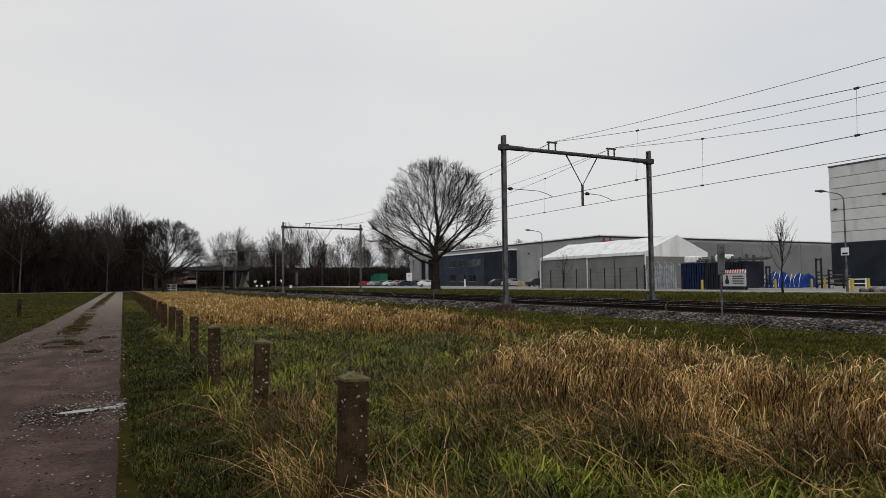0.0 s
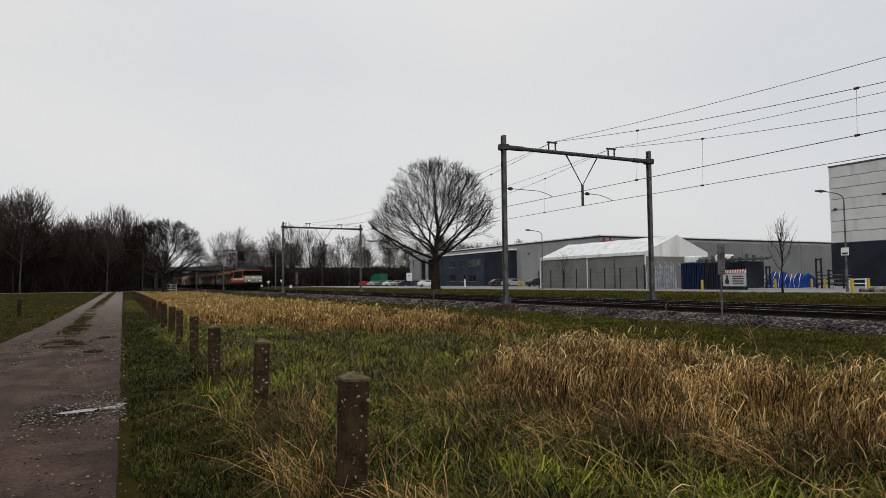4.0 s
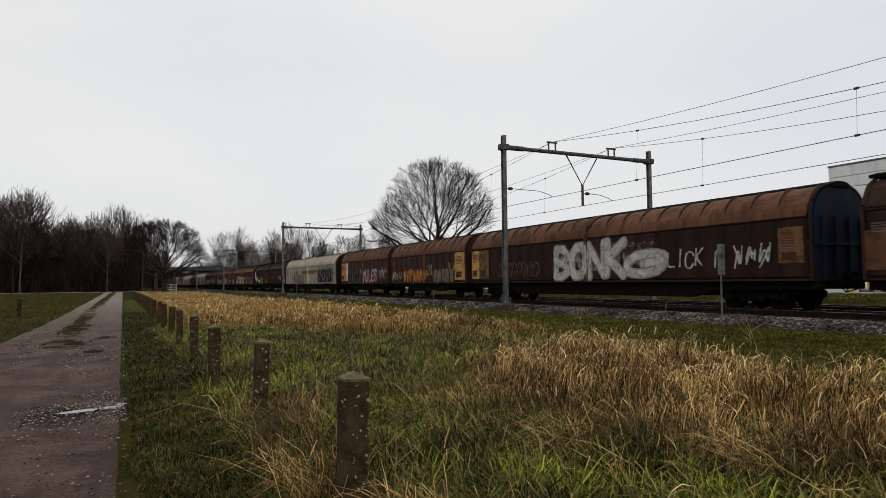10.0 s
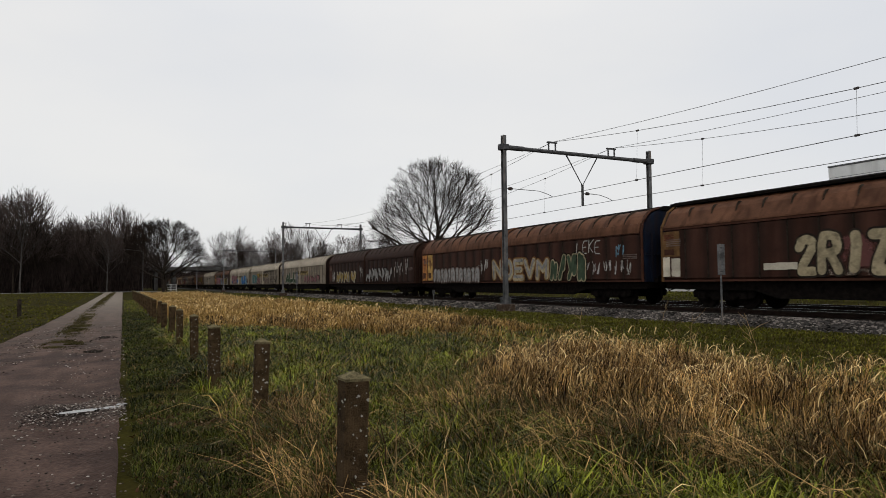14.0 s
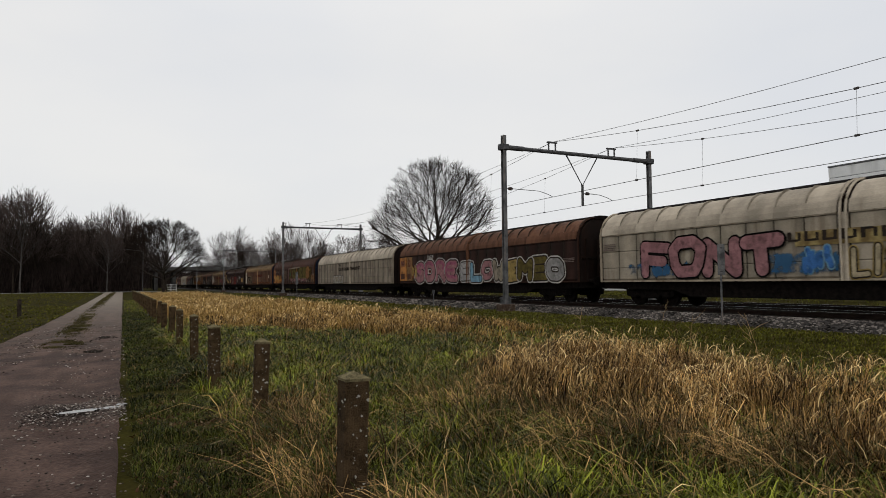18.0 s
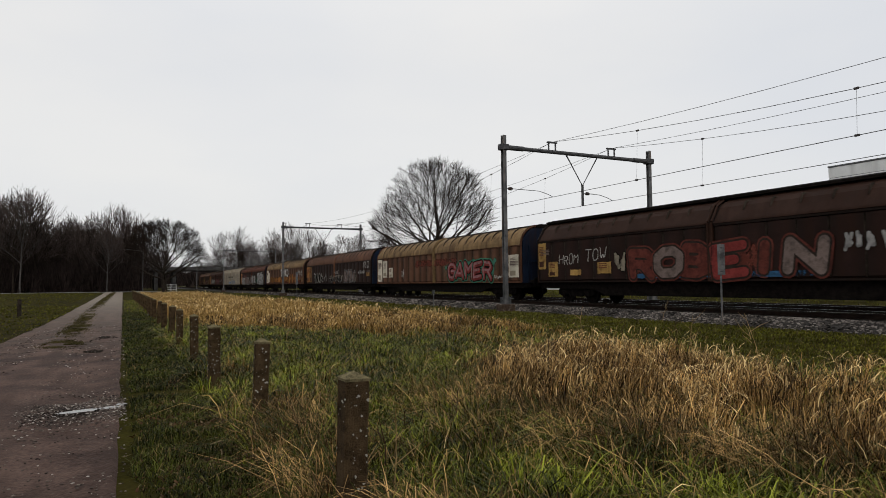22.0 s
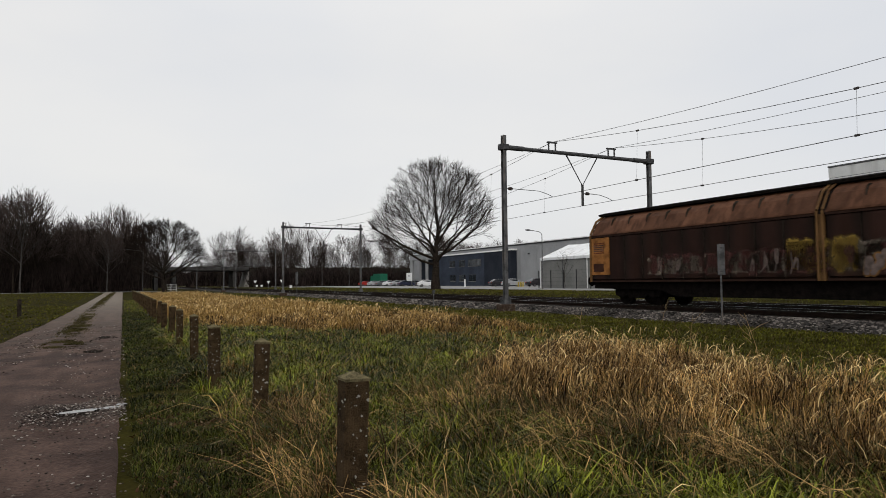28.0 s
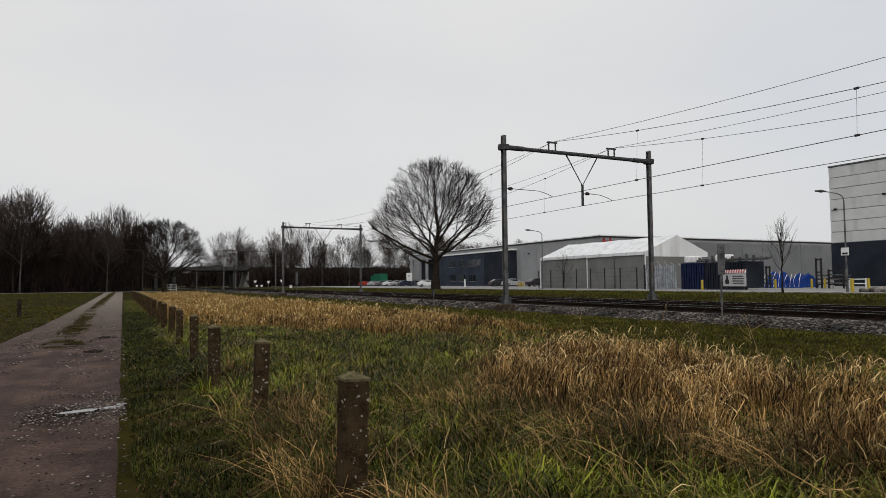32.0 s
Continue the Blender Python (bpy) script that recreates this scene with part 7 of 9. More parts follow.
def tent():
    t = thing("storage_tent", "white storage tent with grey side panels", "tent", group="")
    x0, x1, y0, y1, e, r = 52.0, 61.7, 53.85, 73.9, 4.25, 6.18
    xm = (x0 + x1) / 2
    side = part("side_wall", Soup().box(x0, x0 + 0.06, y0, y1, YARD, e - 0.1), t, "grey side wall", mat=M_TENTWALL)
    part("rear_wall", Soup().box(x1 - 0.06, x1, y0, y1, YARD, e - 0.1), t, mat=M_TENTWALL)
    for y in (y0, y1):
        part("gable", Soup().prism([(x0 + 0.07, YARD), (x1 - 0.07, YARD), (x1 - 0.07, e - 0.05), (xm, r - 0.07), (x0 + 0.07, e - 0.05)], y + 0.02, y + 0.08) if y == y0 else
             Soup().prism([(x0 + 0.07, YARD), (x1 - 0.07, YARD), (x1 - 0.07, e - 0.05), (xm, r - 0.07), (x0 + 0.07, e - 0.05)], y - 0.08, y - 0.02), t, "grey gable wall", mat=M_TENTWALL)
        gap = Soup().prism([(x0, e), (xm, r), (x1, e), (x1, e - 0.55), (x0, e - 0.55)], y - 0.03 if y == y0 else y - 0.01, y + 0.01 if y == y0 else y + 0.03)
        part("gable_flap", gap, t, "white gable flap", mat=M_TENT)
    n = 4
    for k in range(n):
        a, b = y0 + (y1 - y0) * k / n, y0 + (y1 - y0) * (k + 1) / n
        for s in (-1, 1):
            xe = x0 - 0.12 if s < 0 else x1 + 0.12
            v, f = [], []
            for j in range(7):
                u = j / 6
                sag = 0.10 * math.sin(math.pi * u)
                for yy, dz in ((a + 0.02, 0.02), ((a + b) / 2, -0.05), (b - 0.02, 0.02)):
                    v.append((xe + (xm - xe) * u, yy, e - 0.06 + (r - e + 0.06) * u - sag * 0.5 + dz))
            for j in range(6):
                f += [(j * 3 + i, j * 3 + i + 1, j * 3 + i + 4, j * 3 + i + 3) for i in range(2)]
            part("roof_panel", Soup().add(v, f), t, "white fabric roof bay", mat=M_TENT)
        part("valance", Soup().box(x0 - 0.14, x0 - 0.10, a + 0.03, b - 0.03, e - 0.36, e + 0.0), t, "white valance", mat=M_TENT)
    for k in range(n + 1):
        y = y0 + (y1 - y0) * k / n
        part("frame_post", Soup().box(x0 - 0.08, x0 + 0.0, y - 0.06, y + 0.06, YARD, e - 0.1), t, "pale aluminium post", mat=M_WHITE if k in (0, 2, 4) else M_STEEL)
    for k in range(5):
        x = x0 + 0.6 + k * 1.1
        part("cable", Soup().tube([(x, y0 - 0.02, 3.3 - 0.1 * k), (x + 0.9, y0 - 0.02, 2.2)], 0.02, 4), t, mat=M_WHITE)


warehouse()
office()
tall_hall()
tent()

# yard fence before the tent
fence = thing("yard_fence", "dark metal mesh fence with slim posts", "fence")
for k, y in enumerate([71.6, 68.9, 66.2, 63.6, 60.9, 58.4, 55.8, 53.2]):
    part("post", Soup().box(50.0, 50.09, y - 0.05, y + 0.05, YARD, 2.45), fence, mat=M_BLACK)
for z in (0.5, 1.0, 1.5, 2.0, 2.4):
    part("wire", Soup().box(50.03, 50.05, 53.2, 71.6, z - 0.008, z + 0.008), fence, mat=M_STEEL_DARK)
# palisade of pale sheet strips
M_SHEET = surface("pale_blue_sheet", (0.20, 0.22, 0.25), (0.38, 0.41, 0.45), 2, 0.5, 0, 0.05, 20, stain=(0.10, 0.11, 0.13), streak=True)
pal = thing("sheet_fence", "pale corrugated steel fence panel", "fence")
for k in range(14):
    y = 47.6 + k * 0.30
    part("slat", Soup().box(50.0, 50.05, y, y + 0.15, YARD + 0.05, 2.55), pal, mat=M_SHEET)
for z in (0.5, 2.1):
    part("rail", Soup().box(50.06, 50.12, 47.5, 51.9, z, z + 0.08), pal, mat=M_BLACK)
part("post", Soup().box(49.95, 50.1, 51.9, 52.05, YARD, 2.7), pal, mat=M_BLACK)


def container(x, y0, y1, mat, label):
    c = thing("container", label, "container", pose(x, y0, YARD), "containers")
    L, H, W = y1 - y0, 2.6, 2.44
    body = Soup()
    n = max(4, int(L / 0.28))
    out = []
    for k in range(n):
        a, b = L * k / n, L * (k + 1) / n
        m = (b - a) / 4
        out += [(a + m * 0.2, 0.03), (a + m, -0.03 + 0.03), (a + 2 * m, 0.0), (a + 3 * m, 0.03)]
    ring = [(u, 0.0 + v) for u, v in out]
    v, f = [], []
    for z in (0.18, H - 0.12):
        v += [(0.03 + q, u, z) for u, q in ring]
    m = len(ring)
    f += [(i, i + 1, m + i + 1, m + i) for i in range(m - 1)]
    body.add(v, f).box(0.06, W, 0.03, L - 0.03, 0.15, H - 0.02)
    part("body", body, c, mat=mat)
    fr = Soup()
    for y in (0, L - 0.12):
        fr.box(-0.01, 0.12, y, y + 0.12, 0, H)
    fr.box(-0.01, 0.1, 0, L, H - 0.12, H).box(-0.01, 0.1, 0, L, 0, 0.16)
    part("frame", fr, c, mat=mat)
    return c


container(50.5, 44.6, 47.4, M_CONTAINER, "dark blue steel container in the yard")
container(50.6, 39.9, 44.5, M_NAVYDARK, "blackish blue steel container in the yard")
# machinery lying on the containers
def rooftop_load(y, label):
    m = thing("stacked_machinery", label, "machinery", pose(51.4, y, YARD + 2.6))
    part("cab", Soup().box(-0.5, 0.6, 1.2, 2.6, 0.0, 0.72, 0.12), m, "white machine cover", mat=M_WHITE)
    for k in range(4):
        part("pipe", Soup().tube([(-0.4 + 0.25 * k, -2.8, 0.18 + 0.1 * (k % 2)), (-0.4 + 0.25 * k, 1.0, 0.2 + 0.1 * (k % 2))], 0.09, 8), m, mat=M_STEEL)
    for k in range(5):
        part("bracket", Soup().box(-0.6, -0.45, -2.6 + k * 0.75, -2.35 + k * 0.75, 0.0, 0.38 + 0.14 * (k % 3), 0.02), m, mat=M_STEEL_DARK if k % 2 else M_STEEL)


rooftop_load(44.8, "white and grey machine parts stacked on the container")
rooftop_load(41.0, "grey pipes and brackets stacked on the container")

# site sign with a striped board
M_BOARD = surface("grey_white_board", (0.34, 0.34, 0.34), (0.46, 0.46, 0.46), 3, 0.6, 0, 0.05)
sign = thing("site_sign", "white site notice board with red striped top", "sign", pose(47.0, 37.2, YARD))
part("board", Soup().box(0, 0.05, -0.1, 2.25, 0.35, 1.45, 0.01), sign, "white board", mat=M_BOARD)
part("striped_rail", Soup().box(-0.01, 0.06, -0.1, 2.25, 1.5, 1.78, 0.01), sign, "white rail with red stripes", mat=M_WHITE)
for k in range(9):
    y = 2.05 - k * 0.25
    part("stripe", Soup().prism([(y, 1.5), (y + 0.11, 1.5), (y + 0.02, 1.78), (y - 0.09, 1.78)], -0.02, -0.012, "x"), sign, "red stripe", mat=M_RED)
part("symbol", Soup().prism([(1.62, 0.55), (1.95, 0.55), (2.02, 0.75), (1.86, 1.1), (1.9, 1.28), (1.72, 1.3), (1.72, 1.1), (1.58, 0.75)], -0.012, -0.002, "x"), sign, mat=M_BLACK)
for k in range(4):
    part("text_line", Soup().box(-0.01, -0.002, 0.1 + 0.06 * (k % 2), 1.25, 0.55 + k * 0.2, 0.66 + k * 0.2), sign, mat=M_STEEL)
for y in (0.15, 1.95):
    part("leg", Soup().box(0.06, 0.11, y, y + 0.06, 0, 1.8), sign, mat=M_STEEL_DARK)

# black racks and beams in the yard
def rack(y, h, w):
    r = thing("steel_rack", "black steel storage rack frame", "rack", pose(60.0, y, YARD), "steel racks")
    for a in (0, w):
        part("upright", Soup().box(-0.06, 0.06, a - 0.07, a + 0.07, 0, h), r, mat=M_BLACK)
    for k in range(3):
        part("beam", Soup().box(-0.05, 0.05, 0, w, 0.3 + k * (h - 0.5) / 2, 0.42 + k * (h - 0.5) / 2), r, mat=M_BLACK)
    for k in range(3):
        part("stock", Soup().tube([(0.2 + 0.2 * k, -0.3, 0.5 + 0.35 * k), (0.2 + 0.2 * k, w + 0.5, 0.52 + 0.4 * k)], 0.07, 6), r, "grey pipes", mat=M_STEEL)


for y, h, w in ((46.0, 2.2, 0.6), (44.5, 2.3, 0.4), (39.0, 2.9, 0.5), (36.9, 1.8, 1.4), (48.2, 1.9, 1.2)):
    rack(y, h, w)


def heap(y0, y1, h, seed):
    """A tarpaulin heap: a draped lumpy cover."""
    rnd = np.random.default_rng(seed)
    nu, nv = 22, 9
    v, f = [], []
    for i in range(nu):
        for j in range(nv):
            u, w = i / (nu - 1), j / (nv - 1)
            top = math.sin(math.pi * min(1, max(0, w))) ** 0.55 * (0.78 + 0.22 * math.sin(u * 13 + seed)) * min(1, 9 * u + 0.05, 9 * (1 - u) + 0.05)
            v.append((63.0 + 3.0 * w + rnd.normal(0, 0.04), y0 + (y1 - y0) * u + rnd.normal(0, 0.04), YARD + h * top + (rnd.normal(0, 0.05) if 0 < top else 0)))
    f = [(i * nv + j, i * nv + j + 1, (i + 1) * nv + j + 1, (i + 1) * nv + j) for i in range(nu - 1) for j in range(nv - 1)]
    t = solid("tarpaulin_heap", Soup().add(v, f), M_TARP, "blue tarpaulin draped over stacked goods", "tarpaulin", group="tarpaulins")
    for k in range(4):
        y = y0 + (y1 - y0) * (0.15 + 0.23 * k)
        part("rope", Soup().tube([(62.85, y, YARD + 0.1), (63.0, y + 0.15 * (k % 2), YARD + h * 0.55), (63.6, y + 0.25, YARD + h * 0.98)], 0.025, 5), t, "pale rope over the cover", mat=M_WHITE)
    return t


heap(45.3, 47.7, 1.75, 3)
heap(43.0, 45.2, 1.5, 6)
# pale ropes and rails over the tarpaulins
rl = thing("guard_rail", "white painted guard rails in the yard", "guard rail", pose(60.5, 35.0, YARD))
for z in (0.45, 0.85):
    part("rail", Soup().tube([(0, 0, z), (0, 3.4, z)], 0.06, 6), rl, mat=M_WHITE)
for y in (0.2, 1.7, 3.2):
    part("post", Soup().box(-0.05, 0.05, y - 0.05, y + 0.05, 0, 0.95), rl, mat=M_WHITE)
bp = Soup().tube([(0, 0, 0), (0, 0, 0.86), (0, 0, 0.93)], [0.11, 0.11, 0.05], 10)
bollard_mesh = bp.mesh("bollard", M_YELLOW)
for x, y in ((47.0, 41.7), (60.0, 43.9), (60.0, 40.0), (60.0, 38.7), (44.0, 26.5), (59.0, 34.1)):
    tagged(new("bollard", bollard_mesh), "yellow steel bollard in the yard", "bollard", "bollards").matrix_basis = pose(x, y, YARD)
bed2 = Soup()
rr = random.Random(3)
for k in range(60):
    x, y = 44.5 + rr.uniform(0, 1.2), 21.5 + rr.uniform(0, 4.8)
    s_ = rr.uniform(0.12, 0.28)
    bed2.box(x - s_, x + s_, y - s_, y + s_, YARD - 0.02, YARD + s_ * 1.3, s_ * 0.35)
solid("rubble_border", bed2, M_STONE, "dark stone border beside the yard entrance", "stones", "stuff")


def street_lamp(x, y, h, reach, base, label):
    l = thing("street_lamp", label, "street lamp", pose(x, y, base), "street lamps")
    part("pole", Soup().tube([(0, 0, 0), (0, 0, h * 0.25), (0, 0, h * 0.255), (0, 0, h - 0.7)], [0.085, 0.085, 0.06, 0.045], 10), l, mat=M_STEEL)
    ux, uy = reach
    pts = [(ux * (1 - math.cos(a)) * 0.6, uy * (1 - math.cos(a)) * 0.6, h - 0.7 + 0.55 * math.sin(a)) for a in np.linspace(0, 1.45, 7)]
    pts.append((ux, uy, h - 0.02))
    arm = part("arm", Soup().tube(pts, 0.035, 8), l, mat=M_STEEL)
    n = Vector((ux, uy, 0)).normalized()
    head = Soup().tube([(ux - n.x * 0.1, uy - n.y * 0.1, h - 0.02), (ux + n.x * 0.2, uy + n.y * 0.2, h), (ux + n.x * 0.6, uy + n.y * 0.6, h + 0.02)], [0.05, 0.11, 0.05], 8)
    part("lamp_head", head, l, mat=M_STEEL_DARK)
    return l


lr = street_lamp(45.5, 27.75, 7.15, (-1.0, 0.75), YARD, "grey street lamp with a curved arm")
part("small_sign", Soup().box(-0.12, -0.09, -0.28, 0.28, 2.55, 3.1, 0.01), lr, "small white parking sign", mat=M_WHITE)
part("sign_bar", Soup().box(-0.13, -0.12, -0.2, 0.2, 2.62, 2.75), lr, mat=M_BLACK)
street_lamp(45.5, 64.3, 7.2, (-1.1, 0.9), YARD, "grey street lamp by the yard fence")
street_lamp(48.0, 169.5, 8.0, (0.0, -0.8), YARD, "far grey street lamp along the street")
street_lamp(60.0, 183.0, 7.0, (-1.4, 0.0), YARD, "far grey street lamp by the car park")
street_lamp(3.75, 150.0, 9.1, (-2.6, 0.3), GROUND, "grey street lamp at the road crossing")


# ---- vehicles ----
def car(x, y, rz, mat, label, tall=1.0):
    c = thing("car", label, "car", pose(x, y, YARD, 0, 0, rz), "parked cars")
    L, W, H = 4.3, 1.76, 1.48 * tall
    side = [(-2.15, 0.35), (-2.12, 0.75), (-1.95, 0.92), (-1.05, 1.0), (-0.45, H - 0.06), (0.2, H), (1.15, H - 0.06), (1.85, 0.98), (2.1, 0.88), (2.14, 0.4), (1.7, 0.28), (-1.7, 0.28)]
    s = Soup()
    n = len(side)
    v = []
    for x_, k in ((-W / 2, 0.0), (-W / 2 + 0.12, 1.0), (W / 2 - 0.12, 1.0), (W / 2, 0.0)):
        for a, b in side:
            z = b if k else b - (0.05 if b > 1.2 else 0.02)
            xx = x_ if (k or b < 1.05) else x_ * 0.86
            xx = xx * 0.9 if (k and b > 1.05) else xx
            v.append((xx, a, z))
    f = [(r * n + i, r * n + (i + 1) % n, (r + 1) * n + (i + 1) % n, (r + 1) * n + i) for r in range(3) for i in range(n)]
    f += [tuple(range(n - 1, -1, -1)), tuple(range(3 * n, 4 * n))]
    part("body", s.add(v, f), c, mat=mat)
    for sx in (-1, 1):
        g = Soup().prism([(-0.98, 1.03), (1.55, 1.03), (1.08, H - 0.14), (-0.42, H - 0.14)], sx * 0.80 - 0.02, sx * 0.80 + 0.02, "x")
        part("side_window", g, c, "dark side glass", mat=M_GLASS)
    part("windscreen", Soup().add([(-0.66, -1.08, 1.02), (0.66, -1.08, 1.02), (0.6, -0.5, H - 0.08), (-0.6, -0.5, H - 0.08)], [(0, 1, 2, 3)]), c, mat=M_GLASS)
    part("rear_window", Soup().add([(-0.66, 1.86, 1.02), (0.66, 1.86, 1.02), (0.6, 1.2, H - 0.06), (-0.6, 1.2, H - 0.06)], [(0, 1, 2, 3)]), c, mat=M_GLASS)
    for sx in (-1, 1):
        for yy in (-1.32, 1.32):
            wh = part("wheel", Soup().disc((yy, 0.31), 0.31, sx * 0.70, sx * 0.88, 16), c, mat=M_BLACK)
            part("rim", Soup().disc((yy, 0.31), 0.19, sx * 0.885, sx * 0.895, 12), wh, mat=M_STEEL)
        part("headlight", Soup().box(sx * 0.6 - 0.15, sx * 0.6 + 0.15, -2.16, -2.08, 0.66, 0.8), c, mat=M_WHITE)
        part("tail_light", Soup().box(sx * 0.68 - 0.1, sx * 0.68 + 0.1, 2.06, 2.14, 0.7, 0.88), c, mat=M_RED)
    return c


CARP = {k: plain("car_paint_" + k, v, 0.3) for k, v in {"white": (0.68, 0.69, 0.70), "silver": (0.34, 0.35, 0.36), "dark": (0.03, 0.03, 0.034), "red": (0.30, 0.025, 0.02), "grey": (0.13, 0.135, 0.14), "navy": (0.025, 0.03, 0.06)}.items()}
for x, y, rz, k, lb in ((66.0, 107.5, 80, "dark", "black hatchback parked before the office"), (66.0, 102.9, 84, "silver", "silver hatchback parked before the warehouse"), (66.5, 95.5, 92, "dark", "black car parked at the loading doors"),
                        (68.0, 92.5, 90, "red", "dark red car parked at the loading doors"), (58.0, 124.0, 75, "white", "white car parked under the tree"), (66.0, 185.0, 95, "red", "red car in the far car park"),
                        (66.0, 177.5, 88, "silver", "silver car in the far car park"), (66.0, 171.0, 90, "grey", "grey car in the far car park"), (66.0, 165.2, 92, "white", "white car in the far car park"),
                        (66.0, 159.6, 90, "silver", "silver estate in the far car park"), (66.0, 154.2, 88, "navy", "dark blue car in the far car park"), (72.0, 174, 0, "white", "white car behind the parked row"), (72.0, 167, 5, "grey", "grey car behind the parked row"), (72.0, 161, 0, "dark", "black car behind the parked row")):
    car(x, y, rz, CARP[k], lb)


def truck(x, y):
    t = thing("truck", "green truck with a box body in the car park", "truck", pose(x, y, YARD))
    part("cargo_box", Soup().box(-1.2, 1.2, -4.5, 2.0, 0.9, 3.7, 0.05), t, "green box body", mat=M_GREENPAINT)
    part("cab", Soup().prism([(2.2, 0.5), (4.4, 0.5), (4.4, 1.9), (4.1, 3.1), (2.2, 3.1)], -1.15, 1.15, "x"), t, "green cab", mat=M_GREENPAINT)
    part("windscreen", Soup().box(-1.0, 1.0, 4.22, 4.3, 1.95, 2.85), t, mat=M_GLASS)
    part("chassis", Soup().box(-0.9, 0.9, -4.4, 4.2, 0.5, 0.9), t, mat=M_BLACK)
    for yy in (-3.2, -2.0, 3.3):
        for sx in (-1, 1):
            part("wheel", Soup().disc((yy, 0.48), 0.48, sx * 0.85, sx * 1.12, 16), t, mat=M_BLACK)


truck(72.0, 190.0)
for y, m, lb, h in ((199.0, M_GREENPAINT, "tall green steel container", 3.6), (208.0, M_STEEL, "grey steel container", 2.6), (216.0, M_CONTAINER, "dark blue waste container", 2.2), (223.0, M_CONTAINER, "dark blue waste container", 2.2)):
    c = thing("container", lb + " in the far yard", "container", pose(70.0, y, YARD), "far containers")
    part("body", Soup().box(0, 2.4, 0, 5.6, 0.15, h, 0.05), c, mat=m)
    for k in range(7):
        part("rib", Soup().box(-0.06, 0.0, 0.2 + k * 0.8, 0.34 + k * 0.8, 0.15, h - 0.1), c, mat=m)
van = thing("billboard", "white notice board on a post by the car park", "sign", pose(66.0, 150.5, YARD))
part("board", Soup().box(0, 0.1, 0, 3.4, 1.3, 3.4, 0.02), van, "white board", mat=M_WHITE)
part("spot", Soup().disc((1.7, 2.6), 0.3, -0.01, 0.0, 12), van, mat=M_BLACK)
for y in (0.4, 3.0):
    part("post", Soup().box(0.1, 0.2, y - 0.06, y + 0.06, 0, 3.3), van, mat=M_STEEL)
yr = thing("cycle_rack", "yellow steel cycle rack at the street", "cycle rack", pose(62.0, 93.3, YARD))
for k in range(4):
    part("hoop", Soup().tube([(0, k * 0.55, 0), (0, k * 0.55, 0.85), (0, k * 0.55 + 0.4, 0.85), (0, k * 0.55 + 0.4, 0)], 0.05, 6), yr, mat=M_YELLOW)
part("post", Soup().box(55.9, 56.1, 103.4, 103.6, YARD, 1.5), thing("marker_post", "small white marker post on the verge", "post"), mat=M_WHITE)

# ---- railway furniture ----
def plate_sign(x, y, z0, z1, base, label):
    s = thing("track_sign", label, "track sign", pose(x, y, 0, 0, 0, -20), "track signs")
    part("pole", Soup().tube([(0, 0, base), (0, 0, z1 + 0.02)], 0.032, 8), s, mat=M_STEEL)
    part("plate", Soup().box(-0.13, 0.13, -0.055, -0.035, z0, z1, 0.006), s, "weathered grey plate", mat=M_STEEL)
    part("clip", Soup().box(-0.05, 0.05, -0.06, 0.03, z0 + 0.1, z0 + 0.14).box(-0.05, 0.05, -0.06, 0.03, z1 - 0.14, z1 - 0.1), s, mat=M_STEEL_DARK)


plate_sign(17.85, 15.05, 1.20, 2.22, GROUND, "narrow grey plate on a pole beside the track")
plate_sign(16.4, 67.5, 0.95, 2.25, GROUND, "narrow pale plate on a pole beside the track")
mk = thing("marker_post", "short grey marker post with a dark cap", "post", pose(17.45, 36.4, GROUND), "marker posts")
part("shaft", Soup().box(-0.03, 0.03, -0.03, 0.03, 0, 0.9, 0.005), mk, mat=M_STEEL)
part("cap", Soup().box(-0.08, 0.08, -0.05, 0.05, 0.88, 1.12, 0.02), mk, "dark cap", mat=M_STEEL_DARK)
for x, y, z in ((30.5, 170, 1.9), (31.5, 158, 1.7), (31.0, 141, 1.9), (30.2, 166, 0.8), (31.0, 164, 0.8), (29.9, 128.0, 0.7)):
    s = thing("small_sign", "small pale sign on a post by the crossing", "sign", pose(x, y, YARD - 0.1), "small signs")
    part("post", Soup().tube([(0, 0, 0), (0, 0, z)], 0.05, 6), s, mat=M_STEEL)
    part("plate", Soup().prism([(-0.45, z), (0.45, z), (0.0, z - 0.7)] if z > 1.5 else [(-0.25, z - 0.5), (0.25, z - 0.5), (0.25, z), (-0.25, z)], -0.05, -0.02), s, "white plate", mat=M_WHITE)

# ---- viaduct over the railway ----
v = thing("viaduct", "dark concrete road viaduct over the railway", "viaduct", pose(0, 203, 0))
M_DARKCON = surface("dark_weathered_concrete", (0.035, 0.034, 0.033), (0.075, 0.072, 0.07), 0.6, 0.9, 0, 0.3, 20)
deck = part("deck", Soup().box(-14, 34.5, 0, 11, 5.05, 6.05, 0.05), v, "concrete deck", mat=M_DARKCON)
part("edge_beam", Soup().box(-14, 34.5, -0.35, 0.0, 5.35, 6.3, 0.03), deck, mat=M_DARKCON)
for z in (6.75, 7.15):
    part("handrail", Soup().tube([(-14, -0.2, z), (42, -0.2, z)], 0.05, 6), v, mat=M_STEEL_DARK)
for k in range(23):
    part("baluster", Soup().box(-13.9 + k * 2.3, -13.8 + k * 2.3, -0.25, -0.15, 6.2, 7.15), v, mat=M_STEEL_DARK)
for x in (-2.0, 8.5, 13.5, 30.5):
    part("pier", Soup().box(x - 0.5, x + 0.5, 1.0, 10.0, GROUND - 0.2, 5.05, 0.05), v, mat=M_DARKCON)
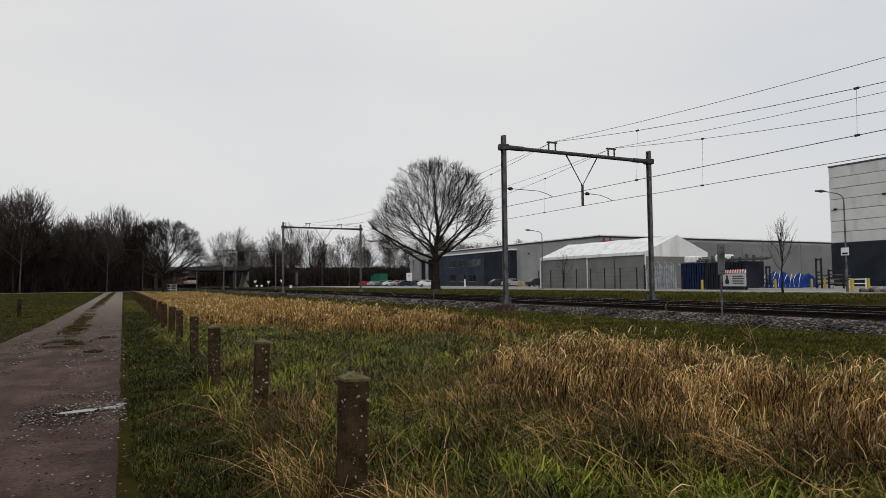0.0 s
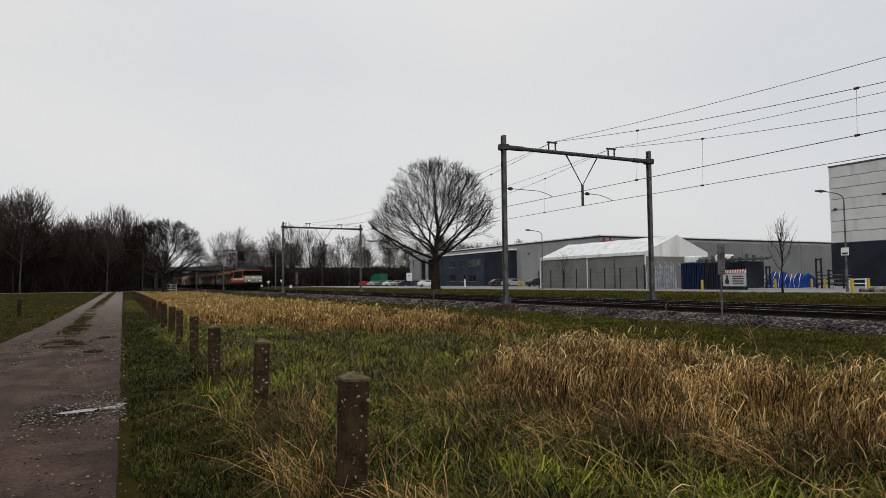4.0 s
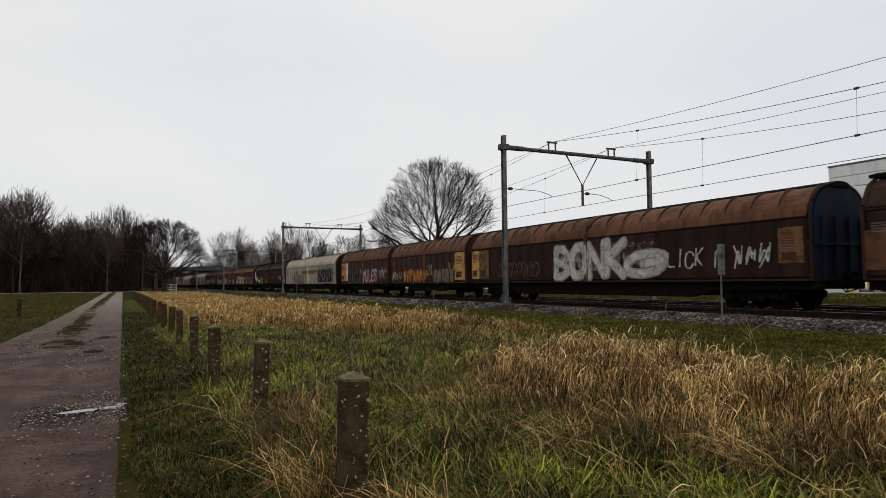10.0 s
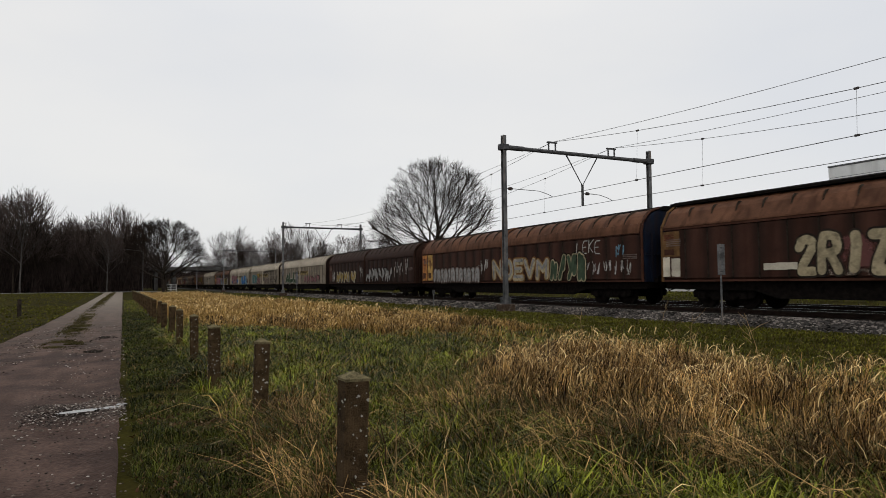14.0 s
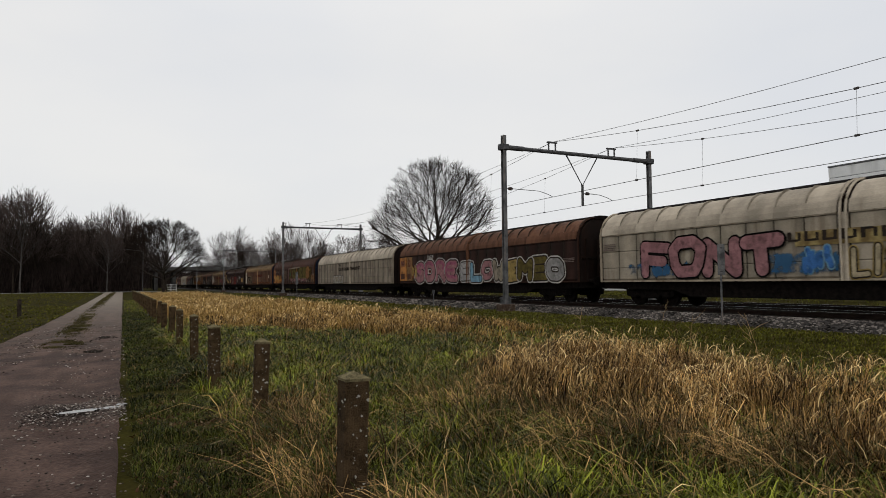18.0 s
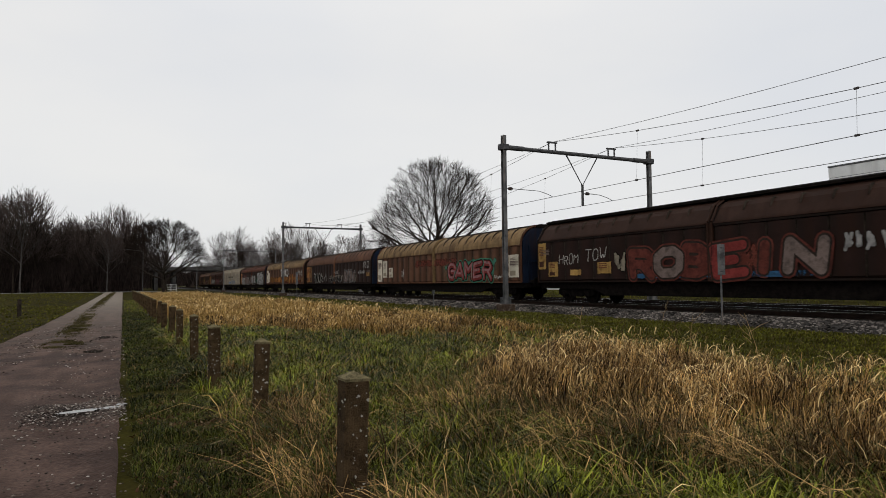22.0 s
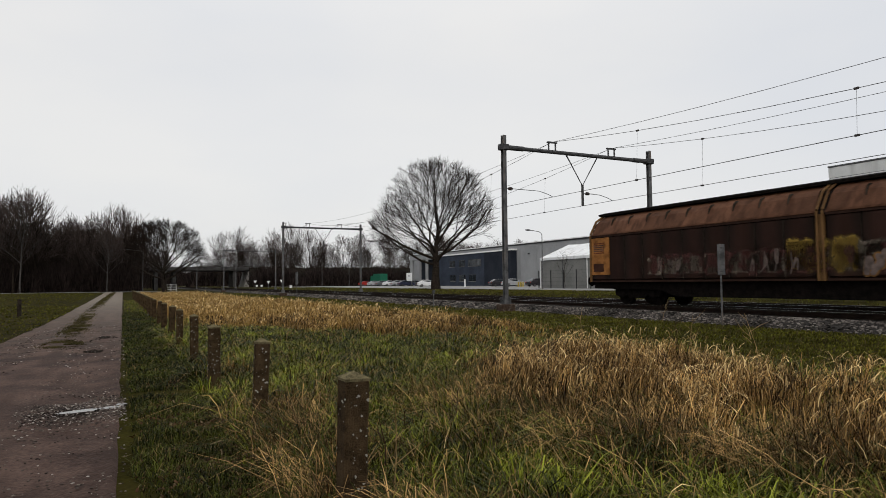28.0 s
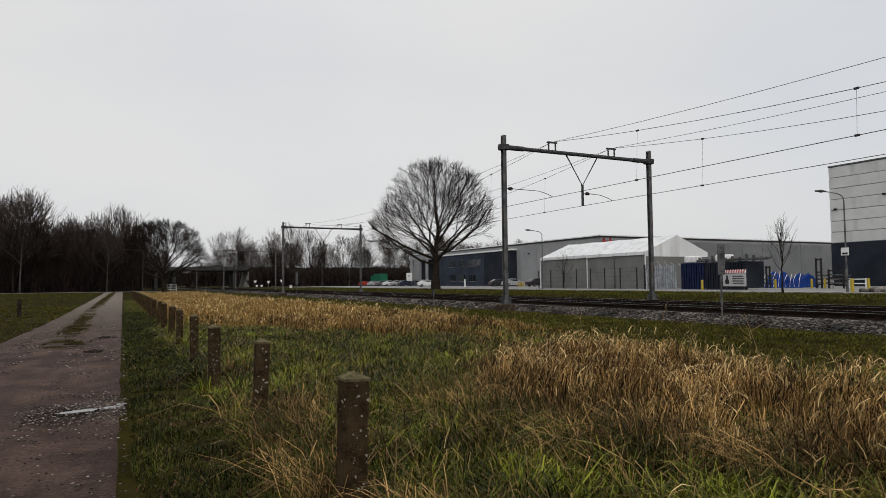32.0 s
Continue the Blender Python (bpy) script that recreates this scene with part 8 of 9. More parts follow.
part("abutment", Soup().prism([(33.0, GROUND - 0.2), (34.6, 5.05), (40, 5.05), (40, GROUND - 0.2)], -0.2, 11.2), v, "sloping pale abutment", mat=M_CONCRETE)
part("abutment", Soup().box(-20, -12, -0.2, 11.2, GROUND - 0.2, 5.05), v, mat=M_DARKCON)
M_BANK = surface("dark_bank_soil", (0.006, 0.005, 0.004), (0.018, 0.015, 0.011), 0.6, 0.95, 0, 0.6, 12)
em = Soup().prism([(196.0, YARD - 0.2), (203.0, 5.9), (214.0, 6.0), (222.0, YARD - 0.2)], 34.6, 190, "x")
solid("embankment", em, M_BANK, "dark grassy road embankment", "embankment", "structure")
em2 = Soup().prism([(196.0, GROUND - 0.2), (203.0, 5.9), (214.0, 6.0), (222.0, GROUND - 0.2)], -90, -14, "x")
solid("embankment_west", em2, M_BANK, "dark grassy road embankment behind the wood", "embankment", "structure")
thicket("embankment_shrubs", 35, 150, 195.5, 203.5, 3.5, 7.6, 22000, 8, M_BRUSH, "dense dark leafless shrubs on the embankment", base=YARD, width=0.10)
gt = thing("white_gate", "white painted gate beside the lane", "gate", pose(8.6, 158, GROUND))
for z in (0.5, 1.0, 1.5):
    part("rail", Soup().box(0, 2.3, -0.04, 0.04, z, z + 0.12), gt, mat=M_WHITE)
for x in (0, 1.1, 2.2):
    part("post", Soup().box(x, x + 0.12, -0.06, 0.06, 0, 1.7), gt, mat=M_WHITE)
for x, y, h in ((-4.9, 40.6, 0.9), (-21.5, 82, 1.0), (-15.5, 100, 1.0)):
    o = thing("field_post", "dark wooden post in the field", "post", pose(x, y, GROUND), "field posts")
    part("shaft", Soup().box(-0.09, 0.09, -0.09, 0.09, -0.2, h, 0.02), o, mat=M_BARK)
# ---- meadow ----
def zone(x, y):
    """Share of tall dry grass at a place in the meadow (arrays)."""
    ramp = lambda v, lo, hi: np.clip((v - lo) / (hi - lo), 0, 1)
    front = np.interp(y, [0, 2.8, 4.0, 5.3, 6.4, 7.8, 10, 12], [5.2, 4.9, 4.5, 4.0, 3.8, 4.3, 5.6, 7.2])
    back = np.interp(y, [0, 3, 6, 9, 12], [9.5, 9.0, 8.6, 8.8, 9.2])
    a = ramp(x, front - 0.5, front + 0.4) * ramp(-x, -back - 0.4, -back + 0.8) * ramp(-y, -12.0, -10.0)
    a = np.maximum(a, 0.35 * ramp(x, 8.5, 9.5) * ramp(-x, -13.0, -11.0) * ramp(-y, -9.0, -6.0))
    edge = np.interp(x, [1.8, 3.0, 4.25, 5.5, 6.8, 8.0, 12.0], [27.0, 22.5, 20.0, 17.6, 16.6, 15.8, 15.0])
    b = ramp(y + 2.6 * np.sin(x * 2.3 + 0.4 * y) * np.cos(x * 0.9 - 0.5 * y), edge - 1.5, edge + 5.0) * ramp(-x, -12.6, -11.0) * ramp(x, 1.5, 2.4)
    spot = lambda cx, cy, rx, ry: np.clip(1.4 - 1.2 * np.hypot((x - cx) / rx, (y - cy) / ry), 0, 1)
    c = np.maximum.reduce([spot(1.9, 7.6, 0.45, 1.2) * 0.45, spot(1.42, 4.6, 0.25, 0.6) * 0.8, spot(1.25, 5.2, 0.3, 0.9) * 0.4, spot(2.0, 11.5, 0.4, 1.6) * 0.25, spot(8.2, 13.0, 1.3, 3.0) * 0.35, spot(1.75, 12.0, 0.3, 1.2) * 0.3, spot(2.5, 8.9, 0.5, 1.0) * 0.3])
    return np.clip(np.maximum(np.maximum(a, b), c), 0, 1)


def straw_zone(x, y):
    """Where the dry grass lies beaten down: the near edge of the tall patch."""
    front = np.interp(y, [0, 2.8, 4.0, 5.3, 6.4, 7.8, 10], [5.2, 4.9, 4.5, 4.0, 3.8, 4.3, 5.6])
    return np.exp(-((x - front - 0.1) / 0.9) ** 2) * np.clip((8.5 - y) / 1.5, 0, 1) + 0.9 * np.exp(-((x - 1.65) / 0.5) ** 2) * np.clip((8.5 - y) / 2, 0, 1)


def noise_field(x, y, s, seed):
    return np.array([noise.noise(Vector((a * s, b * s, seed))) for a, b in zip(x, y)])


def tuft_mesh(name, x, y, z, h, width, lean, rng, mat, wind=0.12, droop=0.0, way=None):
    """Blades as arching ribbons of three joints ending in a point."""
    n = len(x)
    az = rng.uniform(0, 2 * np.pi, n) if way is None else rng.normal(way, 0.7, n)
    face = az + np.pi / 2 + rng.normal(0, 0.5, n)
    reach = np.abs(rng.normal(0, lean, n)) * h + 0.15 * lean * h
    d = np.stack([np.cos(az), np.sin(az)], 1) * reach[:, None]
    d[:, 0] += wind * h
    fall = droop * rng.random(n) * np.clip(reach / (h + 1e-6), 0.1, 1.2)
    base = np.stack([x, y, z], 1)
    s = np.stack([np.cos(face), np.sin(face), rng.normal(0, 0.25, n)], 1) * (width / 2)[:, None]

    def at(u, k):
        return base + np.stack([d[:, 0] * u, d[:, 1] * u, h * k], 1)
    p1, p2 = at(0.16, 0.48), at(0.50, 0.86)
    p3 = base + np.stack([d[:, 0], d[:, 1], h * np.clip(1.0 - fall, 0.15, 1.0)], 1)
    V = np.stack([base - s, base + s, p1 + s * 0.95, p1 - s * 0.95, p2 + s * 0.75, p2 - s * 0.75, p3], 1).reshape(-1, 3)
    k = np.arange(n)[:, None] * 7
    F = np.concatenate([k + [0, 1, 2], k + [0, 2, 3], k + [3, 2, 4], k + [3, 4, 5], k + [5, 4, 6]], 0)
    return raw_mesh(name, V, F, mat)


def ground_z(x, y):
    return np.array([land_height(a, b) for a, b in zip(x, y)])


M_DRY = blades("dry_straw_grass", (0.050, 0.025, 0.007), (0.64, 0.375, 0.125), 0.7, dead=(0.020, 0.011, 0.004), dead_share=0.27, spread=2.2)
M_DRYFAR = blades("far_dry_grass", (0.17, 0.095, 0.026), (0.46, 0.295, 0.095), 0.75, dead=(0.115, 0.066, 0.018), dead_share=0.2, spread=1.2)
M_STRAW = blades("lying_straw", (0.024, 0.013, 0.004), (0.54, 0.34, 0.135), 0.75, dead=(0.030, 0.036, 0.006), dead_share=0.3, spread=2.6)
M_VERGE = blades("verge_grass_blades", (0.005, 0.0065, 0.0015), (0.080, 0.090, 0.013), 0.65, dead=(0.13, 0.095, 0.035), dead_share=0.08, spread=2.4)
M_MOSS = blades("mossy_tufts", (0.016, 0.014, 0.004), (0.075, 0.062, 0.018), 0.8)
M_TUSSOCK = blades("dead_tan_tussocks", (0.042, 0.024, 0.008), (0.52, 0.325, 0.12), 0.7, dead=(0.016, 0.010, 0.004), dead_share=0.3, spread=1.9)
M_LITTER = blades("fallen_leaves", (0.010, 0.006, 0.004), (0.085, 0.045, 0.022), 0.85, dead=(0.16, 0.12, 0.07), dead_share=0.08)
M_DRYHEAD = blades("pale_seed_heads", (0.14, 0.075, 0.02), (0.86, 0.64, 0.31), 0.7, spread=1.5)
M_GREEN = blades("green_grass_blades", (0.007, 0.0095, 0.0012), (0.235, 0.258, 0.024), 0.5, dead=(0.23, 0.15, 0.055), dead_share=0.11, spread=2.6)
M_LAWN = blades("short_green_grass", (0.027, 0.027, 0.004), (0.118, 0.114, 0.014), 0.65, dead=(0.065, 0.05, 0.018), dead_share=0.12, spread=1.6)


def scatter(rng, x0, x1, y0, y1, n):
    return rng.uniform(x0, x1, n), rng.uniform(y0, y1, n)


def in_view(x, y, slack=0.06):
    """Ground that can come into the picture, with a margin."""
    a = np.arctan2(x, y)
    return (a > radians(26.5 - 34.6) - slack) & (a < radians(26.5 + 34.6) + slack) & (y * math.cos(radians(26.5)) + x * math.sin(radians(26.5)) > 2.6)


def clumped(rng, cx, cy, per, r):
    """Places round clump centres, with the way that each blade leans: outward."""
    i = np.repeat(np.arange(len(cx)), per)
    a, q = rng.uniform(0, 2 * np.pi, len(i)), r * np.sqrt(rng.random(len(i)))
    return cx[i] + q * np.cos(a), cy[i] + q * np.sin(a), a, i


def meadow():
    rng = np.random.default_rng(12)
    # tall dry grass, loose
    xs, ys = [], []
    for x0, x1, y0, y1, n in ((1.0, 11, 0.5, 12, 120000), (1.2, 14, 12, 26, 60000), (1.0, 14, 26, 55, 70000), (1.0, 14, 55, 120, 45000)):
        x, y = scatter(rng, x0, x1, y0, y1, n)
        k = zone(x, y)
        keep = in_view(x, y)
        x, y, k = x[keep], y[keep], k[keep]
        tuft = noise_field(x, y, 1.1, 2.0) * 0.9 + noise_field(x, y, 0.35, 9.0) * 0.6
        keep = rng.random(len(x)) < np.clip(k * (0.5 + 1.7 * tuft) + 0.03 * (tuft > 0.2), 0, 1) ** 1.2
        xs.append(x[keep])
        ys.append(y[keep])
    x, y = np.concatenate(xs), np.concatenate(ys)
    far = np.hypot(x, y)
    h = rng.uniform(0.16, 0.60, len(x)) * (0.5 + 0.55 * zone(x, y)) * np.interp(y, [11, 16], [1.0, 0.85]) * (1 + 0.5 * noise_field(x, y, 0.8, 5.0))
    wdt = rng.uniform(0.0035, 0.009, len(x)) * np.clip(far / 10, 1, 3.5)
    z = ground_z(x, y)
    near = y < 13 + 2 * noise_field(x, y, 0.3, 91.0)
    for name, k, mat, label in (("dry_grass", near, M_DRY, "tall straw-coloured dry winter grass in the meadow"), ("far_dry_grass", ~near, M_DRYFAR, "pale dry winter grass towards the railway")):
        tagged(new(name, tuft_mesh(name, x[k], y[k], z[k] - 0.02, h[k], wdt[k], 0.55, rng, mat, 0.24, 1.0)), label, "dry grass", kind="stuff")
    # tussocks of dry grass with pale bent leaves
    cx, cy = scatter(rng, 1.0, 13, 0.5, 26, 2600)
    keep = in_view(cx, cy) & (rng.random(len(cx)) < zone(cx, cy) * np.interp(cy, [10, 24], [1.0, 0.5]))
    cx, cy = cx[keep], cy[keep]
    tx, ty, ta, ti = clumped(rng, cx, cy, 34, 0.16)
    size = rng.uniform(0.6, 1.15, len(cx))[ti]
    th = rng.uniform(0.2, 0.58, len(tx)) * size * (0.45 + 0.55 * zone(cx, cy))[ti]
    tagged(new("dry_tussocks", tuft_mesh("dry_tussocks", tx, ty, ground_z(tx, ty) - 0.02, th, rng.uniform(0.006, 0.013, len(tx)) * np.clip(np.hypot(tx, ty) / 11, 1, 2.5), 0.75, rng, M_TUSSOCK, 0.16, 1.3, way=ta)), "tussocks of dead tan grass with bent leaves", "dry grass", kind="stuff")
    # beaten-down straw
    sx, sy = scatter(rng, 1.0, 7.5, 2.0, 9.5, 90000)
    keep = in_view(sx, sy) & (rng.random(len(sx)) < np.clip(straw_zone(sx, sy) * (0.4 + 1.2 * noise_field(sx, sy, 1.4, 61.0)), 0, 1))
    sx, sy = sx[keep], sy[keep]
    sh = rng.uniform(0.10, 0.34, len(sx))
    tagged(new("beaten_straw", tuft_mesh("beaten_straw", sx, sy, ground_z(sx, sy) + rng.uniform(0, 0.12, len(sx)), sh, rng.uniform(0.004, 0.009, len(sx)), 1.9, rng, M_STRAW, 0.3, 0.9, way=2.3)), "beaten-down tangled straw at the meadow's near edge", "dry grass", kind="stuff")
    # nodding pale leaf tips over the taller stalks
    pick = (rng.random(len(x)) < np.where(far < 14, 0.26, 0.14)) & (h > 0.22) & (x > 2.2)
    hx, hy, hz, hh = x[pick], y[pick], z[pick], h[pick]
    n = len(hx)
    tagged(new("nodding_tips", tuft_mesh("nodding_tips", hx + 0.2 * hh, hy + rng.normal(0, 0.06, n), hz + hh * rng.uniform(0.6, 1.1, n), rng.uniform(0.05, 0.15, n), rng.uniform(0.006, 0.013, n) * np.clip(far[pick] / 9, 0.8, 5), 1.7, rng, M_DRYHEAD, 0.25, 1.3)),
           "pale nodding leaf tips over the dry grass", "dry grass", kind="stuff")
    # green grass, low and loose
    xs, ys = [], []
    for x0, x1, y0, y1, n in ((0.95, 10, 0.5, 11, 90000), (0.9, 15, 11, 30, 50000), (0.1, 16, 30, 75, 30000)):
        x, y = scatter(rng, x0, x1, y0, y1, n)
        keep = in_view(x, y)
        x, y = x[keep], y[keep]
        tuft = noise_field(x, y, 1.7, 21.0)
        keep = rng.random(len(x)) < np.clip((1 - 0.75 * zone(x, y)) * (0.7 + 1.2 * tuft), 0.1, 1)
        xs.append(x[keep])
        ys.append(y[keep])
    x, y = np.concatenate(xs), np.concatenate(ys)
    far = np.hypot(x, y)
    h = rng.uniform(0.05, 0.22, len(x)) * (1 + 1.2 * noise_field(x, y, 1.5, 31.0)) * np.where(x < 1.15, 0.42, 1.0) * np.interp(x - 0.03 * np.maximum(y - 12, 0), [8.5, 11.0], [1.0, 0.3])
    wdt = rng.uniform(0.0048, 0.0115, len(x)) * np.clip(far / 8, 1, 8)
    tagged(new("green_grass", tuft_mesh("green_grass", x, y, ground_z(x, y) - 0.01, h, wdt, 1.35, rng, M_GREEN, 0.12, 1.15)), "rough green meadow grass", "grass", kind="stuff")
    # green tussocks: long arching leaves that fall outward
    cx, cy = scatter(rng, 1.0, 11, 1.5, 24, 4200)
    lush = np.clip(1.0 - 1.1 * zone(cx, cy), 0.03, 1) * np.clip(0.75 + 1.1 * noise_field(cx, cy, 0.7, 43.0), 0.1, 1) * np.interp(cx, [1.0, 1.7, 8.0, 10.5], [0.25, 1, 1, 0.2]) * np.interp(cy, [4.0, 6.5], [0.5, 1.0])
    keep = in_view(cx, cy) & (rng.random(len(cx)) < lush)
    cx, cy = cx[keep], cy[keep]
    gx_, gy_, ga, gi = clumped(rng, cx, cy, 42, 0.11)
    size = (rng.uniform(0.55, 1.25, len(cx)) * np.interp(cy, [6, 16], [1.0, 0.8]))[gi]
    gh = rng.uniform(0.12, 0.34, len(gx_)) * size
    tagged(new("green_tussocks", tuft_mesh("green_tussocks", gx_, gy_, ground_z(gx_, gy_) - 0.01, gh, rng.uniform(0.007, 0.014, len(gx_)) * np.clip(np.hypot(gx_, gy_) / 10, 1, 2.5), 1.5, rng, M_GREEN, 0.06, 1.3, way=ga)), "dark green tussocks with long arching leaves", "grass", kind="stuff")
    # fallen leaves and dead bits under the posts
    n = 9000
    lx, ly = rng.normal(1.15, 0.55, n), 3.2 + 9.0 * rng.random(n) ** 1.4
    keep = in_view(lx, ly) & (lx > 0.12) & (noise_field(lx, ly, 1.2, 15.0) > -0.15)
    lx, ly = lx[keep], ly[keep]
    tagged(new("dead_leaves", tuft_mesh("dead_leaves", lx, ly, ground_z(lx, ly) + rng.uniform(0.0, 0.03, len(lx)), rng.uniform(0.012, 0.035, len(lx)), rng.uniform(0.012, 0.03, len(lx)), 1.8, rng, M_LITTER, 0.0, 0.9)), "brown fallen leaves and dead stems on the verge", "leaf litter", kind="stuff")
    # the mown verge between track and posts
    x, y = scatter(rng, 0.02, 1.35, 3.0, 40.0, 60000)
    y = 3.0 + 37.0 * ((y - 3.0) / 37.0) ** 1.8
    keep = in_view(x, y) & (rng.random(len(x)) < np.clip(1.3 - (x - 0.75) * 1.6, 0.1, 1)) & (x > 0.15 - 0.004 * y + 0.10 * noise_field(x * 0, y, 1.5, 51.0)) & (noise_field(x, y, 1.1, 77.0) > -0.28)
    x, y = x[keep], y[keep]
    h = rng.uniform(0.03, 0.10, len(x)) * (1 + 0.9 * noise_field(x, y, 2.1, 71.0))
    tagged(new("verge_grass", tuft_mesh("verge_grass", x, y, ground_z(x, y) - 0.008, h, rng.uniform(0.006, 0.013, len(x)) * np.clip(np.hypot(x, y) / 9, 0.8, 4), 1.0, rng, M_VERGE, 0.05, 0.9)), "short dark green grass verge beside the track", "grass", kind="stuff")
    # moss and grass tufts in the middle of the track
    px, py = [], []
    for cx, cy, rx, ry, n in ((-1.45, 20.2, 0.40, 1.2, 3000), (-1.5, 27.5, 0.38, 4.5, 3500), (-1.6, 36, 0.3, 5, 2500), (-1.75, 75, 0.35, 34, 7000), (-1.75, 130, 0.4, 30, 4000)):
        px.append(rng.normal(cx, rx * 0.5, n))
        py.append(rng.normal(cy, ry * 0.5, n))
    px, py = np.concatenate(px), np.concatenate(py)
    keep = noise_field(px, py, 1.5, 81.0) > -0.1
    px, py = px[keep], py[keep]
    tagged(new("track_tufts", tuft_mesh("track_tufts", px, py, np.full(len(px), GROUND + 0.005), rng.uniform(0.02, 0.06, len(px)), rng.uniform(0.01, 0.02, len(px)) * np.clip(py / 20, 1, 6), 0.9, rng, M_MOSS, 0.0, 0.8)), "mossy grass tufts between the lanes of the track", "grass", kind="stuff")
    # short grass: beside the ballast, on the yard side, left of the track
    xs, ys = [], []
    for x0, x1, y0, y1, n in ((10.0, 17.9, -2, 30, 52000), (12.5, 17.9, 30, 110, 16000), (27.7, 39.5, 5, 60, 16000), (27.7, 39.5, 60, 150, 9000), (-40, -2.6, 8, 60, 26000), (-60, -4.2, 60, 164, 12000)):
        x, y = scatter(rng, x0, x1, y0, y1, n)
        keep = in_view(x, y) & ((x > 0) | (x < np.interp(y, PATH_Y, PATH_LEFT) + rng.normal(0, 0.12, n)))
        xs.append(x[keep])
        ys.append(y[keep])
    x, y = np.concatenate(xs), np.concatenate(ys)
    h = rng.uniform(0.03, 0.09, len(x)) * np.where(x > 27, 1.4, 1.0)
    wdt = rng.uniform(0.025, 0.055, len(x)) * np.clip(np.hypot(x, y) / 25, 0.6, 6)
    tagged(new("short_grass", tuft_mesh("short_grass", x, y, ground_z(x, y) - 0.01, h, wdt, 0.6, rng, M_LAWN, 0.05, 0.3)), "short green grass strips along railway and track", "grass", kind="stuff")


meadow()

# fence posts along the track
def post_mesh(seed):
    rnd = random.Random(seed)
    s = Soup()
    w, b = 0.082, 0.014
    v = []
    for z, k in ((-0.3, 1), (0.5, 1), (0.955, 1), (0.985, 0.86)):
        v += [(k * x + rnd.uniform(-0.004, 0.004), k * y + rnd.uniform(-0.004, 0.004), z) for x, y in ((-w + b, -w), (w - b, -w), (w, -w + b), (w, w - b), (w - b, w), (-w + b, w), (-w, w - b), (-w, -w + b))]
    v.append((0, 0, 1.02))
    f = [(k * 8 + i, k * 8 + (i + 1) % 8, k * 8 + 8 + (i + 1) % 8, k * 8 + 8 + i) for k in range(3) for i in range(8)]
    f += [(24 + i, 24 + (i + 1) % 8, 32) for i in range(8)]
    s.add(v, f)
    return s.mesh("post", M_POST)


M_POST = surface("lichen_concrete_post", (0.020, 0.013, 0.007), (0.062, 0.041, 0.022), 9, 0.95, 0, 0.7, 110)
M_LICHEN = plain("white_lichen", (0.27, 0.26, 0.225), 0.95, spec=0.05)
M_CAP = surface("lichen_post_cap", (0.055, 0.046, 0.024), (0.16, 0.135, 0.075), 14, 0.95, 0, 0.7, 110)
rnd = random.Random(5)
for k in range(24):
    y = [4.1, 7.42, 10.45, 14.3, 17.8, 20.9][k] if k < 6 else 20.9 + (k - 5) * 3.4
    x = 1.40 - 0.004 * y + ((-0.03, 0.02, -0.08)[k] if k < 3 else 0.0)
    p = thing("fence_post", "brown weathered concrete fence post with lichen spots", "fence post", pose(x, y, GROUND - (0.03 if k else 0.0), rnd.uniform(-1.5, 1.5), rnd.uniform(-1.5, 2.0), rnd.uniform(-6, 6)), "fence posts")
    shaft = part("shaft", post_mesh(k), p)
    cap = Soup()
    cap.add([(a * 0.085, b * 0.085, 0.962) for a, b in ((-1, -1), (1, -1), (1, 1), (-1, 1))] + [(a * 0.085, b * 0.085, 0.978) for a, b in ((-1, -1), (1, -1), (1, 1), (-1, 1))] + [(0, 0, 1.022)], [(4, 5, 8), (5, 6, 8), (6, 7, 8), (7, 4, 8), (0, 1, 5, 4), (1, 2, 6, 5), (2, 3, 7, 6), (3, 0, 4, 7), (3, 2, 1, 0)])
    part("cap", cap, p, "mossy top of the post", mat=M_CAP)
    if k < 5:
        li = Soup()
        for j in range(48):
            a = rnd.choice((-1, 1, 1))
            u, zz, r = rnd.uniform(-0.07, 0.07), 0.1 + 0.85 * rnd.random() ** 0.7, 0.002 + 0.012 * rnd.random() ** 2.5
            ring = [(u + r * rnd.uniform(0.5, 1.2) * math.cos(t), zz + r * rnd.uniform(0.5, 1.3) * math.sin(t)) for t in np.linspace(0, 5.5, 7)]
            if a < 0:
                li.prism(ring, -0.087, -0.081, "x")
            else:
                li.prism(ring, -0.087, -0.081, "y")
        tagged(part("lichen", li, p, "white lichen spots", mat=M_LICHEN), kind="stuff")


# dead weeds: thin dark stalks with a few twigs
M_STALK = blades("dead_stalks", (0.014, 0.008, 0.006), (0.075, 0.045, 0.03), 0.85)
M_STALK_PALE = blades("dry_stalks", (0.10, 0.06, 0.025), (0.42, 0.29, 0.14), 0.8)


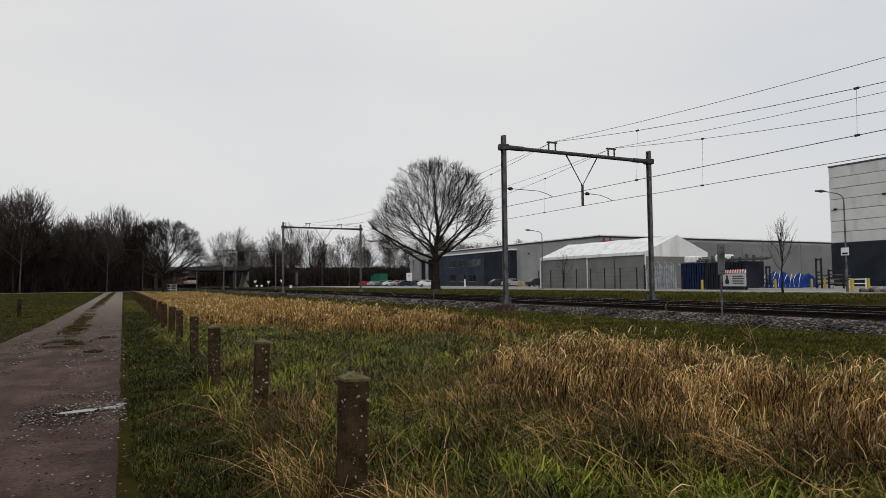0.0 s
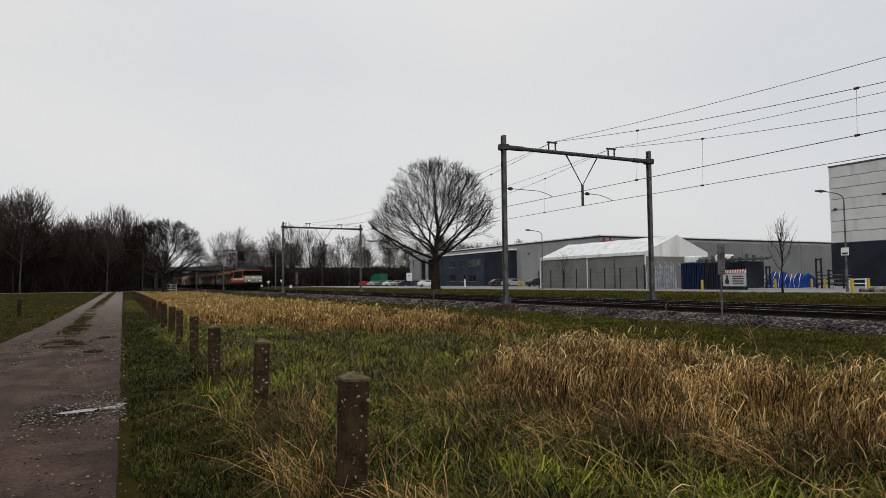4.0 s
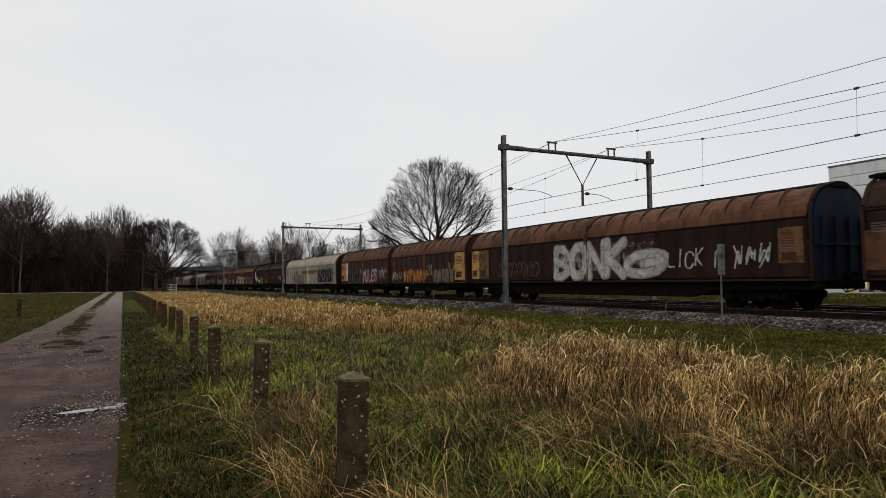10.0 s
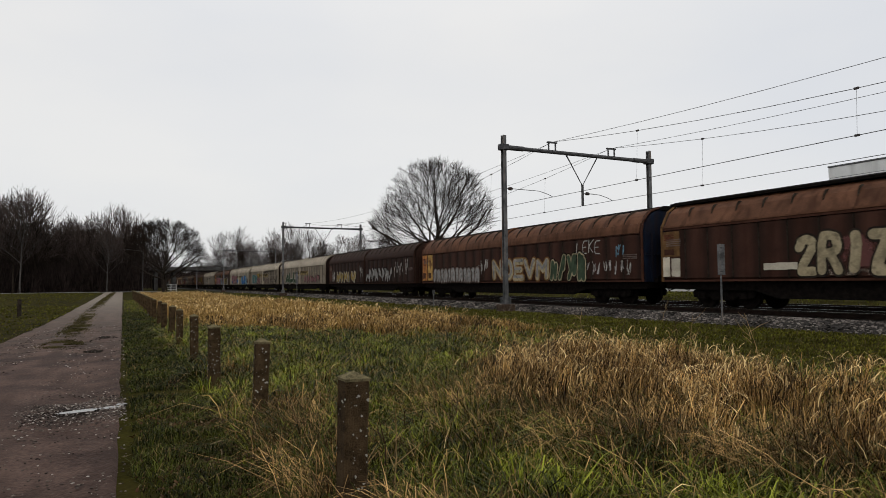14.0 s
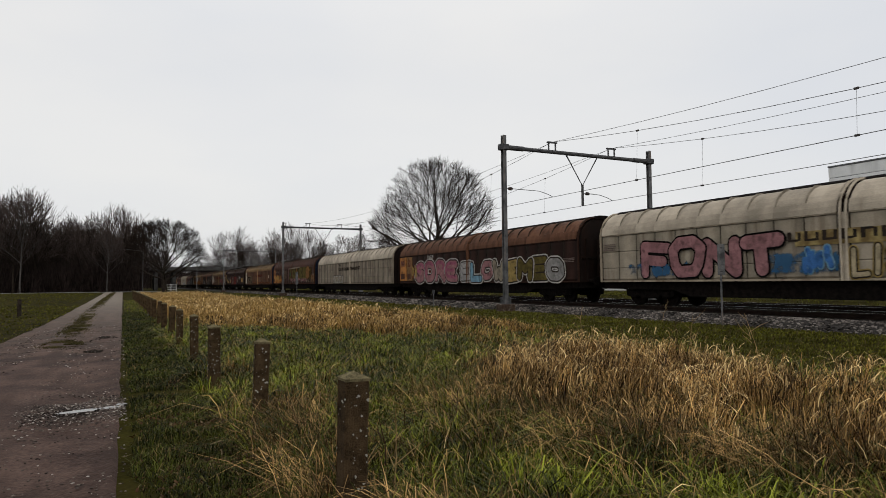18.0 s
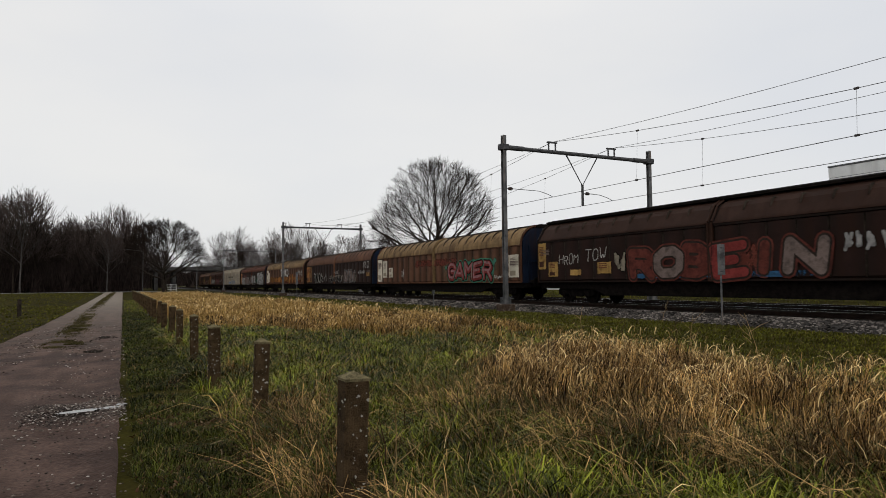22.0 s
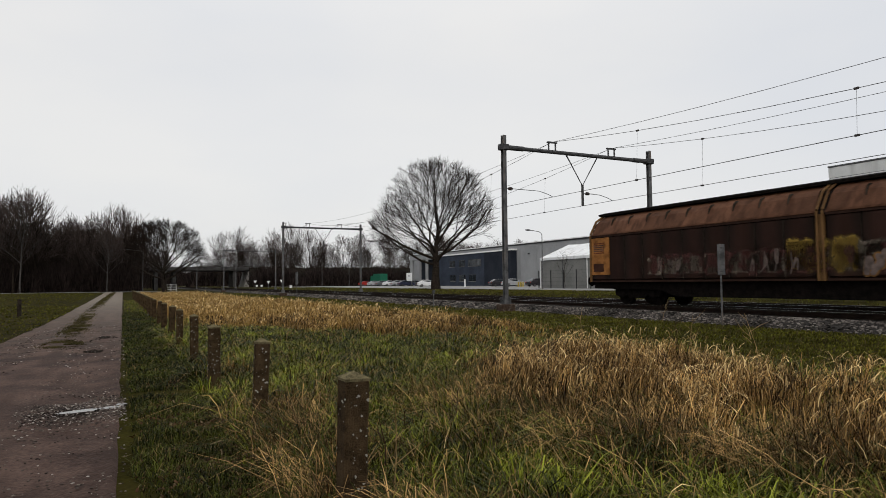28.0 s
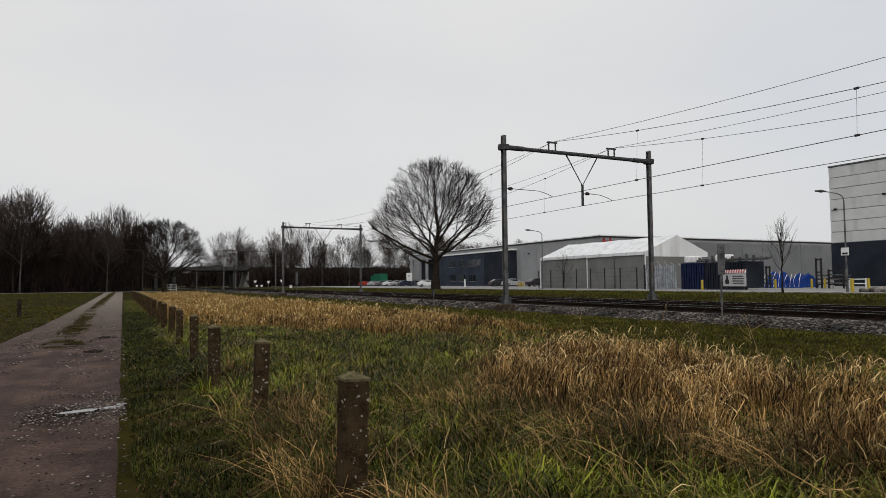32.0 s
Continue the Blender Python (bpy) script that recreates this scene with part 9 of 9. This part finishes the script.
def weed(x, y, h, twigs, mat, label, seed, bend=0.12):
    rnd = random.Random(seed)
    w = thing("dead_weed", label, "weed", pose(x, y, land_height(x, y) - 0.02), "dead weeds")
    top = (rnd.uniform(-bend, bend) * h, rnd.uniform(-bend, bend) * h, h)
    part("stalk", Soup().tube([(0, 0, 0), (top[0] * 0.4 + 0.02, top[1] * 0.4, h * 0.55), top], [0.007, 0.005, 0.003], 5), w, mat=mat)
    for k in range(twigs):
        t = rnd.uniform(0.35, 0.97)
        a = rnd.uniform(0, 6.28)
        r = rnd.uniform(0.10, 0.28) * h
        b = (top[0] * t, top[1] * t, h * t)
        s = Soup().tube([b, (b[0] + r * 0.6 * math.cos(a), b[1] + r * 0.6 * math.sin(a), b[2] + r * 0.45), (b[0] + r * math.cos(a), b[1] + r * math.sin(a), b[2] + r * rnd.uniform(0.6, 1.1))], [0.004, 0.003, 0.0018], 4)
        part("twig", s, w, mat=mat)


for k, (x, y, h, n) in enumerate(((5.2, 7.3, 0.85, 7), (11.7, 13.0, 0.7, 9), (3.2, 6.2, 0.45, 5), (6.3, 6.1, 0.75, 4), (8.1, 7.7, 0.95, 6), (2.2, 9.4, 0.6, 6), (4.4, 15.5, 0.6, 6), (2.35, 5.6, 0.42, 6), (1.95, 5.0, 0.5, 7), (2.6, 12.4, 0.55, 5), (6.8, 17.0, 0.7, 6))):
    weed(x, y, h, n, M_STALK, "thin dark dead weed stalk with bare twigs", 300 + k)
for k, (x, y, h, n) in enumerate(((1.75, 4.35, 0.75, 5), (1.62, 4.6, 0.55, 4), (1.55, 6.3, 0.6, 5), (8.4, 6.4, 1.1, 6), (9.6, 8.9, 0.95, 6), (17.2, 17.1, 0.75, 8), (7.4, 9.3, 1.0, 6))):
    weed(x, y, h, n, M_STALK_PALE, "dry pale weed stalk standing in the grass", 340 + k, 0.25)
# ---- what moves ----
def motions():
    for ob, y in TRAIN:
        x = ob.matrix_basis.translation.x
        walk(ob, [(t, pose(x, y - SPEED * t, 0)) for t in (0.0, 8.0, 16.0, 24.0, 32.0)])


motions()
